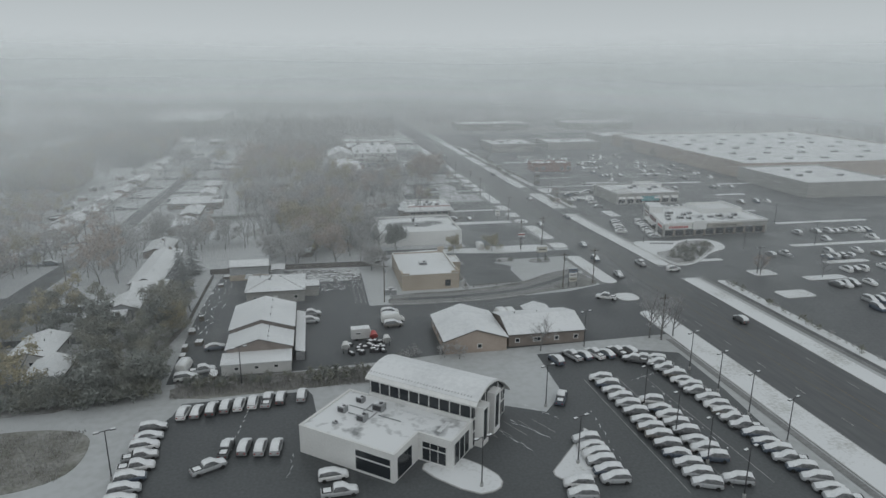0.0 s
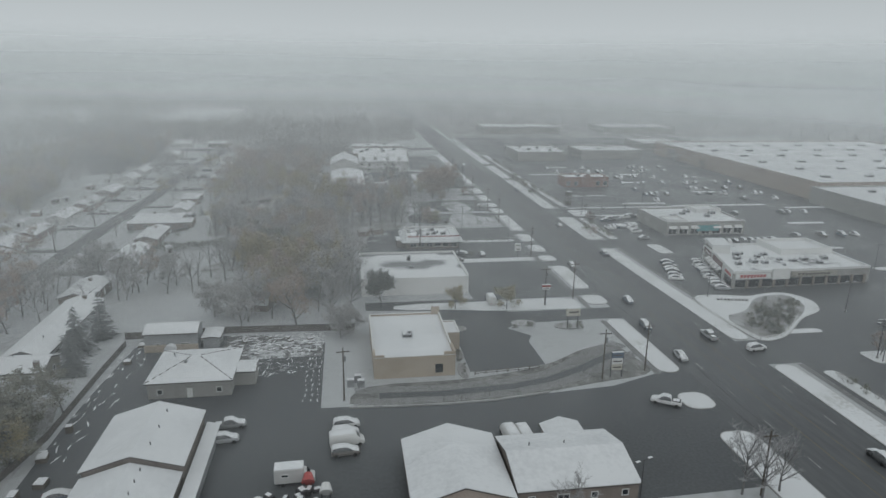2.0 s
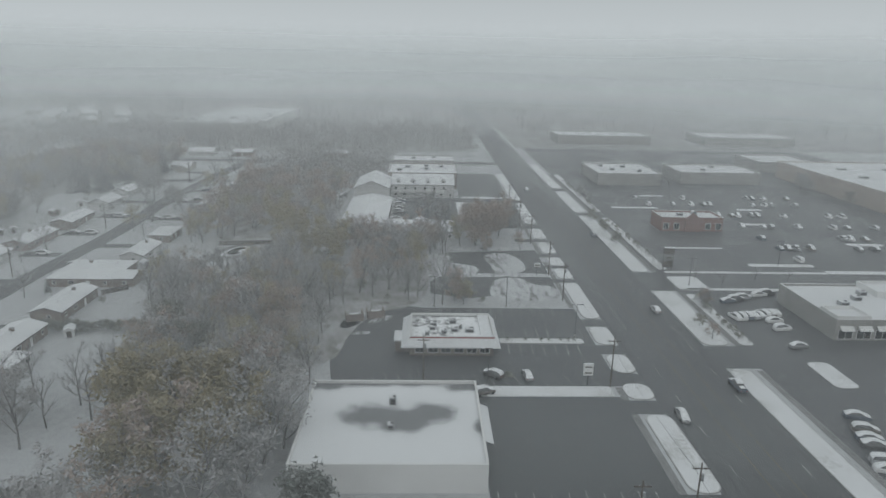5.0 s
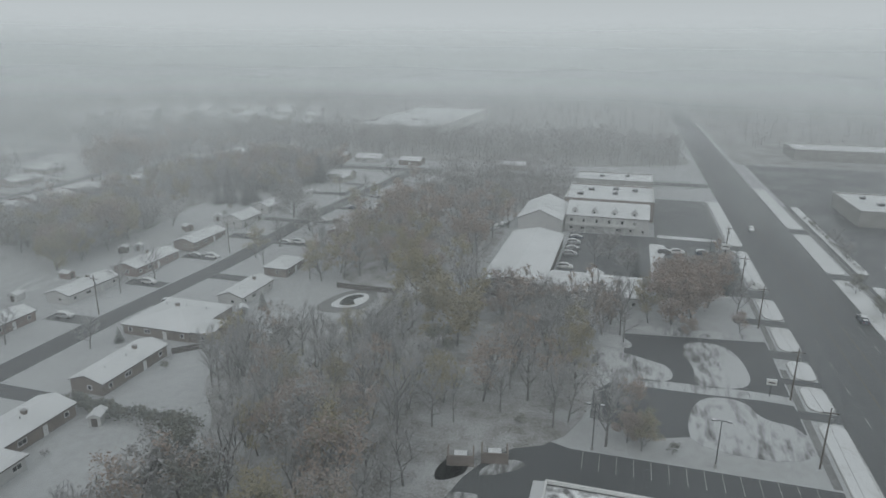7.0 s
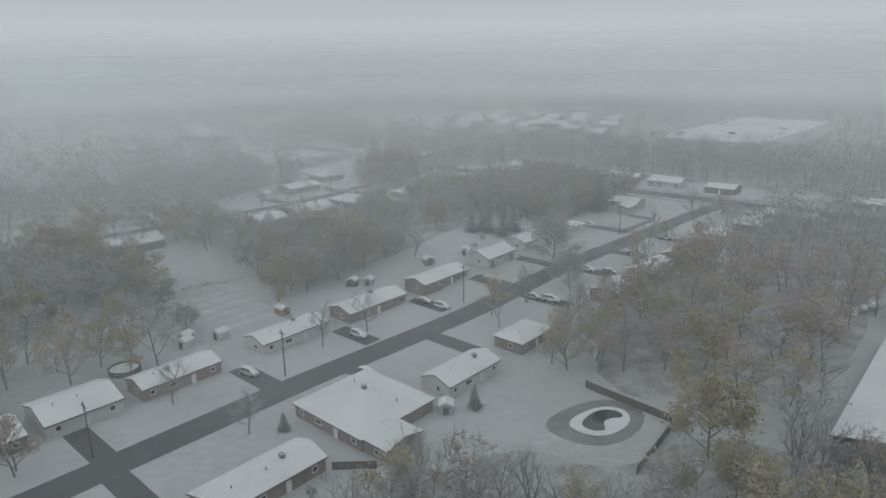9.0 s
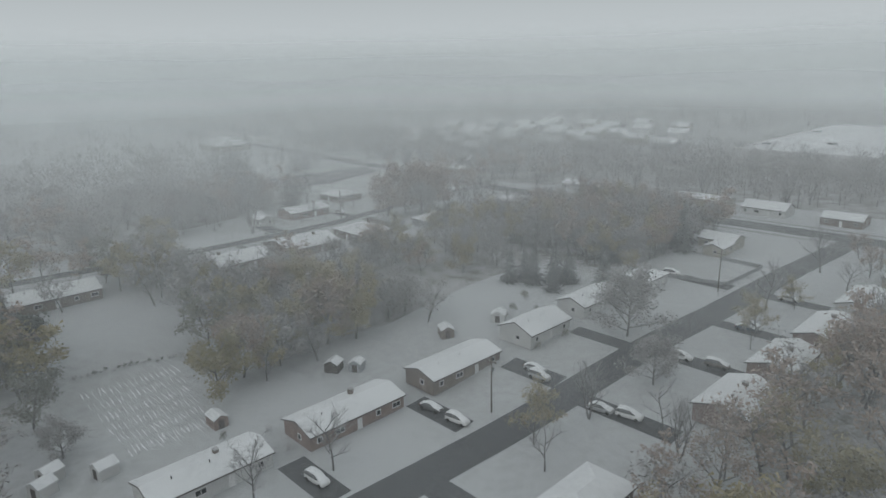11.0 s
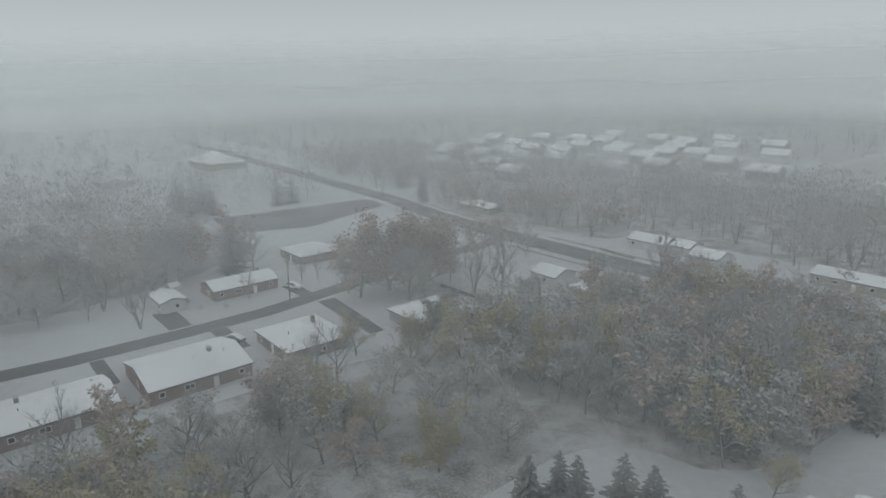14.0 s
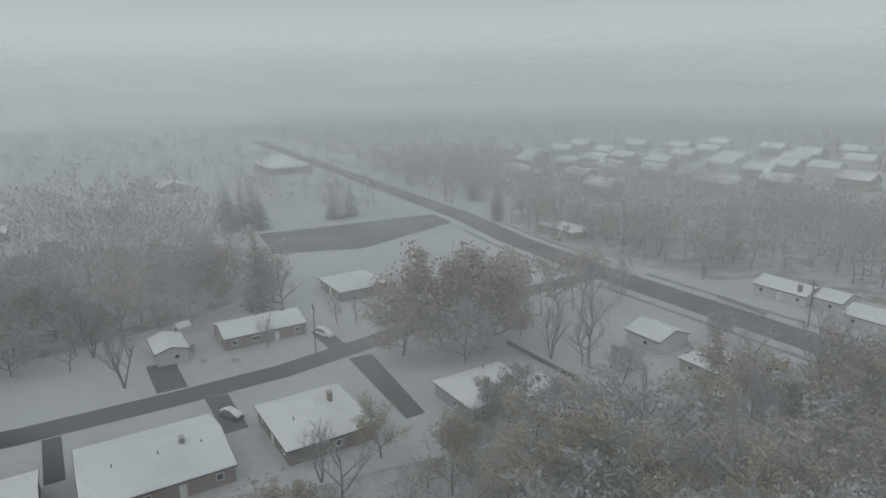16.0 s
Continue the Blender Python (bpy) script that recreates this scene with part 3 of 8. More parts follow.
island(smoothed([(44.9, 96.4), (44.4, 95.0), (36.6, 86.6), (34.6, 84.4), (36.0, 82.4), (40.8, 82.2), (44.6, 84.0), (45.4, 95.0)], 1))
island(smoothed([(15.5, 91.2), (14.6, 88.8), (21.4, 81.6), (25.4, 82.0), (26.6, 84.6), (24.6, 88.2), (21.0, 91.8)], 1), "snow-covered kerbed island before the showroom")
for x0, x1, y0, y1 in ((120, 160, 321.4, 323.2), (119, 172, 337.6, 339.4), (117.8, 127, 322, 334), (122, 134, 188, 190.5), (133, 141, 170, 176), (146, 160, 163, 167), (128, 138, 150, 156), (170, 215, 200, 203), (165, 182, 178, 181), (190, 235, 235, 238), (160, 175, 130, 133), (200, 260, 150, 153), (128, 133, 262, 274), (150, 172, 345, 348), (172, 220, 338, 341), (175, 186, 402, 405), (200, 214, 372, 375), (185, 197, 430, 433), (128, 150, 432, 435), (150, 162, 460, 463), (175, 200, 262, 264), (205, 222, 300, 303), (225, 250, 330, 333), (130, 150, 366, 367.5)):
    island(rounded(x0, x1, y0, y1, 1.4), "snow-covered kerbed car park island")
patch("snow_strip", rect(53, 80.6, 258.2, 262.3), 0.12, M["island_snow"], "snow-covered strip between two car parks", "verge", skirt=0.15)
patch("snow_strip", smoothed([(30, 215.4), (46, 214.4), (58, 211.6), (80.4, 211.8), (81, 214), (80.5, 220.4), (60, 219.6), (31, 219.6)], 1), 0.13, M["island_snow"], "snow-covered strip between two car parks", "verge", skirt=0.16)
patch("planter_strip", rounded(60.5, 80.4, 283.4, 286.0, 0.8), 0.18, M["island_snow"], "snowy kerbed planter strip between parking rows", "verge", skirt=0.2, kerb=M["kerb"])

# dark melt and drive patches in the residential streets
for x0, x1, y0, y1 in ((-97.5, -84.4, 299, 303.5), (-97.5, -84.4, 333, 338), (-97.5, -84.4, 362, 367), (-97.5, -84.4, 389.3, 394), (-93.5, -80.4, 411.5, 416.5), (-91.5, -78.4, 432.5, 436.5), (-91.5, -77.2, 482, 487), (-77.3, -60, 298, 302.5), (-77.3, -60, 349.5, 354), (-77.3, -60, 374, 379), (-74.3, -55, 409.5, 413.8), (-74.3, -55, 434.2, 438.6), (-73.5, -54, 456.4, 460.8), (-72.5, -54, 482, 486.5), (-97.5, -84.4, 268, 273), (-77.3, -60, 270, 275), (-97.5, -84.4, 230, 235), (-77.3, -58, 174, 179), (-216.3, -202, 415.5, 418.3), (-216.3, -202, 441, 445), (-237, -223.2, 434, 439.5), (-236, -224.5, 468.5, 472.5), (-97.5, -84.4, 185, 190), (-77.3, -52, 152, 156.5)):
    patch("driveway", rect(x0, x1, y0, y1), 0.035, M["side_street"], "wet asphalt driveway through the snow", "driveway")
patch("meadow", smoothed([(-78, 90), (-58, 94.6), (-47, 94.4), (-40, 97.6), (-38.6, 104), (-40, 110.6), (-48, 113.4), (-60, 113), (-80, 114)]), 0.1, M["meadow"], "frosted brown meadow grass among snow", "meadow", skirt=0.12)
patch("brush_ground", smoothed([(-29, 119.6), (-4, 120.6), (12, 121.6), (14, 127.6), (4, 128.6), (-14, 127.8), (-30, 126.4)], 1), 0.1, M["meadow"], "frosted brown brush ground between the lots", "meadow", skirt=0.12)
DITCH = [(24, 168.6), (36, 168.0), (50.8, 169.3), (58.9, 171.5), (66.5, 175.2), (73, 179.4), (79.6, 183.2)]
patch("ditch_kerb", band([(18.2, 164.6), (30, 164.0), (38.4, 163.9), (46, 164.2), (57, 166.0)], 0.35), 0.3, M["kerb"], "low concrete kerb wall along the ditch", "kerb", skirt=0.4)
patch("rock_bed", smoothed([(18.2, 165.2), (38, 164.5), (46, 164.6), (57, 166.4), (69, 169.2), (79, 170.8), (82.4, 173.5), (80.8, 180.5), (79.6, 187.4), (72, 186.2), (60, 177.8), (48, 174.6), (39.5, 173.4), (23, 173.4), (18.6, 170)], 1), 0.06, M["gravel"], "wet gravel bed of a drainage ditch", "rock bed", skirt=0.1)
for x, y, a, b in ((61.7, 202.6, 2.9, 1.9), (72.7, 199.4, 3.6, 1.9), (45.4, 200.6, 1.4, 1.4), (42.0, 177.4, 1.0, 3.4), (42.4, 186, 0.9, 3.0)):
    patch("planting_bed", [(x + a * math.cos(k * math.pi / 12), y + b * math.sin(k * math.pi / 12)) for k in range(24)], 0.2, M["wood_floor"], "oval kerbed planting bed with snowy shrubs", "planting bed", skirt=0.22, kerb=M["kerb"])
patch("ditch", band(DITCH, 2.6), 0.09, M["asphalt"], "dark wet drainage ditch", "ditch")


# ---- windows, shared by all buildings ----
pane_cache = {}


def window(parent, x, y, z, w, h, face, name="window", frame_mat="trim"):
    """A framed window whose middle is at x, y, z, facing x+, x-, y+ or y-."""
    key = (round(w, 2), round(h, 2), frame_mat)
    if key not in pane_cache:
        bm = bmesh.new()
        t = min(0.12, w * 0.12)
        for a0, a1, b0, b1 in ((-w / 2, w / 2, h / 2 - t, h / 2), (-w / 2, w / 2, -h / 2, -h / 2 + t), (-w / 2, -w / 2 + t, -h / 2 + t, h / 2 - t), (w / 2 - t, w / 2, -h / 2 + t, h / 2 - t)):
            box(bm, a0, a1, -0.08, 0.02, b0, b1)
        if w > 1.4:
            box(bm, -t / 3, t / 3, -0.06, 0.02, -h / 2 + t, h / 2 - t)
        pane_cache[key] = (mesh_of("window_frame", bm, M[frame_mat]), mesh_of("pane", boxed(-w / 2 + t, w / 2 - t, -0.03, 0.02, -h / 2 + t, h / 2 - t), M["glass"]))
    turn = {"y-": 0, "x+": 90, "y+": 180, "x-": 270}[face]
    fr = part(name, pane_cache[key][0], None, parent)
    fr.matrix_basis = pose(x, y, z, 0, 0, turn)
    part("pane", pane_cache[key][1], None, fr)
    return fr


# ---- houses ----
KEEP = []


def gable(bm, half, eave, rise, a0, a1, axis, thick, over=0.0):
    """A ridged slab: two slopes of one thickness over a span of 2 * half."""
    slope = rise / half
    h = half + over
    prof = [(-h, eave - over * slope), (0, eave + rise), (h, eave - over * slope), (h, eave - over * slope + thick), (0, eave + rise + thick), (-h, eave - over * slope + thick)]
    return prism(bm, prof, a0, a1, axis)


def hip(bm, x0, x1, y0, y1, z, rise, thick):
    w, l = x1 - x0, y1 - y0
    s = min(w, l) / 2 * 0.98
    cx, cy = (x0 + x1) / 2, (y0 + y1) / 2
    if l >= w:
        r = [(cx, y0 + s, z + rise), (cx, y1 - s, z + rise)]
    else:
        r = [(x0 + s, cy, z + rise), (x1 - s, cy, z + rise)]
    low = [(x0, y0, z), (x1, y0, z), (x1, y1, z), (x0, y1, z)]
    v = [bm.verts.new(p) for p in low] + [bm.verts.new((a, b, c + thick)) for a, b, c in low] + [bm.verts.new((a, b, c + thick)) for a, b, c in r]
    for k in range(4):
        bm.faces.new((v[k], v[(k + 1) % 4], v[4 + (k + 1) % 4], v[4 + k]))
    bm.faces.new((v[3], v[2], v[1], v[0]))
    if l >= w:
        tops = ((4, 5, 8), (5, 6, 9, 8), (6, 7, 9), (7, 4, 8, 9))
    else:
        tops = ((4, 5, 9, 8), (5, 6, 9), (6, 7, 8, 9), (7, 4, 8))
    for f in tops:
        bm.faces.new([v[k] for k in f])
    return bm


def house(x0, x1, y0, y1, axis, wall, label, roof="gable", eave=2.6, pitch=0.3, chimney=None, vents=1, base=0.0, name="house", category="house", group="houses along the residential streets", windows=True, door=True, snow="roof_snow"):
    cx, cy = (x0 + x1) / 2, (y0 + y1) / 2
    w, l = (x1 - x0) / 2, (y1 - y0) / 2
    KEEP.append((x0, x1, y0, y1))
    t = thing(name, cx, cy, label, category, group)
    o = 0.5
    half, run = (w, l) if axis == "y" else (l, w)
    rise = half * pitch
    if roof == "gable":
        inner = half - o
        gr = inner * pitch
        prof = [(-inner, -0.4), (inner, -0.4), (inner, eave + o * pitch), (0, eave + rise), (-inner, eave + o * pitch)]
        part("wall", prism(bmesh.new(), prof, -run + o * 0.6, run - o * 0.6, axis), M[wall], t)
        part("roof", gable(bmesh.new(), half, eave, rise, -run, run, axis, 0.16), M["fascia"], t, "dark fascia board under the eaves")
        part("snow_cover", gable(bmesh.new(), half - 0.08, eave + 0.166 + 0.08 * pitch, rise - 0.08 * pitch, -run + 0.08, run - 0.08, axis, 0.1), M[snow], t, "even layer of snow on the roof")
    else:
        part("wall", boxed(-w + o, w - o, -l + o, l - o, -0.4, eave + 0.05), M[wall], t)
        part("roof", boxed(-w, w, -l, l, eave, eave + 0.16), M["fascia"], t, "dark fascia board under the eaves")
        part("snow_cover", hip(bmesh.new(), -w + 0.06, w - 0.06, -l + 0.06, l - 0.06, eave + 0.165, min(w, l) * pitch, 0.08), M[snow], t, "even layer of snow on the roof")
    ry = eave + rise
    if windows:
        faces = (("x+", w - o, l), ("x-", -w + o, l)) if l >= w else (("y+", l - o, w), ("y-", -l + o, w))
        for face, at, span in faces:
            n = max(2, int(span * 2 / 4.2))
            for k in range(n):
                s = -span + span * 2 * (k + 0.5) / n
                if door and k == n // 2 and face in ("x+", "y-"):
                    d = part("door", boxed(-0.5, 0.5, -0.06, 0.02, 0, 2.05), M["trim"], t)
                    d.matrix_basis = pose(at, s, 0, 0, 0, 90) if face == "x+" else pose(s, at, 0)
                    continue
                ww = 1.9 if k % 3 == 1 else 1.1
                window(t, *((at, s) if face[0] == "x" else (s, at)), 1.5, ww, 1.1, face)
        ends = (("y-", -l + o * 0.6), ("y+", l - o * 0.6)) if l >= w else (("x-", -w + o * 0.6), ("x+", w - o * 0.6))
        for face, at in ends:
            window(t, *((0.8, at) if face[0] == "y" else (at, 0.8)), 1.5, 1.1, 1.1, face)
    if chimney:
        a, b = chimney
        ch = part("chimney", boxed(a - 0.45, a + 0.45, b - 0.35, b + 0.35, eave, ry + 0.75), M["brick_brown"], t, "brick chimney stack")
        part("cap", boxed(a - 0.52, a + 0.52, b - 0.42, b + 0.42, ry + 0.75, ry + 0.85), M["kerb"], ch)
    for k in range(vents):
        a = -run * 0.55 + k * run * 0.6
        off = half * 0.25
        p = (off, a) if axis == "y" else (a, off)
        zz = eave + 0.16 + rise * 0.75 if roof == "gable" else eave + 0.3 + min(w, l) * pitch * 0.6
        part("vent_pipe", tubed((*p, zz - 0.2), (*p, zz + 0.6), 0.09, 0.09, 6), M["dark_metal"], t)
    return t


def shed(x, y, w, l, turn, label, wall="siding_white", h=1.9):
    t = thing("garden_shed", x, y, label, "shed", "garden sheds", turn=turn)
    part("wall", prism(bmesh.new(), [(-w / 2, -0.3), (w / 2, -0.3), (w / 2, h), (0, h + w * 0.28), (-w / 2, h)], -l / 2, l / 2), M[wall], t)
    part("roof", gable(bmesh.new(), w / 2 + 0.12, h - 0.04, w * 0.28, -l / 2 - 0.12, l / 2 + 0.12, "y", 0.14), M["roof_snow"], t, "snow-covered gable roof")
    part("door", boxed(-0.55, 0.55, -l / 2 - 0.05, -l / 2 + 0.02, 0, 1.7), M["fascia"], t)
    return t


BR, TN, WH, GY = "brick_brown", "siding_tan", "siding_white", "siding_grey"
L_BRICK = "long brown brick ranch house with a snow-covered low roof"
L_RED = "red brick ranch house with a snow-covered low roof"
L_WHITE = "white-sided ranch house with a snow-covered roof"
L_TAN = "cream-sided ranch house with a snow-covered roof"
# west side of the long street
house(-109, -97.5, 277, 294, "y", BR, L_BRICK, chimney=(0, 3))
house(-110.5, -97.8, 296.5, 311, "y", WH, L_WHITE, vents=2)
house(-106.5, -98, 314.4, 332.3, "y", "brick_red", L_RED, chimney=(1.2, -2))
house(-106.8, -98, 342.6, 362.2, "y", WH, "long white ranch house with solar-dark ridge vents and snow", chimney=(-0.4, 2.2), vents=2)
house(-106.5, -97.2, 368.2, 389.2, "y", "brick_red", L_RED, chimney=(-1.8, 2.5))
house(-104.4, -95.4, 394.6, 414.4, "y", BR, L_BRICK, chimney=None, vents=2)
house(-102.2, -92.4, 420.4, 435, "y", WH, L_WHITE, pitch=0.42, chimney=None, vents=2)
house(-101, -92.4, 440, 456.2, "y", WH, L_WHITE, pitch=0.38)
house(-99.6, -91, 465.6, 478, "y", WH, L_WHITE, roof="hip")
house(-103, -91, 518.6, 528, "x", TN, L_TAN, pitch=0.36)
house(-97.2, -90.4, 509.4, 518.5, "y", TN, L_TAN, pitch=0.36, door=False)
# east side of the long street
house(-60.6, -51, 277.5, 297, "y", BR, L_BRICK, chimney=(0.5, 2), vents=2)
house(-53.5, -45.5, 272, 281, "y", WH, "white garage wing with a snow-covered roof", roof="hip", door=False)
house(-60.5, -51.6, 304, 324.4, "y", BR, L_BRICK, chimney=(0.4, 4), vents=2)
house(-71, -51, 331, 350.4, "x", BR, "broad brown house with a low snow-covered hip roof", roof="hip", pitch=0.2, chimney=(-1, 1), vents=3)
house(-52.4, -44.9, 331.4, 340.4, "x", BR, "brown house wing with a snow-covered roof", pitch=0.22, vents=0)
house(-60, -51.5, 355, 372.2, "y", WH, L_WHITE, pitch=0.36, chimney=(0.6, 3.5))
house(-61, -52.2, 381, 394.4, "y", BR, L_BRICK, roof="hip")
house(-56, -46, 417.2, 432.4, "y", "brick_red", L_RED, chimney=(0.3, 2))
house(-54.8, -45.8, 436.4, 451.8, "y", "brick_red", L_RED, chimney=(0.6, 1), vents=2)
house(-53.6, -44.8, 456.6, 473.8, "y", "brick_red", L_RED, chimney=(0.3, 3))
house(-52.8, -44.8, 481.6, 498.6, "y", WH, L_WHITE, vents=2)
house(-50, -40, 510, 526, "y", TN, L_TAN, roof="hip")
# south end of the long street
house(-65, -55.5, 138.5, 152, "y", WH, L_WHITE, vents=3)
house(-58, -50, 127.5, 138, "y", WH, L_WHITE, pitch=0.36)
house(-55.5, -46, 158, 165.5, "x", WH, "white house with a brick chimney and snowy roof", pitch=0.4, chimney=(3.2, -3.2))
house(-53, -44.5, 166, 177, "y", GY, "grey-sided house with a snow-covered roof", pitch=0.36)
house(-50.8, -40.8, 181, 190, "x", TN, L_TAN, pitch=0.34, chimney=(3.6, -3.6))
house(-54, -44.5, 191, 227, "y", GY, "long grey-sided house with a snow-covered roof", pitch=0.34, chimney=(1, 15))
house(-60.5, -51, 236, 253, "y", BR, L_BRICK, chimney=(0.4, 3))
for k, y in enumerate((118, 146, 176, 200, 222, 246)):
    house(-107, -97.6, y, y + 17.5, "y", (BR, WH, TN, "brick_red")[k % 4], (L_BRICK, L_WHITE, L_TAN, L_RED)[k % 4], chimney=(0.5, 2 + k % 3))
# second street
house(-206, -193.5, 345, 367, "y", BR, L_BRICK, vents=2)
house(-202, -187.8, 396.4, 415.4, "y", "brick_red", "red brick ranch house with patio and snow-covered roof", pitch=0.22, chimney=(-2, -5), vents=2)
house(-205, -187.6, 419.6, 439.6, "y", "brick_red", "red brick ranch house with bay windows and snowy roof", pitch=0.22, chimney=(1, 4), vents=3)
house(-203.6, -186.8, 446.4, 461.6, "y", BR, "low brown house with a snow-covered hip roof", roof="hip", chimney=(-0.5, 3))
house(-195, -182, 476.2, 491.2, "x", GY, "grey house with two chimneys and a snow-covered roof", roof="hip", pitch=0.34, chimney=(3, -2))
house(-187, -180.6, 484.4, 494, "y", GY, "grey house wing with a snow-covered roof", pitch=0.34, chimney=(0.5, 2))
house(-246.6, -235.4, 449.3, 467.8, "y", "brick_red", L_RED, chimney=(-1.5, 6), vents=2)
house(-245.2, -235, 435.6, 442.6, "x", WH, "white garage with a snow-covered roof", door=False, vents=0)
house(-265.6, -250.4, 482, 496.2, "y", BR, L_BRICK, roof="hip")
# along the cross street
house(-193.4, -183.8, 523.6, 533.2, "x", WH, L_WHITE, pitch=0.36, vents=2)
house(-177.6, -166, 521, 531, "x", TN, L_TAN, roof="hip", chimney=(-2, 2))
house(-197.4, -183, 574.6, 583.6, "x", WH, L_WHITE, pitch=0.4, chimney=(4.6, -3))
house(-182.9, -175.6, 576.6, 586, "x", WH, L_WHITE, pitch=0.32)
house(-173, -163, 570.8, 580.6, "x", WH, L_WHITE, pitch=0.36)
house(-141, -119, 578, 588, "x", TN, L_TAN, pitch=0.3)
house(-112.4, -95.4, 574.6, 585.6, "x", WH, L_WHITE, pitch=0.42)
house(-84, -70, 574, 585, "x", BR, L_BRICK)
house(-284, -264, 574, 584, "x", TN, L_TAN, roof="hip")
house(-46, -28, 534, 545, "x", WH, L_WHITE)
house(-24, -8, 576, 587, "x", TN, L_TAN)
for x, y, k in ((-402, 708, 0), (-384, 766, 1), (-372, 730, 2), (-350, 700, 1), (-345, 752, 0), (-330, 800, 2), (-316, 742, 1), (-300, 776, 0), (-290, 716, 2), (-270, 748, 1), (-262, 800, 0), (-415, 800, 1), (-236, 730, 2), (-440, 690, 1), (-390, 640, 0), (-330, 640, 2), (-424, 672, 1), (-400, 684, 2), (-372, 690, 0), (-398, 728, 1), (-428, 742, 0), (-452, 726, 2), (-470, 760, 1), (-356, 776, 0), (-390, 800, 2), (-318, 768, 1), (-304, 820, 0), (-340, 830, 2), (-370, 840, 1), (-412, 840, 0), (-444, 790, 2), (-286, 850, 1), (-330, 864, 0), (-480, 700, 0), (-362, 656, 1), (-300, 690, 0)):
    house(x, x + 17, y, y + 11, "x", (WH, TN, GY)[k], "two-storey pale house with a steep snow-covered roof", eave=5.0, pitch=0.6, group="houses of the new estate", vents=0, door=False, windows=False)
house(-514, -478, 536, 562, "x", TN, "broad cream church hall with a snow-covered hip roof", roof="hip", eave=4.0, pitch=0.45, name="church_hall", category="hall", group="", vents=0, door=False)
house(-470, -452, 470, 486, "x", WH, L_WHITE, door=False)
house(-420, -404, 440, 452, "x", WH, L_WHITE, door=False)
house(-395, -380, 395, 408, "x", TN, L_TAN, door=False)

for x, y, w, l, turn, lab, wall in ((-117.5, 361.5, 2.6, 3.6, 90, "small brick-red garden shed with a snowy roof", "brick_red"), (-116, 342, 3, 3.2, 10, "small white garden shed with a snowy roof", WH), (-120.8, 335.4, 3, 3, 20, "small white garden shed with a snowy roof", WH), (-117.6, 333.6, 3, 3, 20, "small white garden shed with a snowy roof", WH), (-120.3, 388.9, 3, 3, 30, "small brown garden shed with a snowy roof", "fascia"), (-116.6, 392.2, 2.6, 2.6, 30, "small grey garden shed with a snowy roof", GY), (-113, 415, 3, 3.6, 60, "small brown garden shed with a snowy roof", "brick_brown"), (-45.6, 296, 2.4, 3.4, 20, "small white garden shed with a snowy roof", WH), (-49.4, 351.4, 2.8, 2.8, 40, "small grey garden shed with a snowy roof", GY), (-106, 522, 2.4, 2.8, 0, "small white garden shed with a snowy roof", WH), (-251.8, 444, 3, 3, 15, "small white garden shed with a snowy roof", WH), (-24, 205, 3, 4, 80, "small tan garden shed with a snowy roof", TN), (-4, 221, 4, 4.4, 75, "small brown garden shed with a snowy roof", "brick_brown"), (-108.4, 428, 3.2, 3.2, 30, "small white garden shed with a snowy roof", WH)):
    shed(x, y, w, l, turn, lab, wall)


# ---- shops, offices and halls ----
def roof_unit(parent, x, y, z, w=2.0, l=1.6, h=1.1):
    u = part("roof_unit", soften(boxed(x - w / 2, x + w / 2, y - l / 2, y + l / 2, z, z + h), 0.05), M["hvac"], parent, "grey rooftop air unit with snow on top")
    part("snow_cap", boxed(x - w / 2 + 0.1, x + w / 2 - 0.2, y - l / 2 + 0.1, y + l / 2 - 0.15, z + h, z + h + 0.06), M["deck_snow"], u)
    part("fan_ring", tubed((x + w * 0.2, y, z + h), (x + w * 0.2, y, z + h + 0.14), min(w, l) * 0.26, min(w, l) * 0.24, 10), M["dark_metal"], u)
    part("grille", boxed(x - w / 2 + 0.2, x + w / 2 - 0.2, y - l / 2 - 0.03, y - l / 2 + 0.01, z + 0.2, z + h - 0.2), M["dark_metal"], u)
    return u


def flat_shop(name, x0, x1, y0, y1, h, wall, label, snow="roof_snow", rim=0.45, units=(), cap="trim", turn=0.0, at=None, group="", base=-0.5):
    """A flat-roofed block in its own frame: walls, parapet, cap and a snowy roof deck."""
    cx, cy = ((x0 + x1) / 2, (y0 + y1) / 2) if at is None else at
    KEEP.append((x0, x1, y0, y1) if at is None else (at[0], at[0] + 32, at[1] - 14, at[1] + 28))
    t = thing(name, cx, cy, label, "building", group, turn=turn)
    if at is None:
        x0, x1, y0, y1 = x0 - cx, x1 - cx, y0 - cy, y1 - cy
    if snow:
        block(t, x0, x1, y0, y1, h, wall, snow, rim, cap, base)
    for u in units:
        roof_unit(t, *(u[0], u[1], h - rim + 0.05, *u[2:]))
    return t


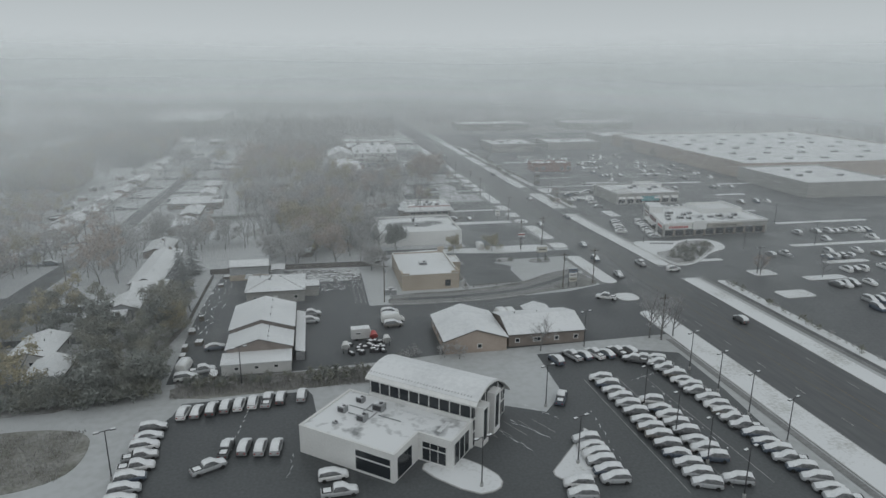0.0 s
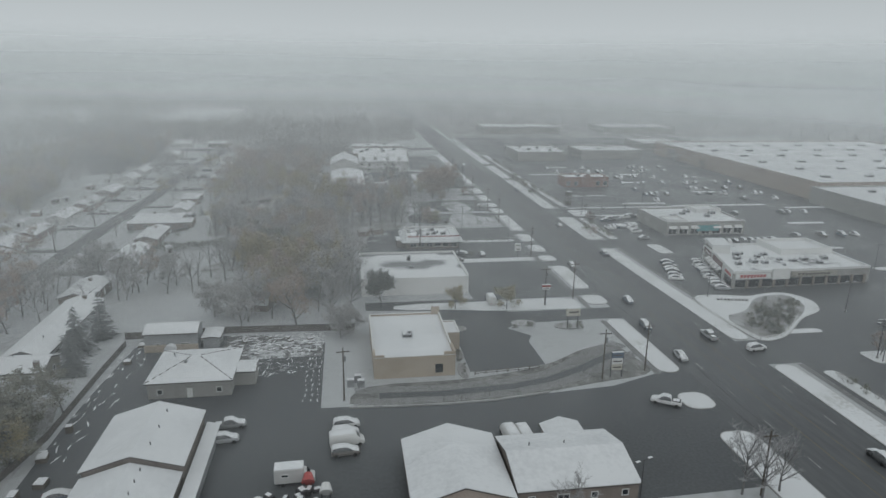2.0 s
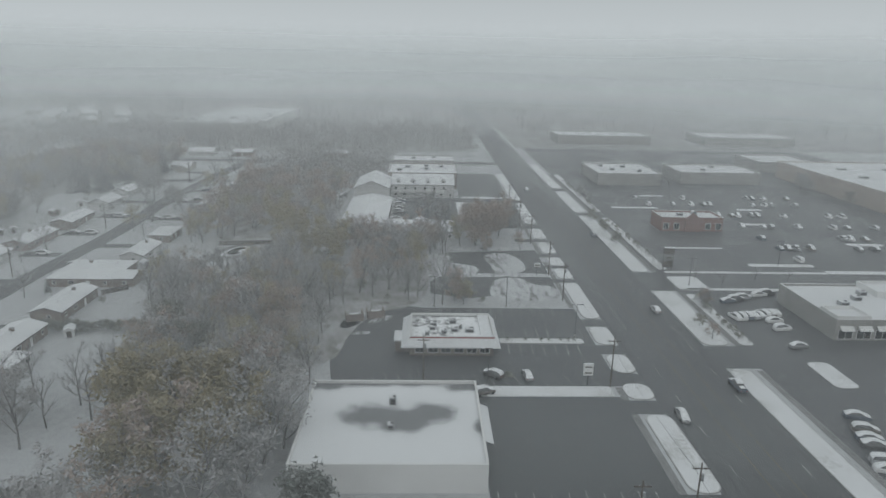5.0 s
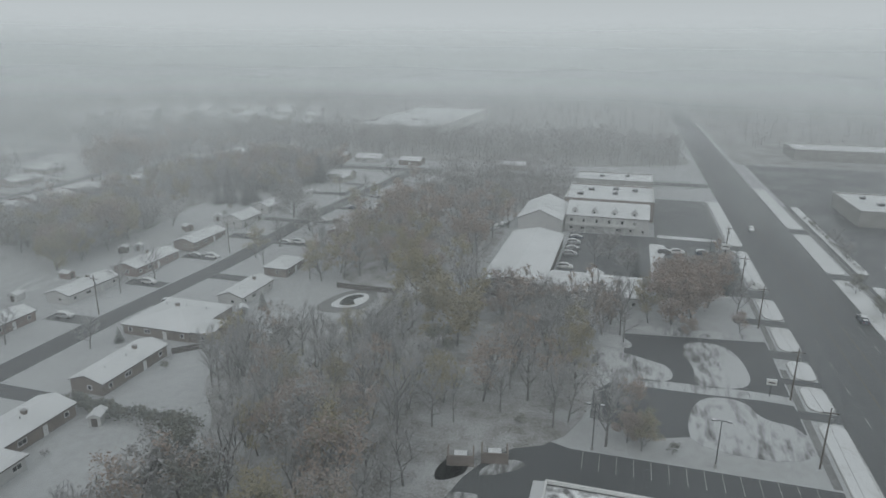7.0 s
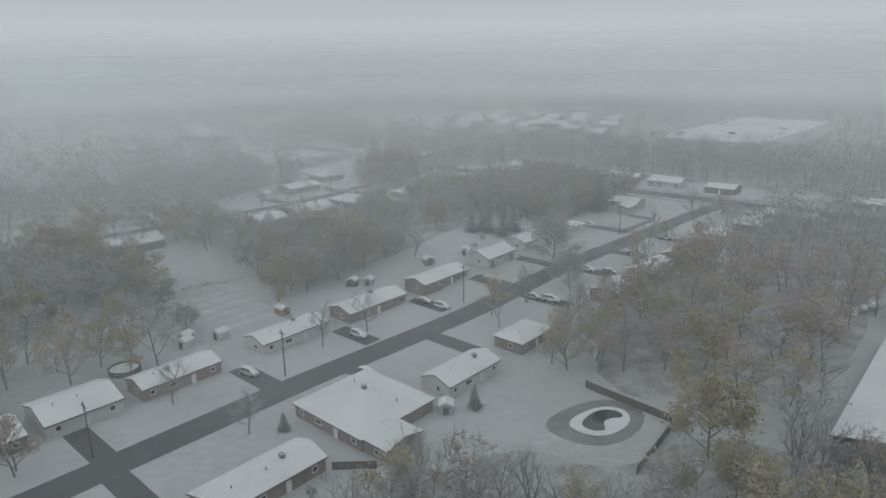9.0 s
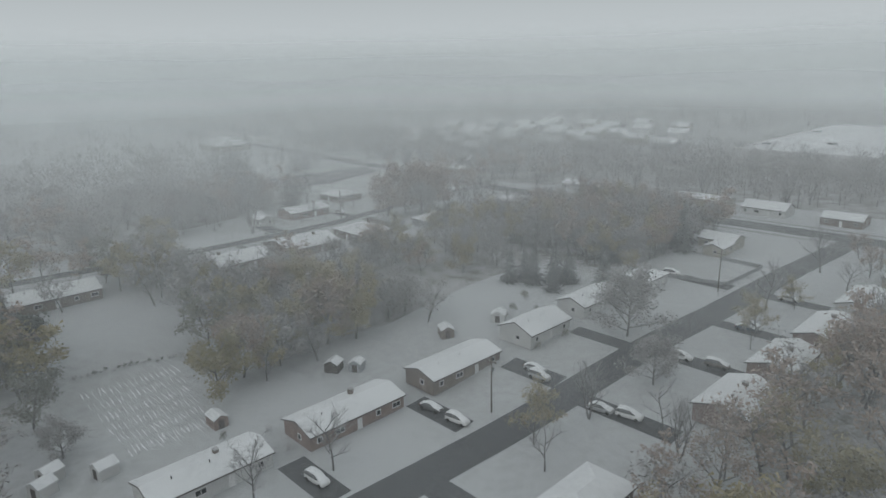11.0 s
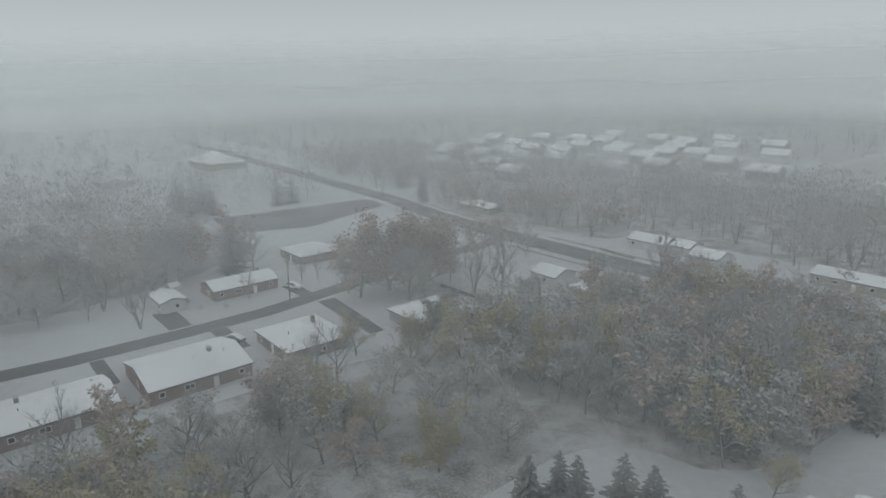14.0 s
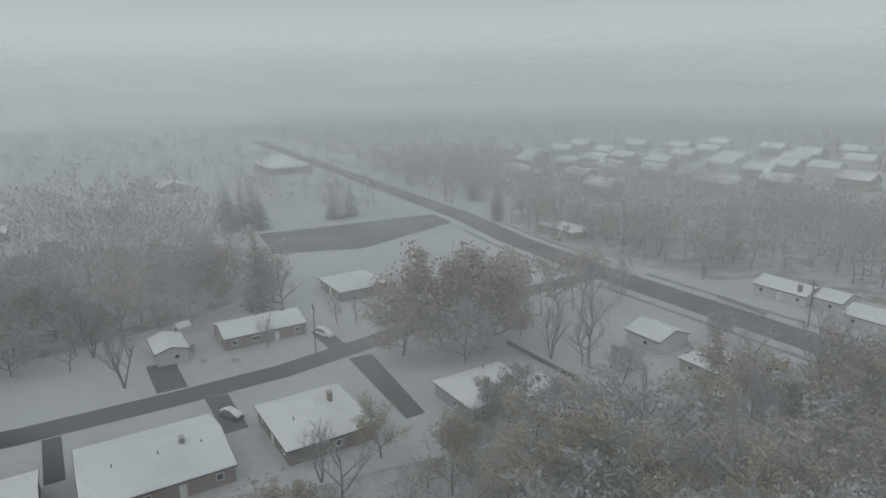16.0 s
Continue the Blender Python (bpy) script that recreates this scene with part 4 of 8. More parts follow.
def block(t, x0, x1, y0, y1, h, wall, snow="roof_snow", rim=0.45, cap="trim", base=-0.5):
    deck = h - rim
    part("wall", boxed(x0, x1, y0, y1, base, deck), M[wall], t)
    part("roof_deck", boxed(x0 + 0.3, x1 - 0.3, y0 + 0.3, y1 - 0.3, deck, deck + 0.06), M[snow], t, "flat roof under snow")
    bm = bmesh.new()
    for a, b, c, d in ((x0, x1, y0, y0 + 0.3), (x0, x1, y1 - 0.3, y1), (x0, x0 + 0.3, y0 + 0.3, y1 - 0.3), (x1 - 0.3, x1, y0 + 0.3, y1 - 0.3)):
        box(bm, a, b, c, d, deck, h)
    p = part("parapet", bm, M[wall], t)
    bm = bmesh.new()
    for a, b, c, d in ((x0 - 0.05, x1 + 0.05, y0 - 0.05, y0 + 0.34), (x0 - 0.05, x1 + 0.05, y1 - 0.34, y1 + 0.05), (x0 - 0.05, x0 + 0.34, y0 + 0.34, y1 - 0.34), (x1 - 0.34, x1 + 0.05, y0 + 0.34, y1 - 0.34)):
        box(bm, a, b, c, d, h, h + 0.09)
    part("coping", bm, M[cap], p)


# car showroom: a low white block with a vaulted hall behind it
show = flat_shop("car_showroom", 0, 18.3, 0, 14.2, 5.0, "stucco", "white car showroom with a snowy vaulted hall and flat-roofed wing", None, 0.3, ((4.2, 11.6, 1.4, 1.1, 1.0), (3.4, 7.4, 1.5, 1.2, 1.1), (8.6, 10.8, 2.0, 1.5, 1.3), (8.0, 6.6, 1.6, 1.4, 1.2), (4.6, 3.6, 0.8, 0.7, 0.4)), turn=-39.0, at=(-4.3, 98.1))
part("wall", boxed(0, 18.3, 0, 14.2, -0.5, 4.7), M["stucco"], show)
part("wall", boxed(18.3, 24.4, 7.4, 14.2, -0.5, 4.7), M["stucco"], show)
part("roof_deck", boxed(0.3, 18.0, 0.3, 14.2, 4.7, 4.76), M["deck_snow"], show, "flat roof under thin melting snow")
part("roof_deck", boxed(18.0, 24.1, 7.7, 14.2, 4.7, 4.76), M["deck_snow"], show, "flat roof under thin melting snow")
for a, b, c, d in ((0, 18.3, 0, 0.3), (18.0, 18.3, 0.3, 7.4), (18.3, 24.4, 7.4, 7.7), (24.1, 24.4, 7.7, 14.2), (0, 0.3, 0.3, 14.2), (0.3, 4.2, 13.9, 14.2)):
    p = part("parapet", boxed(a, b, c, d, 4.7, 4.98), M["stucco"], show)
    part("coping", boxed(a - 0.04, b + 0.04, c - 0.04, d + 0.04, 4.98, 5.06), M["trim"], p)
for k in range(13):
    part("roof_paver", boxed(10.6 + 0.62 * k, 11.1 + 0.62 * k, 12.2, 12.75, 4.76, 4.86), M["roof_snow"], show)
for k in range(5):
    part("roof_paver", boxed(20.6, 21.3, 9.4 + 0.7 * k, 9.95 + 0.7 * k, 4.76, 4.86), M["roof_snow"], show)
for a, b, c, d in ((3.2, 8.2, 9.5, 9.62), (6.6, 6.72, 6.4, 12.4), (8.8, 8.92, 7.2, 9.8), (9.6, 14.0, 9.0, 9.12), (4.6, 7.4, 7.3, 7.42)):
    part("roof_pipe", boxed(a, b, c, d, 4.82, 4.95), M["hvac"], show)
for k in range(4):
    part("mullion", boxed(19.0 + 1.45 * k, 19.1 + 1.45 * k, 7.28, 7.36, 0.4, 3.6), M["trim"], show)
    part("mullion", boxed(24.43, 24.5, 8.2 + 1.75 * k, 8.3 + 1.75 * k, 0.3, 4.0), M["trim"], show)
U0, U1, V0, V1, SPRING = 4.2, 24.6, 14.3, 28.4, 8.3
arc = []
for k in range(25):
    f = k / 24
    arc.append((V0 - 0.5 + (V1 - V0 + 1.0) * f, SPRING - 3.7 * f + 3.2 * math.sin(math.pi * f) ** 0.85))
part("hall_wall", prism(bmesh.new(), [(V0, -0.5), (V1, -0.5), (V1, 3.6), (V0 + 0.5, SPRING - 2.7), (V0, SPRING - 2.7)], U0, U1, "x"), M["stucco"], show)
part("clerestory", boxed(U0 + 0.1, U1 - 0.1, V0 + 0.1, V0 + 0.5, SPRING - 2.7, SPRING - 0.1), M["glass"], show, "dark band of clerestory windows")
for k in range(11):
    u = U0 + 0.3 + k * (U1 - U0 - 0.6) / 10
    part("mullion", boxed(u - 0.07, u + 0.07, V0 - 0.02, V0 + 0.1, SPRING - 2.7, SPRING - 0.12), M["trim"], show)
part("sill", boxed(U0, U1, V0 - 0.06, V0 + 0.1, SPRING - 2.85, SPRING - 2.7), M["trim"], show)
part("eave_beam", boxed(U0 - 0.2, U1 + 0.3, V0 - 0.35, V0 + 0.1, SPRING - 0.12, SPRING + 0.1), M["trim"], show)
part("vault_roof", prism(bmesh.new(), arc + [(a, z - 0.28) for a, z in arc[::-1]], U0 - 0.5, U1 + 0.9, "x"), M["trim"], show, "white metal vault edge")
part("snow_cover", prism(bmesh.new(), [(a, z + 0.1) for a, z in arc[1:-1]] + [(a, z + 0.01) for a, z in arc[1:-1]][::-1], U0 - 0.4, U1 + 0.75, "x"), M["roof_snow"], show, "snow on the curved roof")
for k in range(34):
    u = U0 + 0.6 * k
    a, z = arc[2]
    part("seam", boxed(u - 0.05, u + 0.05, a - 0.1, a + 0.55, z + 0.06, z + 0.2), M["hvac"], show)
for uu in (U0 + 0.1, U1 - 0.1):
    part("gable_glass", prism(bmesh.new(), [(V0 + 0.3, 3.7)] + [(a, z - 0.3) for a, z in arc[1:-1]] + [(V1 - 0.2, 3.7)], uu - 0.06, uu + 0.13, "x"), M["glass"], show, "dark arched gable glazing")
for v, h in ((15.3, 7.4), (20.2, 7.8)):
    for w in (v, v + 2.1):
        part("entrance_frame", boxed(U1 + 0.05, U1 + 1.5, w, w + 0.45, -0.3, h), M["stucco"], show)
    part("lintel", boxed(U1 + 0.05, U1 + 1.5, v + 0.45, v + 2.1, h - 0.6, h), M["stucco"], show)
    part("sill", boxed(U1 + 0.05, U1 + 1.5, v + 0.45, v + 2.1, -0.3, 0.9), M["stucco"], show)
    part("shop_glass", boxed(U1 + 1.3, U1 + 1.38, v + 0.45, v + 2.1, 0.9, h - 0.6), M["glass"], show)
for k in range(7):
    v = V0 + 1.2 + 1.9 * k
    part("gable_rib", boxed(U1 + 0.03, U1 + 0.13, v, v + 0.1, 0.2, SPRING - 3.7 * (v - V0) / (V1 - V0) + 1.6 * math.sin(math.pi * (v - V0) / (V1 - V0))), M["trim"], show)
for z in (2.9, 5.2):
    part("gable_rib", boxed(U1 + 0.03, U1 + 0.15, V0 + 0.2, V1 - 0.3, z, z + 0.25), M["trim"], show)
part("gable_rib", boxed(U1 + 0.03, U1 + 0.15, 24.6, 24.9, 0, 7.6), M["trim"], show)
part("shop_glass", boxed(U1 + 0.01, U1 + 0.06, V0 + 0.4, V1 - 0.4, 0.3, 3.6), M["glass"], show)
part("front_window", boxed(11.2, 17.6, -0.05, 0.02, 0.5, 3.9), M["glass"], show, "dark showroom window")
part("window_bar", boxed(11.2, 17.6, -0.08, -0.05, 2.6, 2.85), M["trim"], show)
part("front_window", boxed(18.28, 18.36, 1.0, 5.2, 0.3, 3.9), M["glass"], show, "dark showroom window")
part("front_window", boxed(19.0, 23.4, 7.34, 7.42, 0.4, 3.6), M["glass"], show, "dark showroom window")
part("window_bar", boxed(19.0, 23.4, 7.3, 7.34, 2.5, 2.7), M["trim"], show)
part("front_window", boxed(24.36, 24.45, 8.2, 13.6, 0.3, 4.0), M["glass"], show, "dark showroom window")
KEEP.append((-6, 38, 84, 126))

# brick offices with a gabled wing
house(26.3, 41.5, 130.8, 148, "y", "pink_block", "pinkish brick office wing with a snow-covered gable roof", eave=2.9, pitch=0.32, name="office_building", category="building", group="brick offices by the drive", vents=0, door=False)
house(41.6, 60.5, 132.0, 147, "x", "brick_brown", "long brown brick office with a snow-covered roof", eave=2.9, pitch=0.26, name="office_building", category="building", group="brick offices by the drive", vents=2, door=False)
house(50, 57, 143, 150, "y", "brick_brown", "small brick office annex with a snowy gable", eave=2.9, pitch=0.32, name="office_building", category="building", group="brick offices by the drive", vents=0, door=False, windows=False)
# workshop sheds in a row
house(-20.3, -5.9, 133.2, 142.2, "y", "brick_brown", "brown workshop hall with a snow-covered gable roof", eave=3.6, pitch=0.3, name="workshop", category="building", group="workshop halls in the yard", vents=3, windows=False, door=False)
house(-20.5, -5.7, 142.3, 158.6, "y", "brick_brown", "taller brown workshop hall with a snow-covered gable roof", eave=4.4, pitch=0.3, name="workshop", category="building", group="workshop halls in the yard", vents=3, windows=False, door=False)
lean = thing("lean_to", -13.5, 131.2, "pale lean-to store with a flat snowy roof", "shed", "workshop halls in the yard")
part("wall", boxed(-7, 7, -2.2, 2.2, -0.4, 2.5), M["siding_white"], lean)
part("roof", prism(bmesh.new(), [(-2.5, 2.45), (2.3, 3.0), (2.3, 3.2), (-2.5, 2.65)], -7.2, 7.2, "x"), M["roof_snow"], lean, "snow on the sloping roof")
for k in range(3):
    window(lean, -4 + 4 * k, -2.2, 1.5, 1.0, 0.8, "y-")
side = thing("lean_to", -4.7, 146, "low white-roofed side store along the workshop", "shed", "workshop halls in the yard")
part("wall", boxed(-0.9, 0.9, -12, 12, -0.4, 2.0), M["hvac"], side)
part("roof", prism(bmesh.new(), [(-1.0, 2.5), (1.1, 2.0), (1.1, 2.15), (-1.0, 2.65)], -12.2, 12.2, "y"), M["roof_snow"], side, "snow on the sloping roof")
hip_office = house(-19.8, -3.6, 172, 187.2, "x", "grey_block", "square grey-tan block office with a snow-covered hip roof", roof="hip", eave=3.3, pitch=0.26, name="office_building", category="building", group="", vents=1)
for sx in (-1, 1):
    for sy in (-1, 1):
        for k in range(7):
            p, q = Vector((sx * 8.0, sy * 7.5, 3.55)), Vector((sx * 0.65, 0, 5.53))
            part("ridge_tile", tubed(p.lerp(q, (k + 0.1) / 7), p.lerp(q, (k + 0.7) / 7), 0.1, 0.1, 6), M["fascia"], hip_office)
part("roof_vent", tubed((-1.6, -1.8, 4.8), (-1.6, -1.8, 5.5), 0.4, 0.34, 10), M["hvac"], hip_office)
house(-4.4, 0.2, 176, 181.5, "x", "grey_block", "grey-tan block porch with a snow-covered roof", eave=2.9, pitch=0.2, name="office_porch", category="building", group="", vents=0, windows=False, door=False)
store = house(-26.4, -14.6, 195, 202, "x", "siding_grey", "grey barn-like store with a snow-covered roof", eave=4.2, pitch=0.34, name="barn_store", category="building", group="", vents=0, door=False)
part("lower_wall", boxed(-5.7, 5.7, -3.4, -3.02, -0.3, 1.7), M["brick_tan"], store, "tan lower wall")
part("arched_canopy", prism(bmesh.new(), [(-1.2 * math.cos(math.pi * k / 10), 1.0 + 1.2 * math.sin(math.pi * k / 10)) for k in range(11)], -4.8, -3.38), M["roof_snow"], store, "white arched canopy over the door")
house(-14.4, -10, 196, 202, "y", "siding_grey", "small grey store annex with a snowy roof", eave=2.4, pitch=0.12, name="barn_store", category="building", group="", vents=0, windows=False, door=False)

tan = flat_shop("tan_shop", 23.3, 40, 175.8, 200, 4.8, "brick_tan", "tan block shop with a flat snow-covered roof", rim=0.5, units=((-0.5, -0.5, 2.2, 2.0, 0.8),))
block(tan, 5.8, 11.4, 0.4, 7.6, 4.3, "brick_tan", rim=0.25)
for a, b, c, d, h in ((-8.4, -6.2, -12.14, -11.76, 5.3), (-8.4, -8.0, -11.76, -8.5, 5.3), (6.0, 8.4, -12.14, -11.76, 5.5), (8.0, 8.39, -11.76, -7.6, 5.5), (6.4, 8.4, 11.7, 12.14, 6.2)):
    part("parapet_pier", boxed(a, b, c, d, 4.2, h), M["brick_tan"], tan)
part("window", boxed(4.2, 5.8, -12.14, -12.05, 1.0, 2.9), M["glass"], tan)
for k in range(4):
    window(tan, 8.35, -6 + 2.2 * k, 1.7, 1.8, 2.0, "x+")
white = flat_shop("white_shop", 22.3, 52.5, 227.6, 254.2, 5.2, "stucco", "long white shop with half-melted snow on its flat roof", "melt_snow", 0.55, ((-0.2, 5.6, 1.2, 1.2, 1.4), (-0.2, -2.2, 1.2, 1.2, 0.8)))
part("awning", prism(bmesh.new(), [(15.1, 3.4), (16.9, 2.7), (16.9, 2.8), (15.1, 3.6)], -4, 8, "y"), M["roof_snow"], white)
for k in range(5):
    window(white, 15.1, -11 + 4.4 * k, 1.6, 3.0, 2.2, "x+")

# burger restaurant with a sloping skirt roof
bk = thing("restaurant", 49, 288.6, "low brick restaurant with a red-trimmed snowy skirt roof", "building")
KEEP.append((36, 62, 273, 293))
part("wall", boxed(-9.6, 9.2, -12.0, 1.4, -0.4, 3.1), M["brick_brown"], bk)
for y0, y1, face in ((-9.6, 0, "y-"),):
    for k in range(6):
        window(bk, -7.2 + 2.9 * k, -12.0, 1.5, 2.3, 1.6, "y-")
for k in range(4):
    window(bk, 9.2, -10 + 3.2 * k, 1.5, 2.3, 1.6, "x+")
bm = bmesh.new()
o, i, z0, z1 = (-11.4, 10.6, -14.0, 3.0), (-9.4, 9.3, -12.7, 1.0), 3.0, 4.7
lo = [(o[0], o[2]), (o[1], o[2]), (o[1], o[3]), (o[0], o[3])]
hi = [(i[0], i[2]), (i[1], i[2]), (i[1], i[3]), (i[0], i[3])]
va, vb = [bm.verts.new((x, y, z0)) for x, y in lo], [bm.verts.new((x, y, z1)) for x, y in hi]
vc = [bm.verts.new((x, y, z0 - 0.25)) for x, y in lo]
for k in range(4):
    bm.faces.new((va[k], va[(k + 1) % 4], vb[(k + 1) % 4], vb[k]))
    bm.faces.new((vc[k], vc[(k + 1) % 4], va[(k + 1) % 4], va[k]))
bm.faces.new(vc[::-1])
part("skirt_roof", bm, M["roof_snow"], bk, "snow on the sloping skirt roof")
bm = bmesh.new()
for a, b, c, d in ((i[0], i[1], i[2] - 0.05, i[2] + 0.25), (i[0], i[1], i[3] - 0.25, i[3] + 0.05), (i[0] - 0.05, i[0] + 0.25, i[2], i[3]), (i[1] - 0.25, i[1] + 0.05, i[2], i[3])):
    box(bm, a, b, c, d, z1 - 0.2, z1 + 0.35)
part("parapet", bm, M["trim"], bk, "white metal parapet")
part("red_band", boxed(i[0], i[1], i[2] - 0.12, i[2] - 0.06, z1 - 0.1, z1 + 0.2), M["red_band"], bk, "thin red band along the front parapet")
part("roof_deck", boxed(i[0] + 0.26, i[1] - 0.26, i[2] + 0.26, i[3] - 0.26, z1 - 0.5, z1 - 0.4), M["worn_snow"], bk, "flat roof with patchy snow")
part("snow_ledge", boxed(6.4, 8.9, -12.2, 0.6, z1 - 0.4, z1 + 0.1), M["roof_snow"], bk)
for x, y, w in ((-4.2, 2.2, 1.6), (-4.4, -1.0, 1.4), (0.4, 4.6, 1.6), (0.6, -2.2, 1.6), (4.0, -2.4, 2.0), (-1.8, -4.0, 1.2), (-5.6, -5.4, 1.0), (2.0, -0.2, 0.8)):
    roof_unit(bk, x, (y - 1.2) * 0.72 - 5.6, z1 - 0.4, w, w * 0.8, 0.9)
part("drive_window", boxed(-12.8, -9.6, -10, -5, -0.3, 2.7), M["brick_brown"], bk)
part("drive_roof", boxed(-13.1, -9.5, -10.4, -4.6, 2.75, 2.95), M["roof_snow"], bk)
for x, y, turn in ((25, 297.6, 12), (30.2, 299.8, 12)):
    d = thing("bin_enclosure", x, y, "red brick bin enclosure with snow inside", "enclosure", "bin enclosures", turn=turn)
    for a, b, c, e in ((-2.2, 2.2, -1.6, -1.35), (-2.2, -1.95, -1.35, 1.6), (1.95, 2.2, -1.35, 1.6)):
        part("wall", boxed(a, b, c, e, -0.2, 1.9), M["brick_brown"], d)
    part("bin", soften(boxed(-1.2, 1.2, -0.9, 0.9, 0, 1.3), 0.06), M["dark_metal"], d)
    part("snow_cap", boxed(-1.1, 1.1, -0.8, 0.8, 1.3, 1.42), M["roof_snow"], d)

# shopping centre buildings east of the road
def slab(bm, pts, z0, z1):
    """An upright block with the outline pts."""
    lo, hi = [bm.verts.new((x, y, z0)) for x, y in pts], [bm.verts.new((x, y, z1)) for x, y in pts]
    for k in range(len(pts)):
        bm.faces.new((lo[k], lo[(k + 1) % len(pts)], hi[(k + 1) % len(pts)], hi[k]))
    bm.faces.new(hi)
    bm.faces.new(lo[::-1])
    bmesh.ops.recalc_face_normals(bm, faces=bm.faces)
    return bm


st = thing("strip_store", 130.6, 222.6, "flat-roofed shop row with red signs, roof units and snow", "building", "shopping centre buildings")
KEEP.append((129, 178, 221, 255))
FRONT = pose(0, 0, 0, 0, 0, -15.4)


def fronted(name, u0, u1, d0, d1, z0, z1, mat, label="", parent=None):
    """A box on the slanted west front: u along it from the south corner, d outwards."""
    ob = part(name, boxed(-d1, -d0, u0, u1, z0, z1), M[mat], parent or st, label)
    ob.matrix_basis = FRONT
    return ob


part("wall", slab(bmesh.new(), [(0, 0), (46, 1.2), (46, 30.4), (8.1, 29.4)], -0.5, 4.7), M["grey_block"], st)
part("roof_deck", slab(bmesh.new(), [(0.5, 0.4), (45.7, 1.6), (45.7, 30.0), (8.3, 29.0)], 4.7, 4.76), M["deck_snow"], st, "flat roof under snow")
for pts in ([(0, 0), (46, 1.2), (46, 1.6), (0.1, 0.4)], [(45.6, 1.6), (46, 1.6), (46, 30.4), (45.6, 30.4)], [(8.0, 29.0), (45.6, 30.0), (45.6, 30.4), (8.1, 29.4)], [(0.1, 0.4), (0.5, 0.4), (8.4, 29.0), (8.0, 29.0)]):
    p = part("parapet", slab(bmesh.new(), pts, 4.7, 5.3), M["stucco"], st)
    part("coping", slab(bmesh.new(), pts, 5.303, 5.4), M["roof_snow"], p)
block(st, 27, 45.5, 17, 30.2, 6.6, "stucco", rim=1.0, base=4.77)
for x, y, w, l, h in ((6.5, 8, 1.8, 1.4, 1.0), (9.4, 13.6, 2.0, 1.5, 1.0), (11.6, 17.6, 2.0, 1.4, 1.1), (14, 18.4, 0.9, 0.9, 0.9), (12.6, 9.6, 2.2, 1.8, 1.1), (15.6, 8.4, 1.8, 1.5, 1.0), (17.2, 14.8, 1.6, 1.4, 1.0), (21, 17, 1.8, 1.4, 0.9), (22.6, 11.4, 1.6, 1.2, 0.7), (26, 9.6, 2.2, 1.3, 0.9), (30.4, 10.6, 2.4, 1.6, 1.0), (33, 6.6, 1.6, 1.4, 0.9), (38, 11.4, 2.0, 1.6, 1.0), (20.4, 5.8, 0.8, 0.8, 0.6)):
    roof_unit(st, x, y, 4.77, w, l, h)
# west front: white tower with dark square panels, maroon sign band, awnings, corner unit
tower = fronted("corner_tower", 22.0, 30.8, -5.2, 0.35, 4.77, 7.4, "stucco", "white corner tower with dark panels as shaded openings")
fronted("tower_cap", 21.8, 31.0, -5.4, 0.55, 7.4, 7.6, "roof_snow", "", None)
# solid dark panels stand in for the shade inside the tower openings
for k in range(5):
    fronted("opening", 22.9 + 1.6 * k, 23.8 + 1.6 * k, 0.34, 0.4, 5.5, 6.5, "fascia")
fronted("sign_band", 9.0, 30.8, 0.02, 0.45, 3.2, 4.6, "maroon_band", "maroon fascia band over the shop fronts")
for k in range(8):
    fronted("sign_bar", 23.0 + 0.72 * k, 23.5 + 0.72 * k, 0.45, 0.52, 3.6, 4.2, "trim")
for u in (8.2, 20.6, 30.4):
    fronted("pier", u, u + 0.7, 0.03, 0.6, -0.4, 5.0, "stucco")
for k in range(5):
    aw = part("awning", prism(bmesh.new(), [(0.0, 3.1), (-1.5, 2.4), (-1.5, 2.5), (0.0, 3.3)], 9.6 + 3.0 * k + 0.1, 12.0 + 3.0 * k), M["trim"], st)
    aw.matrix_basis = FRONT @ pose(-0.46, 0, 0)
    fronted("shop_window", 9.6 + 3.0 * k, 12.0 + 3.0 * k, 0.01, 0.06, 0.5, 2.6, "glass")
for u in (1.0, 3.2, 5.4):
    fronted("shop_window", u, u + 1.9, 0.01, 0.06, 0.5, 2.6, "glass")
fronted("sign_panel", 0.6, 7.4, 0.02, 0.3, 3.0, 4.6, "trim", "white sign panel")
for k in range(7):
    fronted("sign_bar", 1.0 + 0.85 * k, 1.6 + 0.85 * k, 0.3, 0.37, 3.4, 4.3, "red_letter")
# south front: lit sign panel with red lettering, brick bays and dark glass
part("sign_panel", boxed(0.8, 12.0, -0.25, -0.02, 3.0, 4.6), M["trim"], st, "white sign panel")
for k in range(8):
    part("sign_bar", boxed(2.2 + 1.05 * k, 2.95 + 1.05 * k, -0.34, -0.25, 3.35, 4.3), M["red_letter"], st)
part("raised_gable", boxed(12.6, 18.2, -0.3, 0.3, 2.6, 5.9), M["stucco"], st)
part("sign_panel", boxed(19.0, 34.0, -0.05, 0.3, 3.2, 4.6), M["siding_tan"], st, "pale sign panel")
for k in range(9):
    part("sign_bar", boxed(21.0 + 1.2 * k, 21.8 + 1.2 * k, -0.12, -0.05, 3.6, 4.2), M["fascia"], st)
for k in range(10):
    part("shop_window", boxed(1.0 + 4.4 * k, 4.2 + 4.4 * k, -0.06 + 0.11 * k, 0.1 + 0.11 * k, 0.4, 2.6), M["glass"], st)
    part("brick_pier", boxed(4.4 + 4.4 * k, 5.2 + 4.4 * k, -0.16 + 0.11 * k, 0.2 + 0.11 * k, -0.4, 2.9), M["brick_brown"], st)
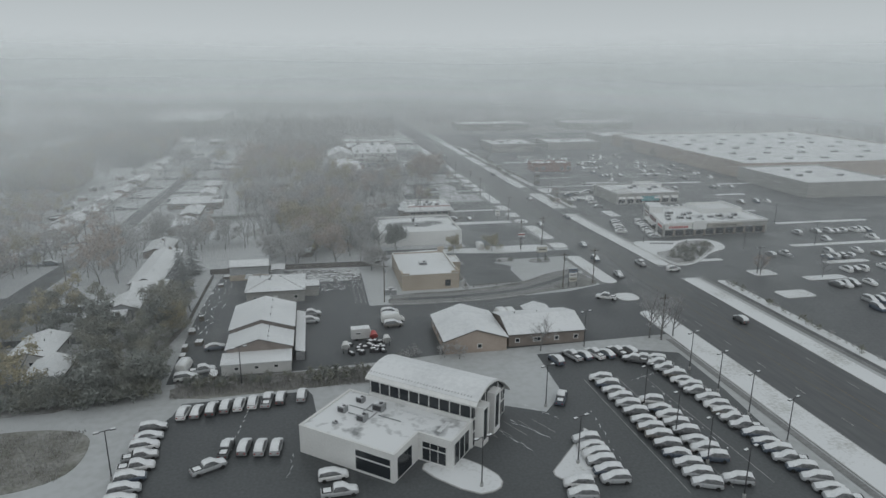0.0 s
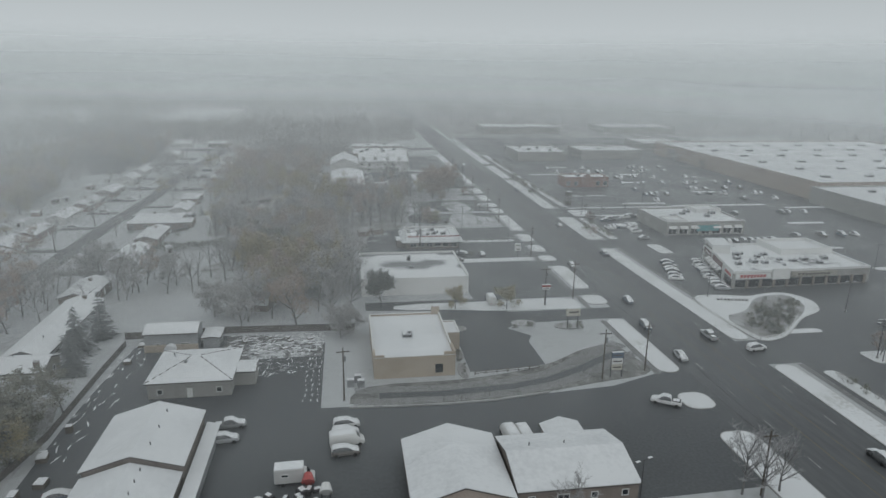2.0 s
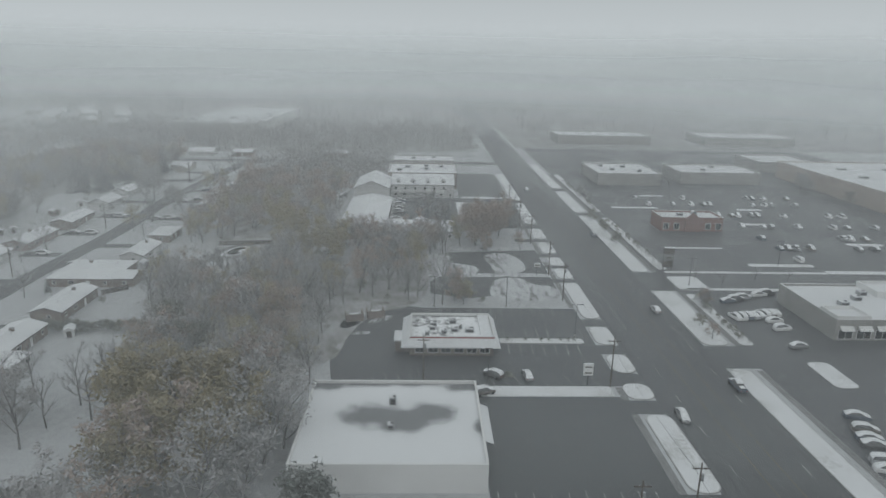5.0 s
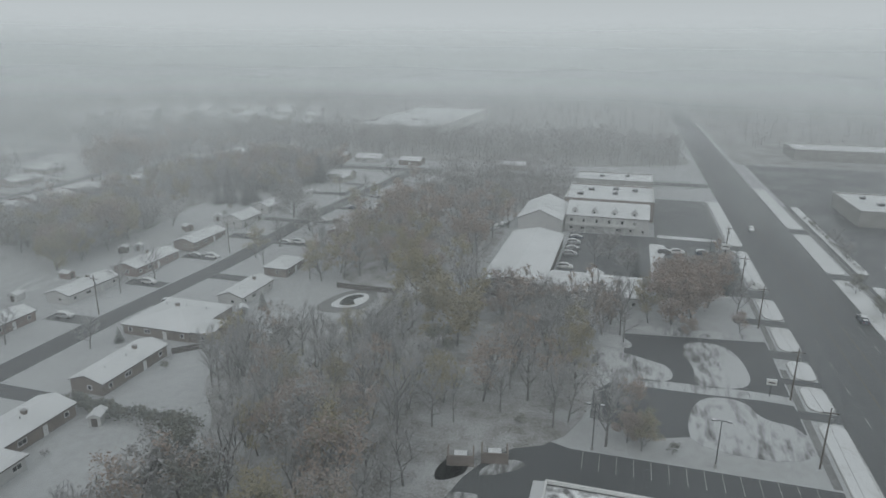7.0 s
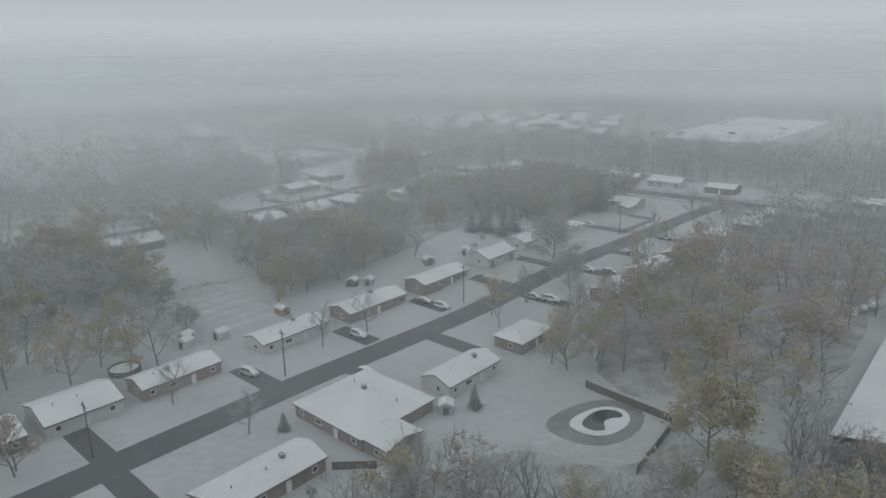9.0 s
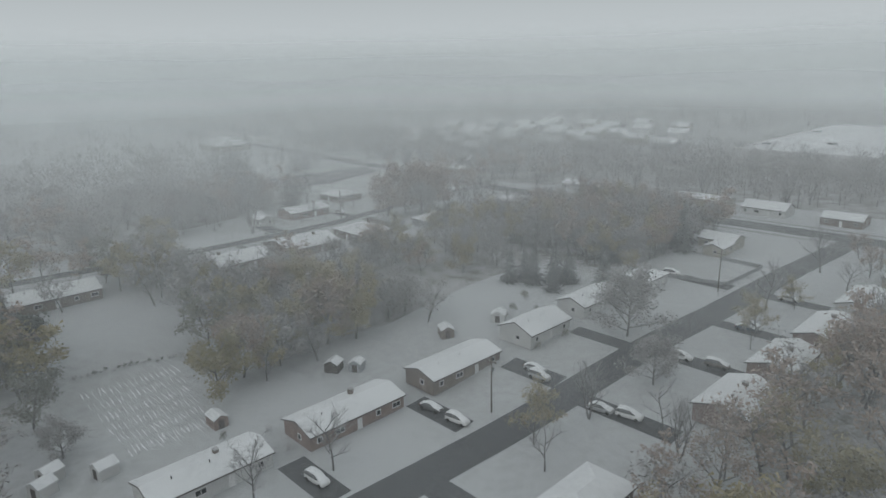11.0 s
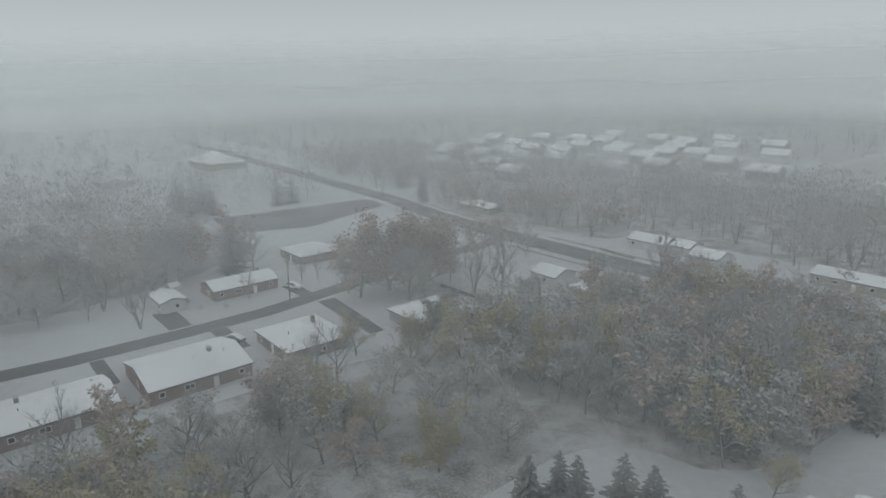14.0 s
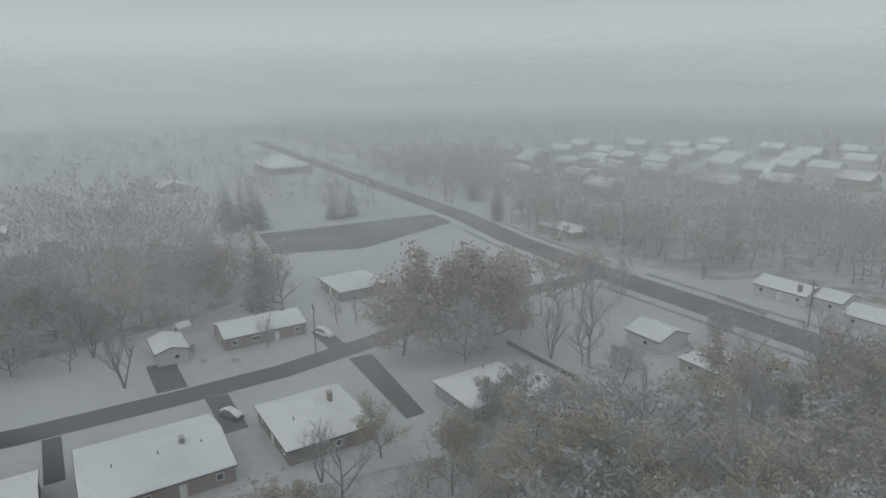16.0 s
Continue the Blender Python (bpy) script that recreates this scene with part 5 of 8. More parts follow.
e2 = flat_shop("strip_store", 142, 175, 286.5, 313, 5.4, "grey_block", "pale flat-roofed shop with a snowy roof", rim=0.6, units=((-8, -2, 2.4, 1.8), (-2, 2, 2.2, 1.8), (6, -3, 2, 1.6), (11, 2, 2.4, 2), (2, 6, 2, 2)), group="shopping centre buildings")
for k in range(7):
    window(e2, -13.8 + 4.6 * k, -13.25, 1.6, 3.6, 2.4, "y-")
    if k != 3:
        part("awning", prism(bmesh.new(), [(-13.25, 3.6), (-14.4, 2.8), (-14.4, 2.9), (-13.25, 3.8)], -15.5 + 4.6 * k, -12.2 + 4.6 * k, "x"), M["trim"], e2)
part("sign_panel", boxed(-3.6, 5.6, -13.6, -13.28, 1.6, 3.9), M["teal_panel"], e2, "teal shop sign panel")
block(e2, -16.4, -8, -13.1, -6, 6.2, "stucco", rim=0.8, base=4.86)
block(e2, 5, 16.4, 4, 13.1, 6.4, "stucco", rim=0.8, base=4.86)
rs = flat_shop("red_store", 136.3, 161, 391.5, 404, 5.6, "red_block", "red brick restaurant with a flat snowy roof", rim=0.7, units=((-3, 0, 2.2, 1.8), (4, 3, 2, 1.6)), group="shopping centre buildings")
part("porch", prism(bmesh.new(), [(-3, -0.3), (3, -0.3), (3, 5.2), (0, 7.4), (-3, 5.2)], -7.2, -6.2), M["red_block"], rs)
for k in range(6):
    if k not in (2, 3):
        window(rs, -10.4 + 4.2 * k, -6.25, 2.0, 2.2, 2.6, "y-")
bb = flat_shop("superstore", 252, 430, 345, 525, 9.5, "pink_block", "huge flat-roofed superstore under snow with rows of skylights", rim=0.6, group="shopping centre buildings")
for r in range(6):
    for c in range(6):
        roof_unit(bb, -72 + 26 * c + 5 * (r % 2), -72 + 27 * r, 8.9, 4.2, 2.6, 1.0)
flat_shop("strip_store", 246, 300, 286, 343, 8.0, "grey_block", "grey flat-roofed store with a snowy roof", rim=0.6, units=((-14, -6, 3, 2), (0, 4, 3, 2), (10, -8, 3, 2), (-6, 14, 3, 2)), group="shopping centre buildings")
flat_shop("strip_store", 136, 171, 490, 528, 6.5, "grey_block", "pale flat-roofed shop with a snowy roof", rim=0.6, units=((-6, -4, 2.4, 2), (3, 6, 2.4, 2), (8, -9, 2, 2), (-9, 9, 2, 2)), group="shopping centre buildings")
flat_shop("strip_store", 184, 229, 497, 527, 6.5, "grey_block", "grey flat-roofed shop with a snowy roof", rim=0.6, units=((-6, -4, 2.4, 2), (3, 6, 2.4, 2)), group="shopping centre buildings")
flat_shop("strip_store", 250, 285, 540, 575, 6.5, "grey_block", "grey flat-roofed shop with a snowy roof", rim=0.6, group="shopping centre buildings")
flat_shop("strip_store", 150, 226, 672, 706, 7.0, "grey_block", "pale flat-roofed shop row with a snowy roof", rim=0.6, group="shopping centre buildings")
flat_shop("strip_store", 270, 345, 672, 712, 7.0, "grey_block", "pale flat-roofed shop row with a snowy roof", rim=0.6, group="shopping centre buildings")
flat_shop("strip_store", 24, 60, 560 - 30, 552, 6.0, "grey_block", "grey flat-roofed shop with a snowy roof", rim=0.6, units=((-6, 0, 2.4, 2), (6, 3, 2.4, 2)))
flat_shop("warehouse", -169, -97, 703, 890, 9.0, "stucco", "huge white warehouse with a snow-covered flat roof", rim=0.6, units=((-30, -60, 5, 3), (0, -40, 5, 3), (20, 10, 5, 3), (-30, 30, 5, 3)))
flat_shop("brown_block", 24, 59, 472.5, 505, 8.2, "brick_brown", "brown brick block with a flat snowy roof", rim=0.6, units=((-12, -6, 2.6, 2), (-8, 4, 2.6, 2), (2, 8, 2.4, 2), (2, -2, 2.4, 2), (10, 6, 2.4, 2)))

# barn, low clubhouse and the galleried motel
house(10.8, 28.6, 373.4, 428.4, "y", "fascia", "long dark barn with a broad snow-covered roof", eave=4.2, pitch=0.2, name="barn", category="barn", group="", vents=1, windows=False, door=False)
house(28.7, 54.0, 373.6, 391.5, "x", "siding_white", "low white clubhouse with a snow-covered roof", eave=3.0, pitch=0.26, name="clubhouse", category="building", group="", vents=4)
house(38.5, 43.5, 383, 391.5, "y", "siding_white", "small white gable of the clubhouse roof", eave=3.6, pitch=0.5, name="clubhouse_gable", category="building", group="", vents=0, windows=False, door=False)
house(9.8, 26.6, 439.6, 470, "y", "siding_white", "white two-storey motel wing with a snowy gable roof", eave=6.0, pitch=0.42, name="motel", category="motel", group="galleried motel", vents=2)
mo = house(26.7, 57, 450, 470, "x", "siding_white", "white two-storey motel with dormers and a columned gallery", eave=6.0, pitch=0.36, name="motel", category="motel", group="galleried motel", vents=0)
for k in range(4):
    x = -12 + 7.2 * k
    dm = part("dormer", prism(bmesh.new(), [(x - 1.1, 6.2), (x + 1.1, 6.2), (x + 1.1, 8.0), (x, 9.0), (x - 1.1, 8.0)], -8.2, -4.2), M["siding_white"], mo)
    part("snow_cap", prism(bmesh.new(), [(x - 1.35, 7.85), (x, 9.1), (x + 1.35, 7.85), (x + 1.35, 8.0), (x, 9.25), (x - 1.35, 8.0)], -8.4, -4.2), M["roof_snow"], dm)
    window(mo, x, -8.2, 7.2, 1.0, 1.2, "y-")
part("gallery", boxed(-15, 10, -11.2, -9.4, 2.9, 3.1), M["trim"], mo)
part("railing", boxed(-15, 10, -11.2, -11.1, 3.1, 4.0), M["trim"], mo)
for k in range(8):
    part("column", tubed((-15 + 25 * k / 7, -11.1, -0.3), (-15 + 25 * k / 7, -11.1, 6.0), 0.16, 0.14, 8), M["trim"], mo)
for k in range(6):
    window(mo, -13 + 4.6 * k, -9.5, 4.4, 1.2, 1.5, "y-")


# ---- cars ----
def loft(sections):
    """A skin over open sections (lists of points of equal length), closed at both ends."""
    bm = bmesh.new()
    rings = [[bm.verts.new(p) for p in s] for s in sections]
    for a, b in zip(rings, rings[1:]):
        for k in range(len(a) - 1):
            bm.faces.new((a[k], a[k + 1], b[k + 1], b[k]))
    bm.faces.new(rings[0])
    bm.faces.new(rings[-1][::-1])
    bmesh.ops.recalc_face_normals(bm, faces=bm.faces)
    return bm


def hull(stations, sill):
    """Car body over stations (x, half width, belt height): flat sides that round in at the belt."""
    return loft([[(x, -w * 0.96, sill), (x, -w, (sill + z) / 2), (x, -w * 0.96, z - 0.06), (x, -w * 0.84, z), (x, 0, z + 0.04), (x, w * 0.84, z), (x, w * 0.96, z - 0.06), (x, w, (sill + z) / 2), (x, w * 0.96, sill)] for x, w, z in stations])


def dome(stations, base, squeeze=1.0):
    """Cabin over stations (x, half width, height) that stands on the belt and leans inwards."""
    return loft([[(x, -w * squeeze, base), (x, -w * squeeze + (w - wt) * 0.8, base + (z - base) * 0.86), (x, -wt * 0.86, z), (x, 0, z + 0.03), (x, wt * 0.86, z), (x, w * squeeze - (w - wt) * 0.8, base + (z - base) * 0.86), (x, w * squeeze, base)] for x, w, wt, z in stations])


def blanket(stations, thick):
    """A soft layer of snow over stations (x, half width, height)."""
    return loft([[(x, -w, z - 0.02), (x, -w * 0.92, z + thick * 0.75), (x, 0, z + thick), (x, w * 0.92, z + thick * 0.75), (x, w, z - 0.02)] for x, w, z in stations])


CARS = {
    "sedan": dict(sill=0.28, body=((-2.36, 0.66, 0.72), (-2.2, 0.84, 0.93), (-1.6, 0.9, 1.0), (-0.4, 0.92, 1.0), (0.8, 0.92, 0.98), (1.5, 0.88, 0.9), (2.1, 0.8, 0.76), (2.34, 0.6, 0.6)), cab=((-1.85, 0.8, 0.7, 1.04), (-1.15, 0.82, 0.62, 1.4), (-0.5, 0.83, 0.62, 1.46), (0.25, 0.83, 0.62, 1.42), (1.2, 0.8, 0.7, 1.0)), base=0.96,
                  snow=((-2.22, 0.74, 0.93), (-1.8, 0.78, 1.03), (-1.15, 0.64, 1.42), (-0.5, 0.64, 1.49), (0.25, 0.64, 1.45), (1.15, 0.76, 1.03), (1.6, 0.78, 0.92), (2.1, 0.7, 0.78))),
    "suv": dict(sill=0.34, body=((-2.32, 0.72, 0.8), (-2.2, 0.86, 1.06), (-1.4, 0.92, 1.1), (0.2, 0.93, 1.1), (1.0, 0.92, 1.08), (1.7, 0.9, 1.02), (2.15, 0.82, 0.88), (2.36, 0.64, 0.66)), cab=((-2.25, 0.82, 0.72, 1.14), (-1.95, 0.84, 0.68, 1.64), (-1.0, 0.85, 0.68, 1.74), (0.3, 0.85, 0.68, 1.68), (1.3, 0.82, 0.74, 1.12)), base=1.06,
                snow=((-2.26, 0.74, 1.16), (-2.0, 0.7, 1.62), (-1.0, 0.7, 1.77), (0.3, 0.7, 1.71), (1.22, 0.76, 1.16), (1.7, 0.8, 1.04), (2.15, 0.72, 0.9))),
    "pickup": dict(sill=0.42, body=((-2.8, 0.8, 1.0), (-2.7, 0.9, 1.08), (-1.0, 0.92, 1.1), (0.6, 0.92, 1.1), (1.4, 0.92, 1.08), (2.2, 0.9, 1.02), (2.65, 0.82, 0.9), (2.8, 0.66, 0.7)), cab=((-0.95, 0.84, 0.76, 1.14), (-0.75, 0.86, 0.7, 1.72), (-0.1, 0.86, 0.7, 1.82), (0.6, 0.86, 0.7, 1.78), (1.5, 0.84, 0.76, 1.12)), base=1.06,
                   snow=((-0.9, 0.72, 1.5), (-0.7, 0.72, 1.76), (-0.1, 0.72, 1.85), (0.6, 0.72, 1.81), (1.45, 0.78, 1.15), (2.0, 0.8, 1.06), (2.6, 0.74, 0.92))),
    "van": dict(sill=0.36, body=((-2.9, 0.9, 2.2), (-2.8, 0.97, 2.4), (-1.0, 0.98, 2.45), (0.9, 0.98, 2.43), (1.5, 0.96, 2.2), (2.1, 0.94, 1.5), (2.6, 0.88, 1.15), (2.9, 0.7, 0.9)), cab=((1.2, 0.9, 0.84, 2.3), (1.6, 0.9, 0.84, 2.12), (2.16, 0.86, 0.82, 1.46)), base=1.4,
                snow=((-2.82, 0.86, 2.38), (-1.0, 0.88, 2.48), (0.9, 0.88, 2.46), (1.4, 0.84, 2.28))),
}
car_first = {}


def car(kind, x, y, turn, group="parked cars", label=None, near=True):
    noun = {"sedan": "snow-covered saloon car", "suv": "snow-covered sport utility car", "pickup": "snow-dusted pickup truck with an open bed", "van": "tall white van with snow on its roof"}[kind]
    label = label or f"{noun} parked on wet asphalt"
    turn += random.uniform(-2.5, 2.5)
    z = lie(x, y) + 0.05
    if (kind, near) in car_first:
        c = copy_thing(car_first[kind, near], pose(x, y, z, 0, 0, turn))
        return tagged(c, label, "car", group)
    s = CARS[kind]
    c = thing({"pickup": "pickup_truck", "van": "van"}.get(kind, "car"), x, y, label, "car", group, z=z, turn=turn)
    part("body", hull(s["body"], s["sill"] if near else 0.14), M["stucco"] if kind == "van" else M["paint"], c, smooth=True)
    part("greenhouse", dome(s["cab"], s["base"]), M["car_glass"], c, "frosted dark glass", smooth=True)
    part("snow_cover", blanket(s["snow"], 0.09), M["car_snow"], c, "snow over the roof and bonnet", smooth=True)
    if kind == "pickup":
        part("bed", boxed(-2.62, -1.05, -0.74, 0.74, 1.08, 1.15), M["tyre"], c, "dark open bed")
        part("bed_snow", soften(boxed(-2.4, -1.25, -0.6, 0.5, 1.15, 1.2), 0.02), M["car_snow"], c)
    if near:
        for a in (s["body"][0][0] + 0.85, s["body"][-1][0] - 0.85):
            for b in (-0.83, 0.83):
                part("wheel", tubed((a, b - 0.11, 0.34), (a, b + 0.11, 0.34), 0.34, 0.34, 10), M["tyre"], c)
        fx, rx = s["body"][-1][0], s["body"][0][0]
        for b in (-0.56, 0.56):
            part("headlight", boxed(fx - 0.2, fx - 0.04, b - 0.15, b + 0.15, 0.6, 0.74), M["head_lamp"], c)
            part("taillight", boxed(rx - 0.01, rx + 0.1, b - 0.13, b + 0.13, 0.66, 0.86), M["tail_lamp"], c)
    car_first[kind, near] = c
    return c


def row(n, x0, y0, x1, y1, turn, group, kinds=("sedan", "suv", "suv", "sedan"), skip=(), near=True):
    for k in range(n):
        if k in skip:
            continue
        f = k / max(1, n - 1)
        car(kinds[k % len(kinds)], x0 + (x1 - x0) * f + random.uniform(-0.15, 0.15), y0 + (y1 - y0) * f + random.uniform(-0.2, 0.2), turn, group, near=near)


D = "cars for sale on the dealer lot"
row(8, -25.4, 113.8, -8.2, 116.2, 84, D, ("suv", "sedan", "suv", "suv", "suv", "suv", "pickup", "suv"))
car("suv", -4.2, 116.8, 84, D)
row(4, -16.2, 100.4, -8.2, 99.6, 82, D, ("pickup", "suv", "suv", "suv"))
car("pickup", -18.4, 95.4, 28, D)
row(8, -29.6, 109.4, -29.8, 88.8, 8, D, ("suv", "sedan", "suv", "pickup", "pickup", "suv", "suv", "suv"))
row(1, 49.6, 122.8, 49.6, 122.8, 100, D, ("suv",))
row(6, 54.0, 124.2, 67.2, 124.2, 108, D, ("pickup", "sedan", "pickup", "sedan", "pickup", "suv"))
row(14, 55.6, 112.8, 56.8, 76.8, 160, D, ("suv", "suv", "sedan", "suv"))
row(8, 61.2, 102.2, 61.8, 83.0, 160, D, ("suv", "sedan", "suv", "suv"))
car("suv", 62.0, 77.0, 160, D)
row(19, 71.0, 116.8, 74.6, 70.0, 158, D, ("pickup", "pickup", "suv", "sedan", "suv", "pickup", "suv", "suv", "sedan"))
row(3, 66.5, 119.8, 71.0, 119.4, 150, D, ("pickup", "pickup", "suv"))
row(6, 43.4, 92.2, 43.4, 80.8, 170, D, ("suv", "sedan", "suv", "suv", "suv"))
row(2, 37.6, 80.6, 37.2, 78.2, 168, D, ("suv", "suv"))
car("pickup", 44.6, 106.6, 60, D, "dark pickup truck with snow along its rim")
car("suv", 0.8, 89.6, 2, D)
car("pickup", 1.6, 85.4, 4, D)
row(2, -2.6, 155.6, -2.6, 160.4, 8, "cars in the workshop yard", ("suv", "pickup"))
row(4, 17.6, 149.4, 17.6, 158.0, 4, "white cars and vans in the workshop yard", ("suv", "van", "suv", "suv"))
row(2, 45.2, 150.8, 47.6, 150.4, 96, "white vans behind the offices", ("van",))
car("sedan", 53.2, 151.2, 100, "white vans behind the offices")
car("sedan", -23.6, 143.2, 10, "cars in the workshop yard")
car("van", -28.4, 133.4, 80, "cars in the workshop yard")
car("pickup", -24.6, 131.4, 12, "cars in the workshop yard")
car("suv", -27.4, 128.6, 8, "cars in the workshop yard")
car("suv", 57.2, 266.6, 140, "cars at the restaurant")
car("sedan", 64.4, 266.2, 96, "cars at the restaurant")
car("van", 57.0, 218.6, 92, "cars at the shop")
car("suv", 54.6, 262.4 - 3.4, 20, "cars at the shop")
T = "cars on the main road"
for k, (x, y, turn) in enumerate(((91.2, 196, 270), (91.0, 178, 268), (103.6, 188.3, 90), (104.2, 136.8, 90), (104.6, 304.6, 90), (107.2, 382.6, 90), (94.6, 470, 270), (91, 250, 270), (107.0, 262, 90), (110.5, 180.0, 10), (95, 215, 270), (77.9, 158.9, 150))):
    car(("suv", "sedan", "pickup")[k % 3], x, y, turn, T, "car with wet sides driving on the slushy road")
E2 = "cars in the shopping centre car park"
row(12, 146, 263, 180, 265, 92, E2, skip=(4,), near=False)
row(11, 127.4, 222.5, 134.6, 249, -12, E2, skip=(3,), near=False)
row(8, 118.6, 233, 124.2, 250, -12, E2, skip=(2, 6), near=False)
row(10, 152, 274.6, 179, 275.2, 92, E2, near=False)
row(8, 124, 300, 136, 303, 100, E2, near=False)
row(6, 127.5, 312, 142, 318.5, 10, E2, skip=(3,), near=False)
row(5, 131, 282, 134, 303, 10, E2, skip=(1,), near=False)
rnd = random.Random(5)
spots = []
for yy, xa, xb, p in ((138, 146, 240, 0.6), (143.5, 146, 240, 0.6), (157, 150, 250, 0.6), (170, 165, 250, 0.5), (184, 170, 250, 0.45), (190, 150, 200, 0.4), (206, 180, 240, 0.22), (218, 180, 235, 0.2), (280, 190, 235, 0.22), (320, 180, 240, 0.2), (352, 170, 240, 0.22), (366, 165, 245, 0.28), (380, 168, 245, 0.28), (398, 172, 240, 0.25), (418, 168, 240, 0.2), (440, 130, 220, 0.16), (455, 140, 235, 0.16)):
    x = xa
    while x < xb:
        if rnd.random() < p * 1.15:
            spots.append((x, yy))
        x += 2.9
for k, (x, y) in enumerate(spots):
    car(("suv", "sedan", "suv", "pickup")[k % 4], x, y, 90 + 180 * rnd.randint(0, 1), E2, near=False)
H = "cars on the driveways"
for x, y, turn in ((-90, 364.6, 5), (-93, 391.6, 12), (-87, 414.6, 4), (-84.4, 412.8, 4), (-86.4, 391.8, 8), (-72.5, 351.8, 10), (-67, 436.4, 4), (-64, 411.8, 10), (-69, 410.6, 10), (-63, 458.6, 8), (-62.6, 460.2, 8), (-60, 437.2, 10), (-63, 484.2, 5), (-92.6, 335.4, 10), (-63.6, 176.5, 4), (-62, 154.4, 6), (-207, 443.5, 30), (-232, 470.5, 20), (-94, 484.6, 20), (-88, 232, 4)):
    car(("suv", "sedan")[int(x) % 2], x, y, turn, H, "snow-covered car parked on a driveway")
row(4, -146, 565.6, -134, 566.6, 12, "cars by the crossroad", ("pickup", "suv"))
row(6, 31.5, 404, 31.8, 440, 10, "cars at the motel", ("suv", "sedan"), skip=(1,), near=False)
row(3, 1.5, 446, 4.5, 452, 90, "cars at the motel", ("suv",), near=False)
row(4, 62, 430, 74, 432, 10, "cars at the motel", ("suv",), skip=(2,), near=False)


# ---- poles, lamps and signs ----
pole_first = {}


def once(key, build, x, y, turn=0.0):
    """Builds a thing the first time and copies it afterwards."""
    if key in pole_first:
        return copy_thing(pole_first[key], pose(x, y, lie(x, y), 0, 0, turn))
    pole_first[key] = t = build(x, y, turn)
    return t


def lot_lamp(x, y, turn):
    t = thing("lot_lamp", x, y, "tall dark car park lamp with twin flat heads", "street lamp", "car park lamps", turn=turn)
    part("base", tubed((0, 0, -0.2), (0, 0, 0.7), 0.28, 0.26, 8), M["kerb"], t)
    part("pole", tubed((0, 0, 0.6), (0, 0, 8.6), 0.11, 0.07, 8), M["lamp_metal"], t)
    part("arm", boxed(-1.0, 1.0, -0.05, 0.05, 8.5, 8.6), M["lamp_metal"], t)
    for a in (-1.15, 1.15):
        h = part("lamp_head", soften(boxed(a - 0.4, a + 0.4, -0.22, 0.22, 8.42, 8.6), 0.04), M["lamp_metal"], t)
        part("snow_cap", boxed(a - 0.36, a + 0.36, -0.18, 0.18, 8.6, 8.66), M["car_snow"], h)
    return t


def utility_pole(x, y, turn):
    t = thing("utility_pole", x, y, "weathered wooden utility pole with a crossarm", "utility pole", "utility poles", turn=turn)
    part("pole", tubed((0, 0, -0.3), (0, 0, 11.0), 0.17, 0.11, 8), M["wood_pole"], t)
    arm = part("crossarm", boxed(-1.2, 1.2, -0.07, 0.07, 10.0, 10.16), M["wood_pole"], t)
    for a in (-1.1, -0.4, 0.4, 1.1):
        part("insulator", tubed((a, 0, 10.16), (a, 0, 10.36), 0.06, 0.04, 6), M["hvac"], arm)
    part("transformer", tubed((0.3, 0, 8.2), (0.3, 0, 9.2), 0.24, 0.24, 8), M["hvac"], t)
    return t


for x, y in ((39.7, 86.4), (59.2, 101.5), (59.8, 91.3), (60.4, 82.6), (60.6, 73.5), (76.4, 114.3), (76.4, 104.1), (76.8, 95.1), (77.2, 85.4), (40.9, 104.9), (-16.0, 123.6), (-32.7, 95.6), (22.9, 83.4), (59.1, 129.8), (55.6, 262.0), (79.0, 287.2), (64.8, 307.3), (45.4, 306.8), (122.0, 326), (150, 200.6), (135, 172.6), (119.4, 216.4), (180, 201.5), (200, 151.5), (160, 346.6), (205, 339.4), (190, 236.5)):
    once("lot_lamp", lot_lamp, x, y, 20 if y < 140 else 0)
POLES = [(79.1, 131.0), (80.2, 173.0), (80.6, 219.2), (80.8, 262.4), (81.0, 311.8), (81.2, 334.5), (81.2, 370.5), (80.6, 395.8), (80.6, 430)]
SIDE = [(17.3, 167.6), (69.7, 170.3), (71.2, 215.2), (42.6, 262.4), (-84, 398.2), (-78.6, 479.5), (-224.6, 465.5), (-176, 563.6), (-86, 340), (-74.6, 205), (-86, 262), (-86, 300)]
for x, y in POLES + SIDE:
    once("utility_pole", utility_pole, x, y, 0)
for (ax, ay), (bx, by) in zip(POLES, POLES[1:]):
    for off in (-1.1, 1.1):
        pts = [(ax + (bx - ax) * k / 8 + off, ay + (by - ay) * k / 8, lie(ax, ay) * (1 - k / 8) + lie(bx, by) * k / 8 + 10.34 - 0.9 * (1 - (k / 4 - 1) ** 2)) for k in range(9)]
        bm = bmesh.new()
        for p, q in zip(pts, pts[1:]):
            tube(bm, p, q, 0.025, 0.025, 4)
        tagged(new("power_cable", mesh_of("power_cable", bm, M["cable"])), "black overhead power cable between wooden poles", "cable", "power cables")


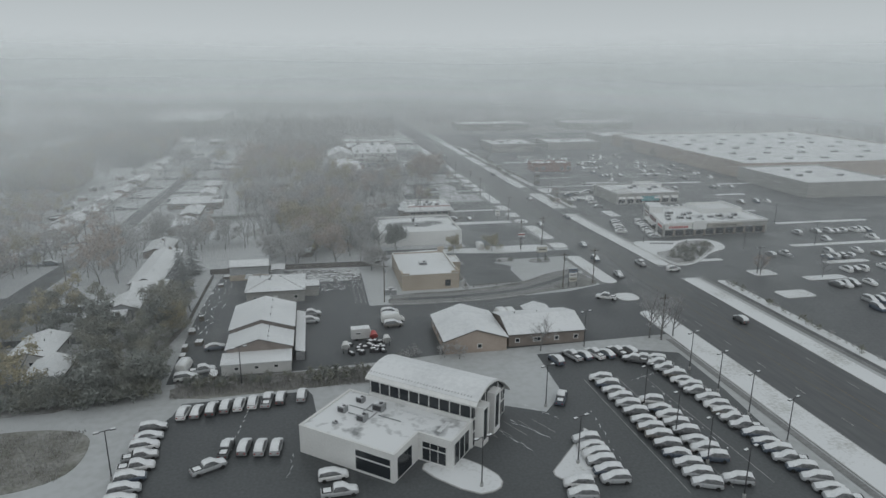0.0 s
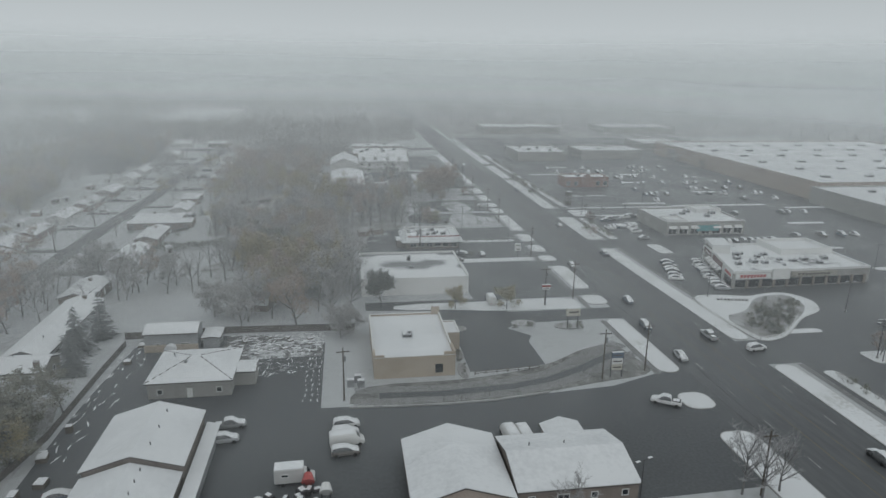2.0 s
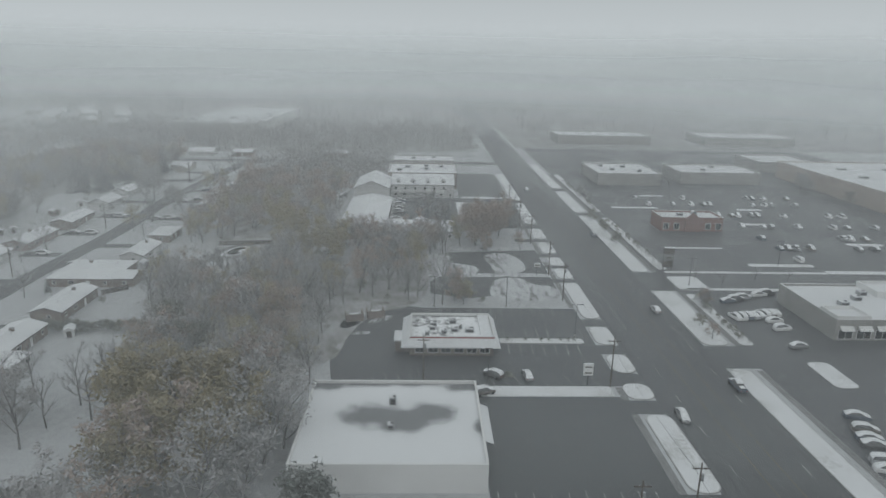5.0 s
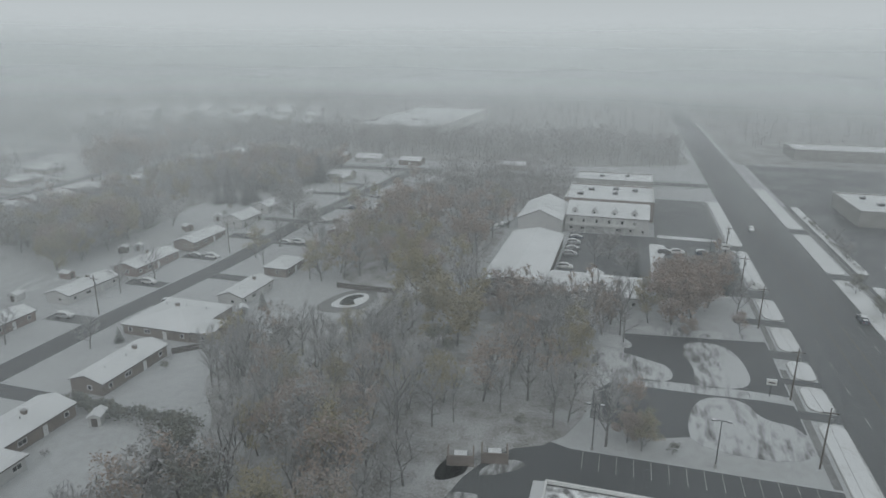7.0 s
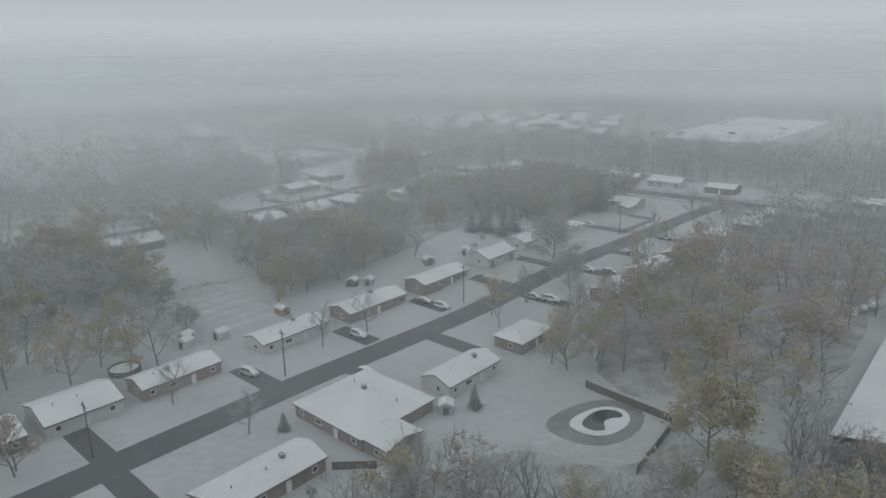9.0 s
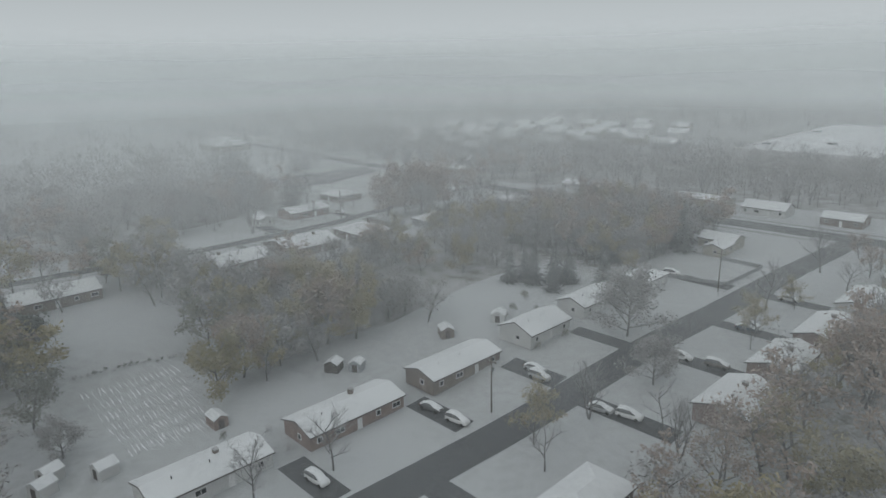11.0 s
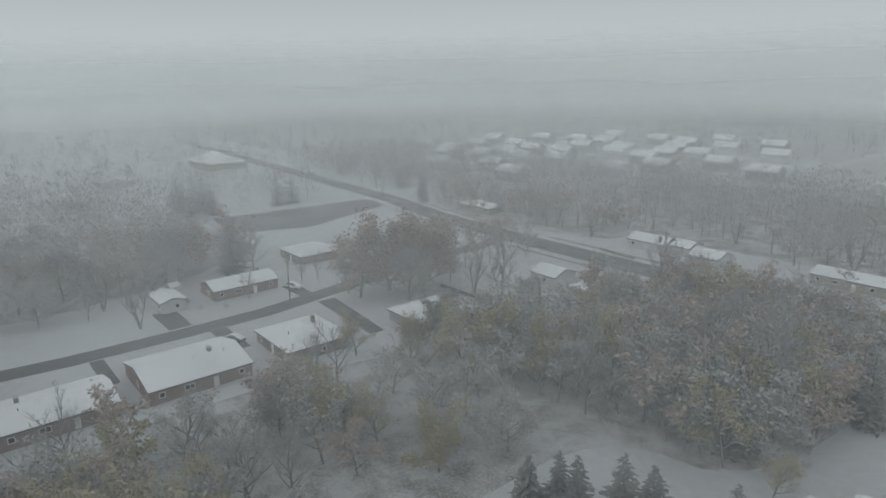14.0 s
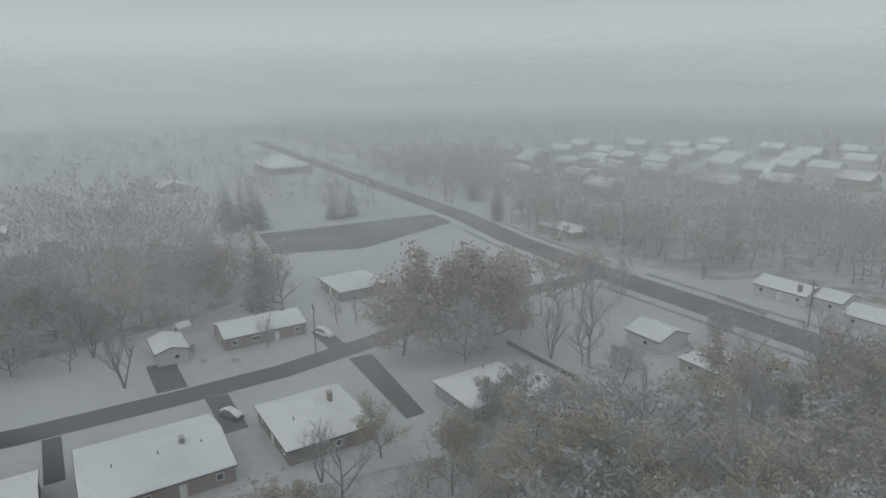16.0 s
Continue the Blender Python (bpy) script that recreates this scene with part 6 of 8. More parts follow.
def board_sign(x, y, panels, w, h0, h1, label, category="sign", posts=(-0.8, 0.8), mats=("yellow_panel",), depth=0.3, turn=0.0):
    t = thing("sign", x, y, label, category, "roadside signs", turn=turn)
    for a in posts:
        part("post", boxed(a - 0.1, a + 0.1, -0.1, 0.1, -0.2, h1), M["lamp_metal"], t)
    step = (h1 - h0) / panels
    for k in range(panels):
        pn = part("panel", soften(boxed(-w / 2, w / 2, -depth / 2, depth / 2, h0 + step * k + 0.06, h0 + step * (k + 1) - 0.04), 0.03), M[mats[k % len(mats)]], t)
        part("bar", boxed(-w * 0.36, w * 0.36, -depth / 2 - 0.03, -depth / 2, h0 + step * (k + 0.4), h0 + step * (k + 0.62)), M["fascia"], pn)
    part("snow_cap", boxed(-w / 2 - 0.05, w / 2 + 0.05, -depth / 2 - 0.05, depth / 2 + 0.05, h1 - 0.03, h1 + 0.1), M["car_snow"], t)
    return t


board_sign(72.9, 170.9, 3, 2.4, 1.6, 5.6, "tall framed sign board with three worn panels", posts=(-1.2, 1.2), mats=("yellow_panel", "trim", "blue_panel"))
board_sign(72.9, 197.8, 1, 3.4, 3.4, 5.4, "wooden sign on a low planter mound", posts=(-1.3, 1.3), mats=("yellow_panel",), depth=0.9)
board_sign(71.2, 214.6, 2, 2.2, 4.6, 6.0, "pole sign with a red and white panel", posts=(0,), mats=("trim", "red_letter"))
board_sign(76.2, 263.0, 2, 2.0, 2.2, 4.8, "restaurant pole sign with a round red emblem and a message board", posts=(0,), mats=("trim", "trim"))
board_sign(120.6, 340.6, 3, 3.0, 1.2, 7.6, "stone-framed tower sign of the shopping centre", posts=(-1.3, 1.3), mats=("fascia", "concrete", "fascia"), depth=1.2)
board_sign(77.6, 335.0, 1, 1.8, 2.4, 3.6, "small white sign on a post", posts=(0,), mats=("trim",))
board_sign(80.4, 430.0, 1, 2.6, 3.0, 5.0, "small motel sign on a post", posts=(0,), mats=("trim",))

# painted bays of the restaurant and dealer lots
def bays(x0, y0, n, dx, ln, lean, label):
    verts, faces = [], []
    for k in range(n):
        x, b = x0 + dx * k, len(verts)
        for px, py in ((x, y0), (x + 0.12, y0), (x + 0.12 + lean, y0 + ln), (x + lean, y0 + ln)):
            verts.append((px, py, lie(px, py) + 0.05))
        faces.append((b, b + 1, b + 2, b + 3))
    return tagged(new("bay_lines", raw_mesh("bay_lines", verts, faces, M["white_line"])), label, "road marking", kind="structure")


bays(44, 300.8, 14, 2.7, 5.0, 0.0, "worn white parking bay lines by the restaurant")
bays(62, 277.4, 7, 2.7, 5.6, 0.3, "worn white parking bay lines by the restaurant")
bays(62, 287.0, 8, 2.7, 5.0, 0.0, "worn white parking bay lines by the restaurant")
bays(33, 262.8, 18, 2.7, 5.0, -1.6, "worn white slanted parking bay lines by the restaurant")
bays(54, 223, 10, 2.7, 5.0, 0.0, "worn white parking bay lines by the white shop")
bays(-24, 118, 8, 2.5, 0.1, 0.0, "short white bay ends of the dealer lot")
bays(29, 96, 5, 2.6, 5.0, -2.6, "worn white slanted bay lines by the showroom")
bays(53.4, 76, 2, 7.2, 38.0, -1.0, "long worn white row lines of the dealer lot")
bays(67.6, 76, 2, 9.6, 38.0, -2.4, "long worn white row lines of the dealer lot")

# yard clutter behind the showroom
rv = thing("camper_van", 9.6, 143.2, "white boxy camper van with snow on its roof", "camper", "vehicles in the yard", turn=2)
part("body", soften(boxed(-2.8, 1.6, -1.1, 1.1, 0.5, 2.9), 0.12), M["siding_white"], rv)
part("cab", soften(prism(bmesh.new(), [(1.5, 0.45), (1.5, 2.1), (2.0, 2.0), (2.5, 1.3), (3.2, 1.15), (3.25, 0.45)], -0.95, 0.95), 0.08), M["siding_white"], rv)
part("windscreen", prism(bmesh.new(), [(2.02, 1.96), (2.5, 1.32), (2.53, 1.34), (2.06, 2.0)], -0.8, 0.8), M["glass"], rv)
part("snow_cover", soften(boxed(-2.75, 1.55, -1.05, 1.05, 2.9, 3.02), 0.05), M["car_snow"], rv)
window(rv, -1.2, -1.1, 1.9, 1.2, 0.6, "y-")
for a in (-1.6, 2.3):
    for b in (-0.95, 0.95):
        part("wheel", tubed((a, b - 0.12, 0.38), (a, b + 0.12, 0.38), 0.38, 0.38, 10), M["tyre"], rv)
for x, y, mat, lab in ((11.9, 141.0, "red_letter", "round red mixer drum on a frame"), (14.6, 138.2, "trim", "round white tank on a frame"), (5.2, 136.0, "trim", "round white tank on a frame")):
    k = thing("mixer_drum", x, y, lab, "machine", "machines in the yard")
    part("drum", tubed((0, -0.3, 1.5), (0, 0.9, 2.2), 1.0, 0.6, 12), M[mat], k)
    for a in (-0.6, 0.6):
        part("leg", boxed(a - 0.06, a + 0.06, -0.4, 0.5, -0.1, 1.3), M["dark_metal"], k)
jr = random.Random(3)
for k in range(22):
    x, y = jr.uniform(6.2, 14.5), jr.uniform(134.5, 140.6)
    c = thing("equipment", x, y, "small snow-capped piece of yard equipment", "machine", "machines in the yard", turn=jr.uniform(0, 180))
    a, b, h = jr.uniform(0.4, 0.9), jr.uniform(0.3, 0.7), jr.uniform(0.4, 1.0)
    part("body", soften(boxed(-a, a, -b, b, -0.05, h), 0.08), M["dark_metal"], c)
    part("snow_cap", soften(boxed(-a * 0.7, a * 0.55, -b * 0.6, b * 0.75, h, h + 0.12), 0.05), M["car_snow"], c)
for k in range(12):
    x, y = (jr.uniform(-31, -27), jr.uniform(136, 200)) if k > 3 else (jr.uniform(-22.6, -21.6), jr.uniform(128, 133))
    c = thing("pallet_stack", x, y, "snow-covered stack of yard material", "stack", "stacks in the yard", turn=jr.uniform(-15, 15))
    a, b, h = jr.uniform(0.5, 1.0), jr.uniform(0.5, 1.0), jr.uniform(0.5, 1.3)
    part("load", soften(boxed(-a, a, -b, b, -0.05, h), 0.06), M["wood_pole"], c)
    part("snow_cap", soften(boxed(-a * 0.95, a * 0.95, -b * 0.95, b * 0.95, h, h + 0.12), 0.05), M["car_snow"], c)

for r in range(4):
    for k in range(8):
        if jr.random() < 0.55:
            continue
        x, y = -7.5 + 2.4 * k + jr.uniform(-0.6, 0.6), 193.5 + 2.3 * r + jr.uniform(-0.6, 0.6)
        c = thing("stock_pallet", x, y, "low pallet of yard stock under patchy snow", "pallet", "pallets of yard stock", turn=jr.uniform(-30, 30))
        a, b, h = jr.uniform(0.4, 0.8), jr.uniform(0.3, 0.6), jr.uniform(0.15, 0.4)
        part("load", soften(boxed(-a, a, -b, b, -0.05, h), 0.05), M["wood_pole"] if k % 2 else M["hvac"], c)
        part("snow_cap", soften(boxed(-a * 0.8, a * 0.9, -b * 0.7, b * 0.9, h, h + 0.08), 0.04), M["car_snow"], c)


# frayed ridges of slush left on the yards by wheels and shovels
def slush_ridges(name, places, label):
    verts, faces = [], []
    for x, y, ln, w, turn in places:
        n, b = max(3, int(ln / 0.5)), len(verts)
        ca, sa, bend = math.cos(radians(turn)), math.sin(radians(turn)), jr.uniform(-0.15, 0.15)
        for k in range(n + 1):
            f = k / n
            half = w * (0.25 + 0.75 * math.sin(math.pi * min(0.98, max(0.02, f)))) * jr.uniform(0.4, 1.2) / 2
            u, v = ln * (f - 0.5), bend * (4 * f * (1 - f)) + jr.uniform(-0.05, 0.05)
            for side, up in ((-half, 0.046), (0.0, 0.06 + w * 0.1), (half, 0.046)):
                px, py = x + u * ca - (v + side) * sa, y + u * sa + (v + side) * ca
                verts.append((px, py, lie(px, py) + up))
        for k in range(n):
            for j in (0, 1):
                q = b + 3 * k + j
                faces.append((q, q + 1, q + 4, q + 3))
    return tagged(new(name, raw_mesh(name, verts, faces, M["car_snow"])), label, "slush", kind="stuff")


RIDGES = []
for k in range(150):
    RIDGES.append((jr.uniform(-9, 12.4), jr.uniform(190.5, 203), jr.uniform(0.5, 2.6), jr.uniform(0.2, 0.6), jr.gauss(0, 28)))
for k in range(60):
    RIDGES.append((jr.uniform(-2, 12), jr.uniform(180, 191), jr.uniform(0.6, 2.2), jr.uniform(0.12, 0.35), jr.choice((0, 90)) + jr.gauss(0, 20)))
for x in (9.6, 11.0, 12.2):
    for k in range(16):
        RIDGES.append((x + 0.02 * k + jr.uniform(-0.25, 0.25), 168.5 + 2.1 * k, jr.uniform(0.6, 2.0), jr.uniform(0.12, 0.3), 88 + jr.gauss(0, 4)))
for x0, y0, x1, y1, n in ((-15.4, 101, -13.6, 117, 9), (-6, 92, -5.2, 99, 4), (33, 101, 38, 94, 7), (30, 98, 34, 91, 6), (46.6, 84, 49, 104, 8), (66.2, 86, 65, 112, 8), (37, 106, 43, 99, 4), (62, 112, 70, 114.6, 5)):
    for k in range(n):
        f = k / n
        RIDGES.append((x0 + (x1 - x0) * f + jr.uniform(-0.3, 0.3), y0 + (y1 - y0) * f, jr.uniform(0.5, 1.9), jr.uniform(0.08, 0.2), math.degrees(math.atan2(y1 - y0, x1 - x0)) + jr.gauss(0, 10)))
for k in range(60):
    RIDGES.append((jr.uniform(-31, -25), jr.uniform(150, 200), jr.uniform(0.6, 2.6), jr.uniform(0.15, 0.4), 85 + jr.gauss(0, 18)))
for r in range(19):
    for k in range(6):
        RIDGES.append((-145 + 5.0 * k + jr.uniform(-0.8, 0.8), 347 + 1.02 * r - 0.05 * k * r + jr.uniform(-0.1, 0.1), jr.uniform(2.4, 5.0), jr.uniform(0.15, 0.35), jr.gauss(-2, 3)))
slush_ridges("slush_ridges", RIDGES, "frayed white ridges of slush and raked snow")

# round garden pool and trampoline
for x, y, rr0, lab in ((-115.6, 318.2, 3.4, "round above-ground pool with a dark rim and snowy cover"),):
    c = thing("garden_pool", x, y, lab, "pool", "round garden pools")
    bm = bmesh.new()
    n = 28
    ring = [[bm.verts.new((q * math.cos(2 * math.pi * k / n), q * math.sin(2 * math.pi * k / n), z)) for k in range(n)] for q, z in ((rr0, -0.1), (rr0, 1.1), (rr0 - 0.35, 1.1), (rr0 - 0.4, 0.8))]
    for p, q in zip(ring, ring[1:]):
        for k in range(n):
            bm.faces.new((p[k], p[(k + 1) % n], q[(k + 1) % n], q[k]))
    part("rim", bm, M["fascia"], c)
    part("cover", tubed((0, 0, 0.74), (0, 0, 0.8), rr0 - 0.3, rr0 - 0.3, 28), M["roof_snow"], c, "snow lying on the cover")

# stones of the ditch, one stuff
rr = random.Random(11)
verts, faces = [], []
for k in range(10500):
    f = rr.random() * (len(DITCH) - 0.2) - 0.4
    j = max(0, min(len(DITCH) - 2, int(f)))
    (ax, ay), (bx, by) = DITCH[j], DITCH[j + 1]
    off = rr.uniform(1.0, 3.6 + 1.6 * sstep(3, 5, f)) * rr.choice((-1, 1))
    if off < 0:
        off = max(off, -3.6)
    d = math.hypot(bx - ax, by - ay)
    cx, cy = ax + (bx - ax) * (f - j) - (by - ay) / d * off, ay + (by - ay) * (f - j) + (bx - ax) / d * off
    if cx > 81.6 or cy < 164.8:
        continue
    r = rr.uniform(0.08, 0.19)
    z = lie(cx, cy) + 0.06
    b = len(verts)
    a0 = rr.uniform(0, 6.28)
    for j in range(4):
        a = a0 + j * math.pi / 2
        verts.append((cx + r * math.cos(a) * rr.uniform(0.7, 1.2), cy + r * math.sin(a) * rr.uniform(0.7, 1.2), z))
    verts.append((cx + rr.uniform(-0.05, 0.05), cy, z + r * rr.uniform(0.7, 1.1)))
    faces += [(b, b + 1, b + 4), (b + 1, b + 2, b + 4), (b + 2, b + 3, b + 4), (b + 3, b, b + 4)]
tagged(new("ditch_stones", raw_mesh("ditch_stones", verts, faces, M["rock"])), "heap of frosted grey stones lining the ditch", "stones", kind="stuff")

# garden pool behind the houses, with fence
patch("pool_deck", smoothed([(-33, 358), (-30, 372), (-21, 375), (-16, 368), (-17, 358), (-24, 355)]), 0.06, M["concrete"], "wet concrete deck round a kidney pool", "pool deck", skirt=0.1)
patch("pool_snow", smoothed([(-29, 361), (-27, 370), (-22, 371.6), (-18.4, 367), (-19.6, 360.4), (-24, 358.8)]), 0.09, M["island_snow"], "snow-covered pool cover", "pool cover", skirt=0.05)
patch("pool", smoothed([(-26.4, 362.0), (-26.4, 368.4), (-23.2, 370.2), (-20.4, 368.4), (-22.8, 366.4), (-23.0, 364.6), (-20.8, 362.0), (-23.4, 360.6)]), 0.1, M["water"], "dark open water of a kidney-shaped pool", "pool")


def fence(line, h, mat, label):
    t = thing("fence", *line[0], label, "fence", "garden fences")
    ox, oy, oz = t.location
    for (ax, ay), (bx, by) in zip(line, line[1:]):
        d = math.hypot(bx - ax, by - ay)
        n = max(1, round(d / 2.4))
        for k in range(n):
            p, q = (ax + (bx - ax) * k / n, ay + (by - ay) * k / n), (ax + (bx - ax) * (k + 1) / n, ay + (by - ay) * (k + 1) / n)
            z0, z1 = lie(*p) - oz, lie(*q) - oz
            ux, uy = (by - ay) / d * 0.04, -(bx - ax) / d * 0.04
            bm = bmesh.new()
            v = [bm.verts.new(c) for c in ((p[0] - ox - ux, p[1] - oy - uy, z0), (q[0] - ox - ux, q[1] - oy - uy, z1), (q[0] - ox + ux, q[1] - oy + uy, z1), (p[0] - ox + ux, p[1] - oy + uy, z0))]
            u = [bm.verts.new((c.co.x, c.co.y, c.co.z + h)) for c in v]
            for j in range(4):
                bm.faces.new((v[j], v[(j + 1) % 4], u[(j + 1) % 4], u[j]))
            bm.faces.new(u)
            part("panel", bm, M[mat], t)
            part("post", tubed((p[0] - ox, p[1] - oy, z0 - 0.1), (p[0] - ox, p[1] - oy, z0 + h + 0.1), 0.07, 0.07, 6), M[mat], t)
    return t


fence([(-33, 376), (-12, 370.5), (-10.5, 352)], 1.6, "fascia", "dark wooden garden fence round the pool yard")
fence([(-33, 204.5), (-10, 204.8), (20, 203)], 1.7, "fascia", "dark wooden fence along the yard")
fence([(-94, 482), (-79, 485), (-78, 507), (-90, 508)], 1.1, "hvac", "thin wire fence round a snowy lawn")
fence([(-206, 501.6), (-184, 501.8)], 1.0, "fascia", "low dark fence line through the snow")
def rail_fence(line, h, mat, label, bars=2, gap=2.6):
    t = thing("rail_fence", *line[0], label, "fence", "low rail fences")
    ox, oy, oz = t.location
    for (ax, ay), (bx, by) in zip(line, line[1:]):
        n = max(1, round(math.hypot(bx - ax, by - ay) / gap))
        for k in range(n):
            p, q = (ax + (bx - ax) * k / n, ay + (by - ay) * k / n), (ax + (bx - ax) * (k + 1) / n, ay + (by - ay) * (k + 1) / n)
            z0, z1 = lie(*p) - oz, lie(*q) - oz
            part("post", boxed(p[0] - ox - 0.07, p[0] - ox + 0.07, p[1] - oy - 0.07, p[1] - oy + 0.07, z0 - 0.1, z0 + h + 0.08), M[mat], t)
            for b in range(bars):
                zz = h * (b + 1) / bars - 0.08
                part("rail", tubed((p[0] - ox, p[1] - oy, z0 + zz), (q[0] - ox, q[1] - oy, z1 + zz), 0.06, 0.06, 6), M[mat], t)
    return t


rail_fence([(44.1, 175.4), (58.4, 176.6)], 0.8, "wood_pole", "low dark rail fence above the ditch")
rail_fence([(113.4, 214), (113.2, 196), (115.0, 185.2), (121.4, 186.6), (128, 192), (134.4, 198.4)], 0.9, "trim", "white guard rail round the rain basin")
for k in range(9):
    st2 = thing("boulder", 120.8 + 0.95 * k, 213.2 - 0.2 * k, "snow-capped boulder in a row on the island", "stone", "boulders on the corner island")
    part("stone", soften(boxed(-0.4, 0.4, -0.35, 0.35, 0.1, 0.75, taper=0.12), 0.12), M["rock"], st2)
for x, y in ((18.6, 173.4), (20.6, 173.0), (20.0, 175.2)):
    ub = thing("utility_box", x, y, "grey metal utility cabinet with snow on top", "utility box", "utility boxes by the ditch")
    part("cabinet", soften(boxed(-0.7, 0.7, -0.5, 0.5, -0.1, 1.5), 0.04), M["hvac"], ub)
    part("snow_cap", boxed(-0.66, 0.66, -0.46, 0.46, 1.5, 1.6), M["roof_snow"], ub)
fence([(-51.5, 325), (-46, 330)], 1.5, "fascia", "dark wooden garden fence beside a house")
fence([(-38, 128), (-32, 160), (-31.5, 200)], 1.4, "fascia", "dark wooden fence along the yard")


# ---- trees and shrubs ----
def twigs_mesh(name, segs, mat, sides=3, hairs=()):
    """Tapered limbs as prisms, and hair-thin twigs as single slivers."""
    verts, faces = [], []
    for p0, p1, r0, r1 in segs:
        d = (p1 - p0)
        if d.length < 1e-4:
            continue
        q = d.to_track_quat("Z", "Y")
        b = len(verts)
        for p, r in ((p0, r0), (p1, r1)):
            for k in range(sides):
                a = 2 * math.pi * k / sides
                verts.append(p + q @ Vector((r * math.cos(a), r * math.sin(a), 0)))
        for k in range(sides):
            faces.append((b + k, b + (k + 1) % sides, b + sides + (k + 1) % sides, b + sides + k))
    for p0, p1, w in hairs:
        s = (p1 - p0).cross(Vector((0.3, 0.5, 0.8))).normalized() * w
        b = len(verts)
        verts += [p0 - s, p0 + s, p1]
        faces.append((b, b + 1, b + 2))
    return raw_mesh(name, verts, faces, mat)


def skeleton_tree(r, height, spread, limbs, subs, twigs, fine, droop=0.0, stems=1, low=0.3):
    """Trunk and limb segments, branch segments, hair twigs, and the twig tips."""
    wood, thin, hairs, tips = [], [], [], []

    def shoot(p, d, length, r0, level):
        n = 3 if level == 0 else 2 if level == 1 else 1
        for k in range(n):
            d = (d + Vector((r.uniform(-0.14, 0.14), r.uniform(-0.14, 0.14), r.uniform(-0.03, 0.12) - droop * level * 0.1))).normalized()
            q = p + d * length / n
            (wood if level < 2 else thin).append((p, q, r0 * (1 - 0.7 * k / n), r0 * (1 - 0.7 * (k + 1) / n)))
            p = q
        return p, d

    for s in range(stems):
        lean = Vector((r.uniform(-0.1, 0.1), r.uniform(-0.1, 0.1), 1)) if stems == 1 else Vector((0.34 * math.cos(s * 2.1), 0.34 * math.sin(s * 2.1), 1))
        foot = Vector((0, 0, -0.3))
        top, d0 = shoot(foot, lean.normalized(), height * 0.62, height * 0.017, 0)
        for a in range(limbs):
            az = 2 * math.pi * (a * 0.382 + r.random() * 0.2)
            f = low + (1 - low) * (a + 0.5) / limbs
            start = foot.lerp(top, f)
            out = spread * r.uniform(0.8, 1.3) * (1.25 - 0.75 * f)
            d = Vector((math.cos(az) * out, math.sin(az) * out, 0.85)).normalized()
            p1, d1 = shoot(start, d, height * r.uniform(0.3, 0.4) * (1.1 - 0.25 * f), height * 0.0085, 1)
            for b in range(subs):
                s1 = start.lerp(p1, r.uniform(0.3, 1.0))
                e = (d1 + Vector((r.gauss(0, 0.5), r.gauss(0, 0.5), r.uniform(-0.15, 0.45)))).normalized()
                p2, d2 = shoot(s1, e, height * r.uniform(0.1, 0.2), height * 0.004, 2)
                for c in range(twigs):
                    s2 = s1.lerp(p2, r.uniform(0.25, 1.0))
                    e2 = (d2 + Vector((r.gauss(0, 0.6), r.gauss(0, 0.6), r.uniform(-0.2, 0.4) - droop))).normalized()
                    p3 = s2 + e2 * height * r.uniform(0.06, 0.12)
                    hairs.append((s2, p3, height * 0.0026))
                    tips.append(p3)
                    for g in range(fine):
                        s3 = s2.lerp(p3, r.uniform(0.2, 1.0))
                        e3 = (e2 + Vector((r.gauss(0, 0.7), r.gauss(0, 0.7), r.uniform(-0.2, 0.3) - droop))).normalized()
                        q3 = s3 + e3 * height * r.uniform(0.03, 0.075)
                        hairs.append((s3, q3, height * 0.0019))
                        tips.append(q3)
    return wood, thin, hairs, tips


def leaves_mesh(name, r, tips, n, size, spread, mat, hang=0.0):
    verts, faces = [], []
    for k in range(n):
        c = r.choice(tips) + Vector((r.gauss(0, spread), r.gauss(0, spread), r.gauss(0, spread * 0.8) - abs(r.gauss(0, hang))))
        u = Vector((r.gauss(0, 1), r.gauss(0, 1), r.gauss(0, 0.6))).normalized()
        v = u.cross(Vector((r.gauss(0, 1), r.gauss(0, 1), r.gauss(0, 1)))).normalized()
        s = size * r.uniform(0.6, 1.3)
        b = len(verts)
        verts += [c - u * s + v * s * 0.5, c - u * s - v * s * 0.5, c + u * s * 1.2]
        faces.append((b, b + 1, b + 2))
    return raw_mesh(name, verts, faces, mat)


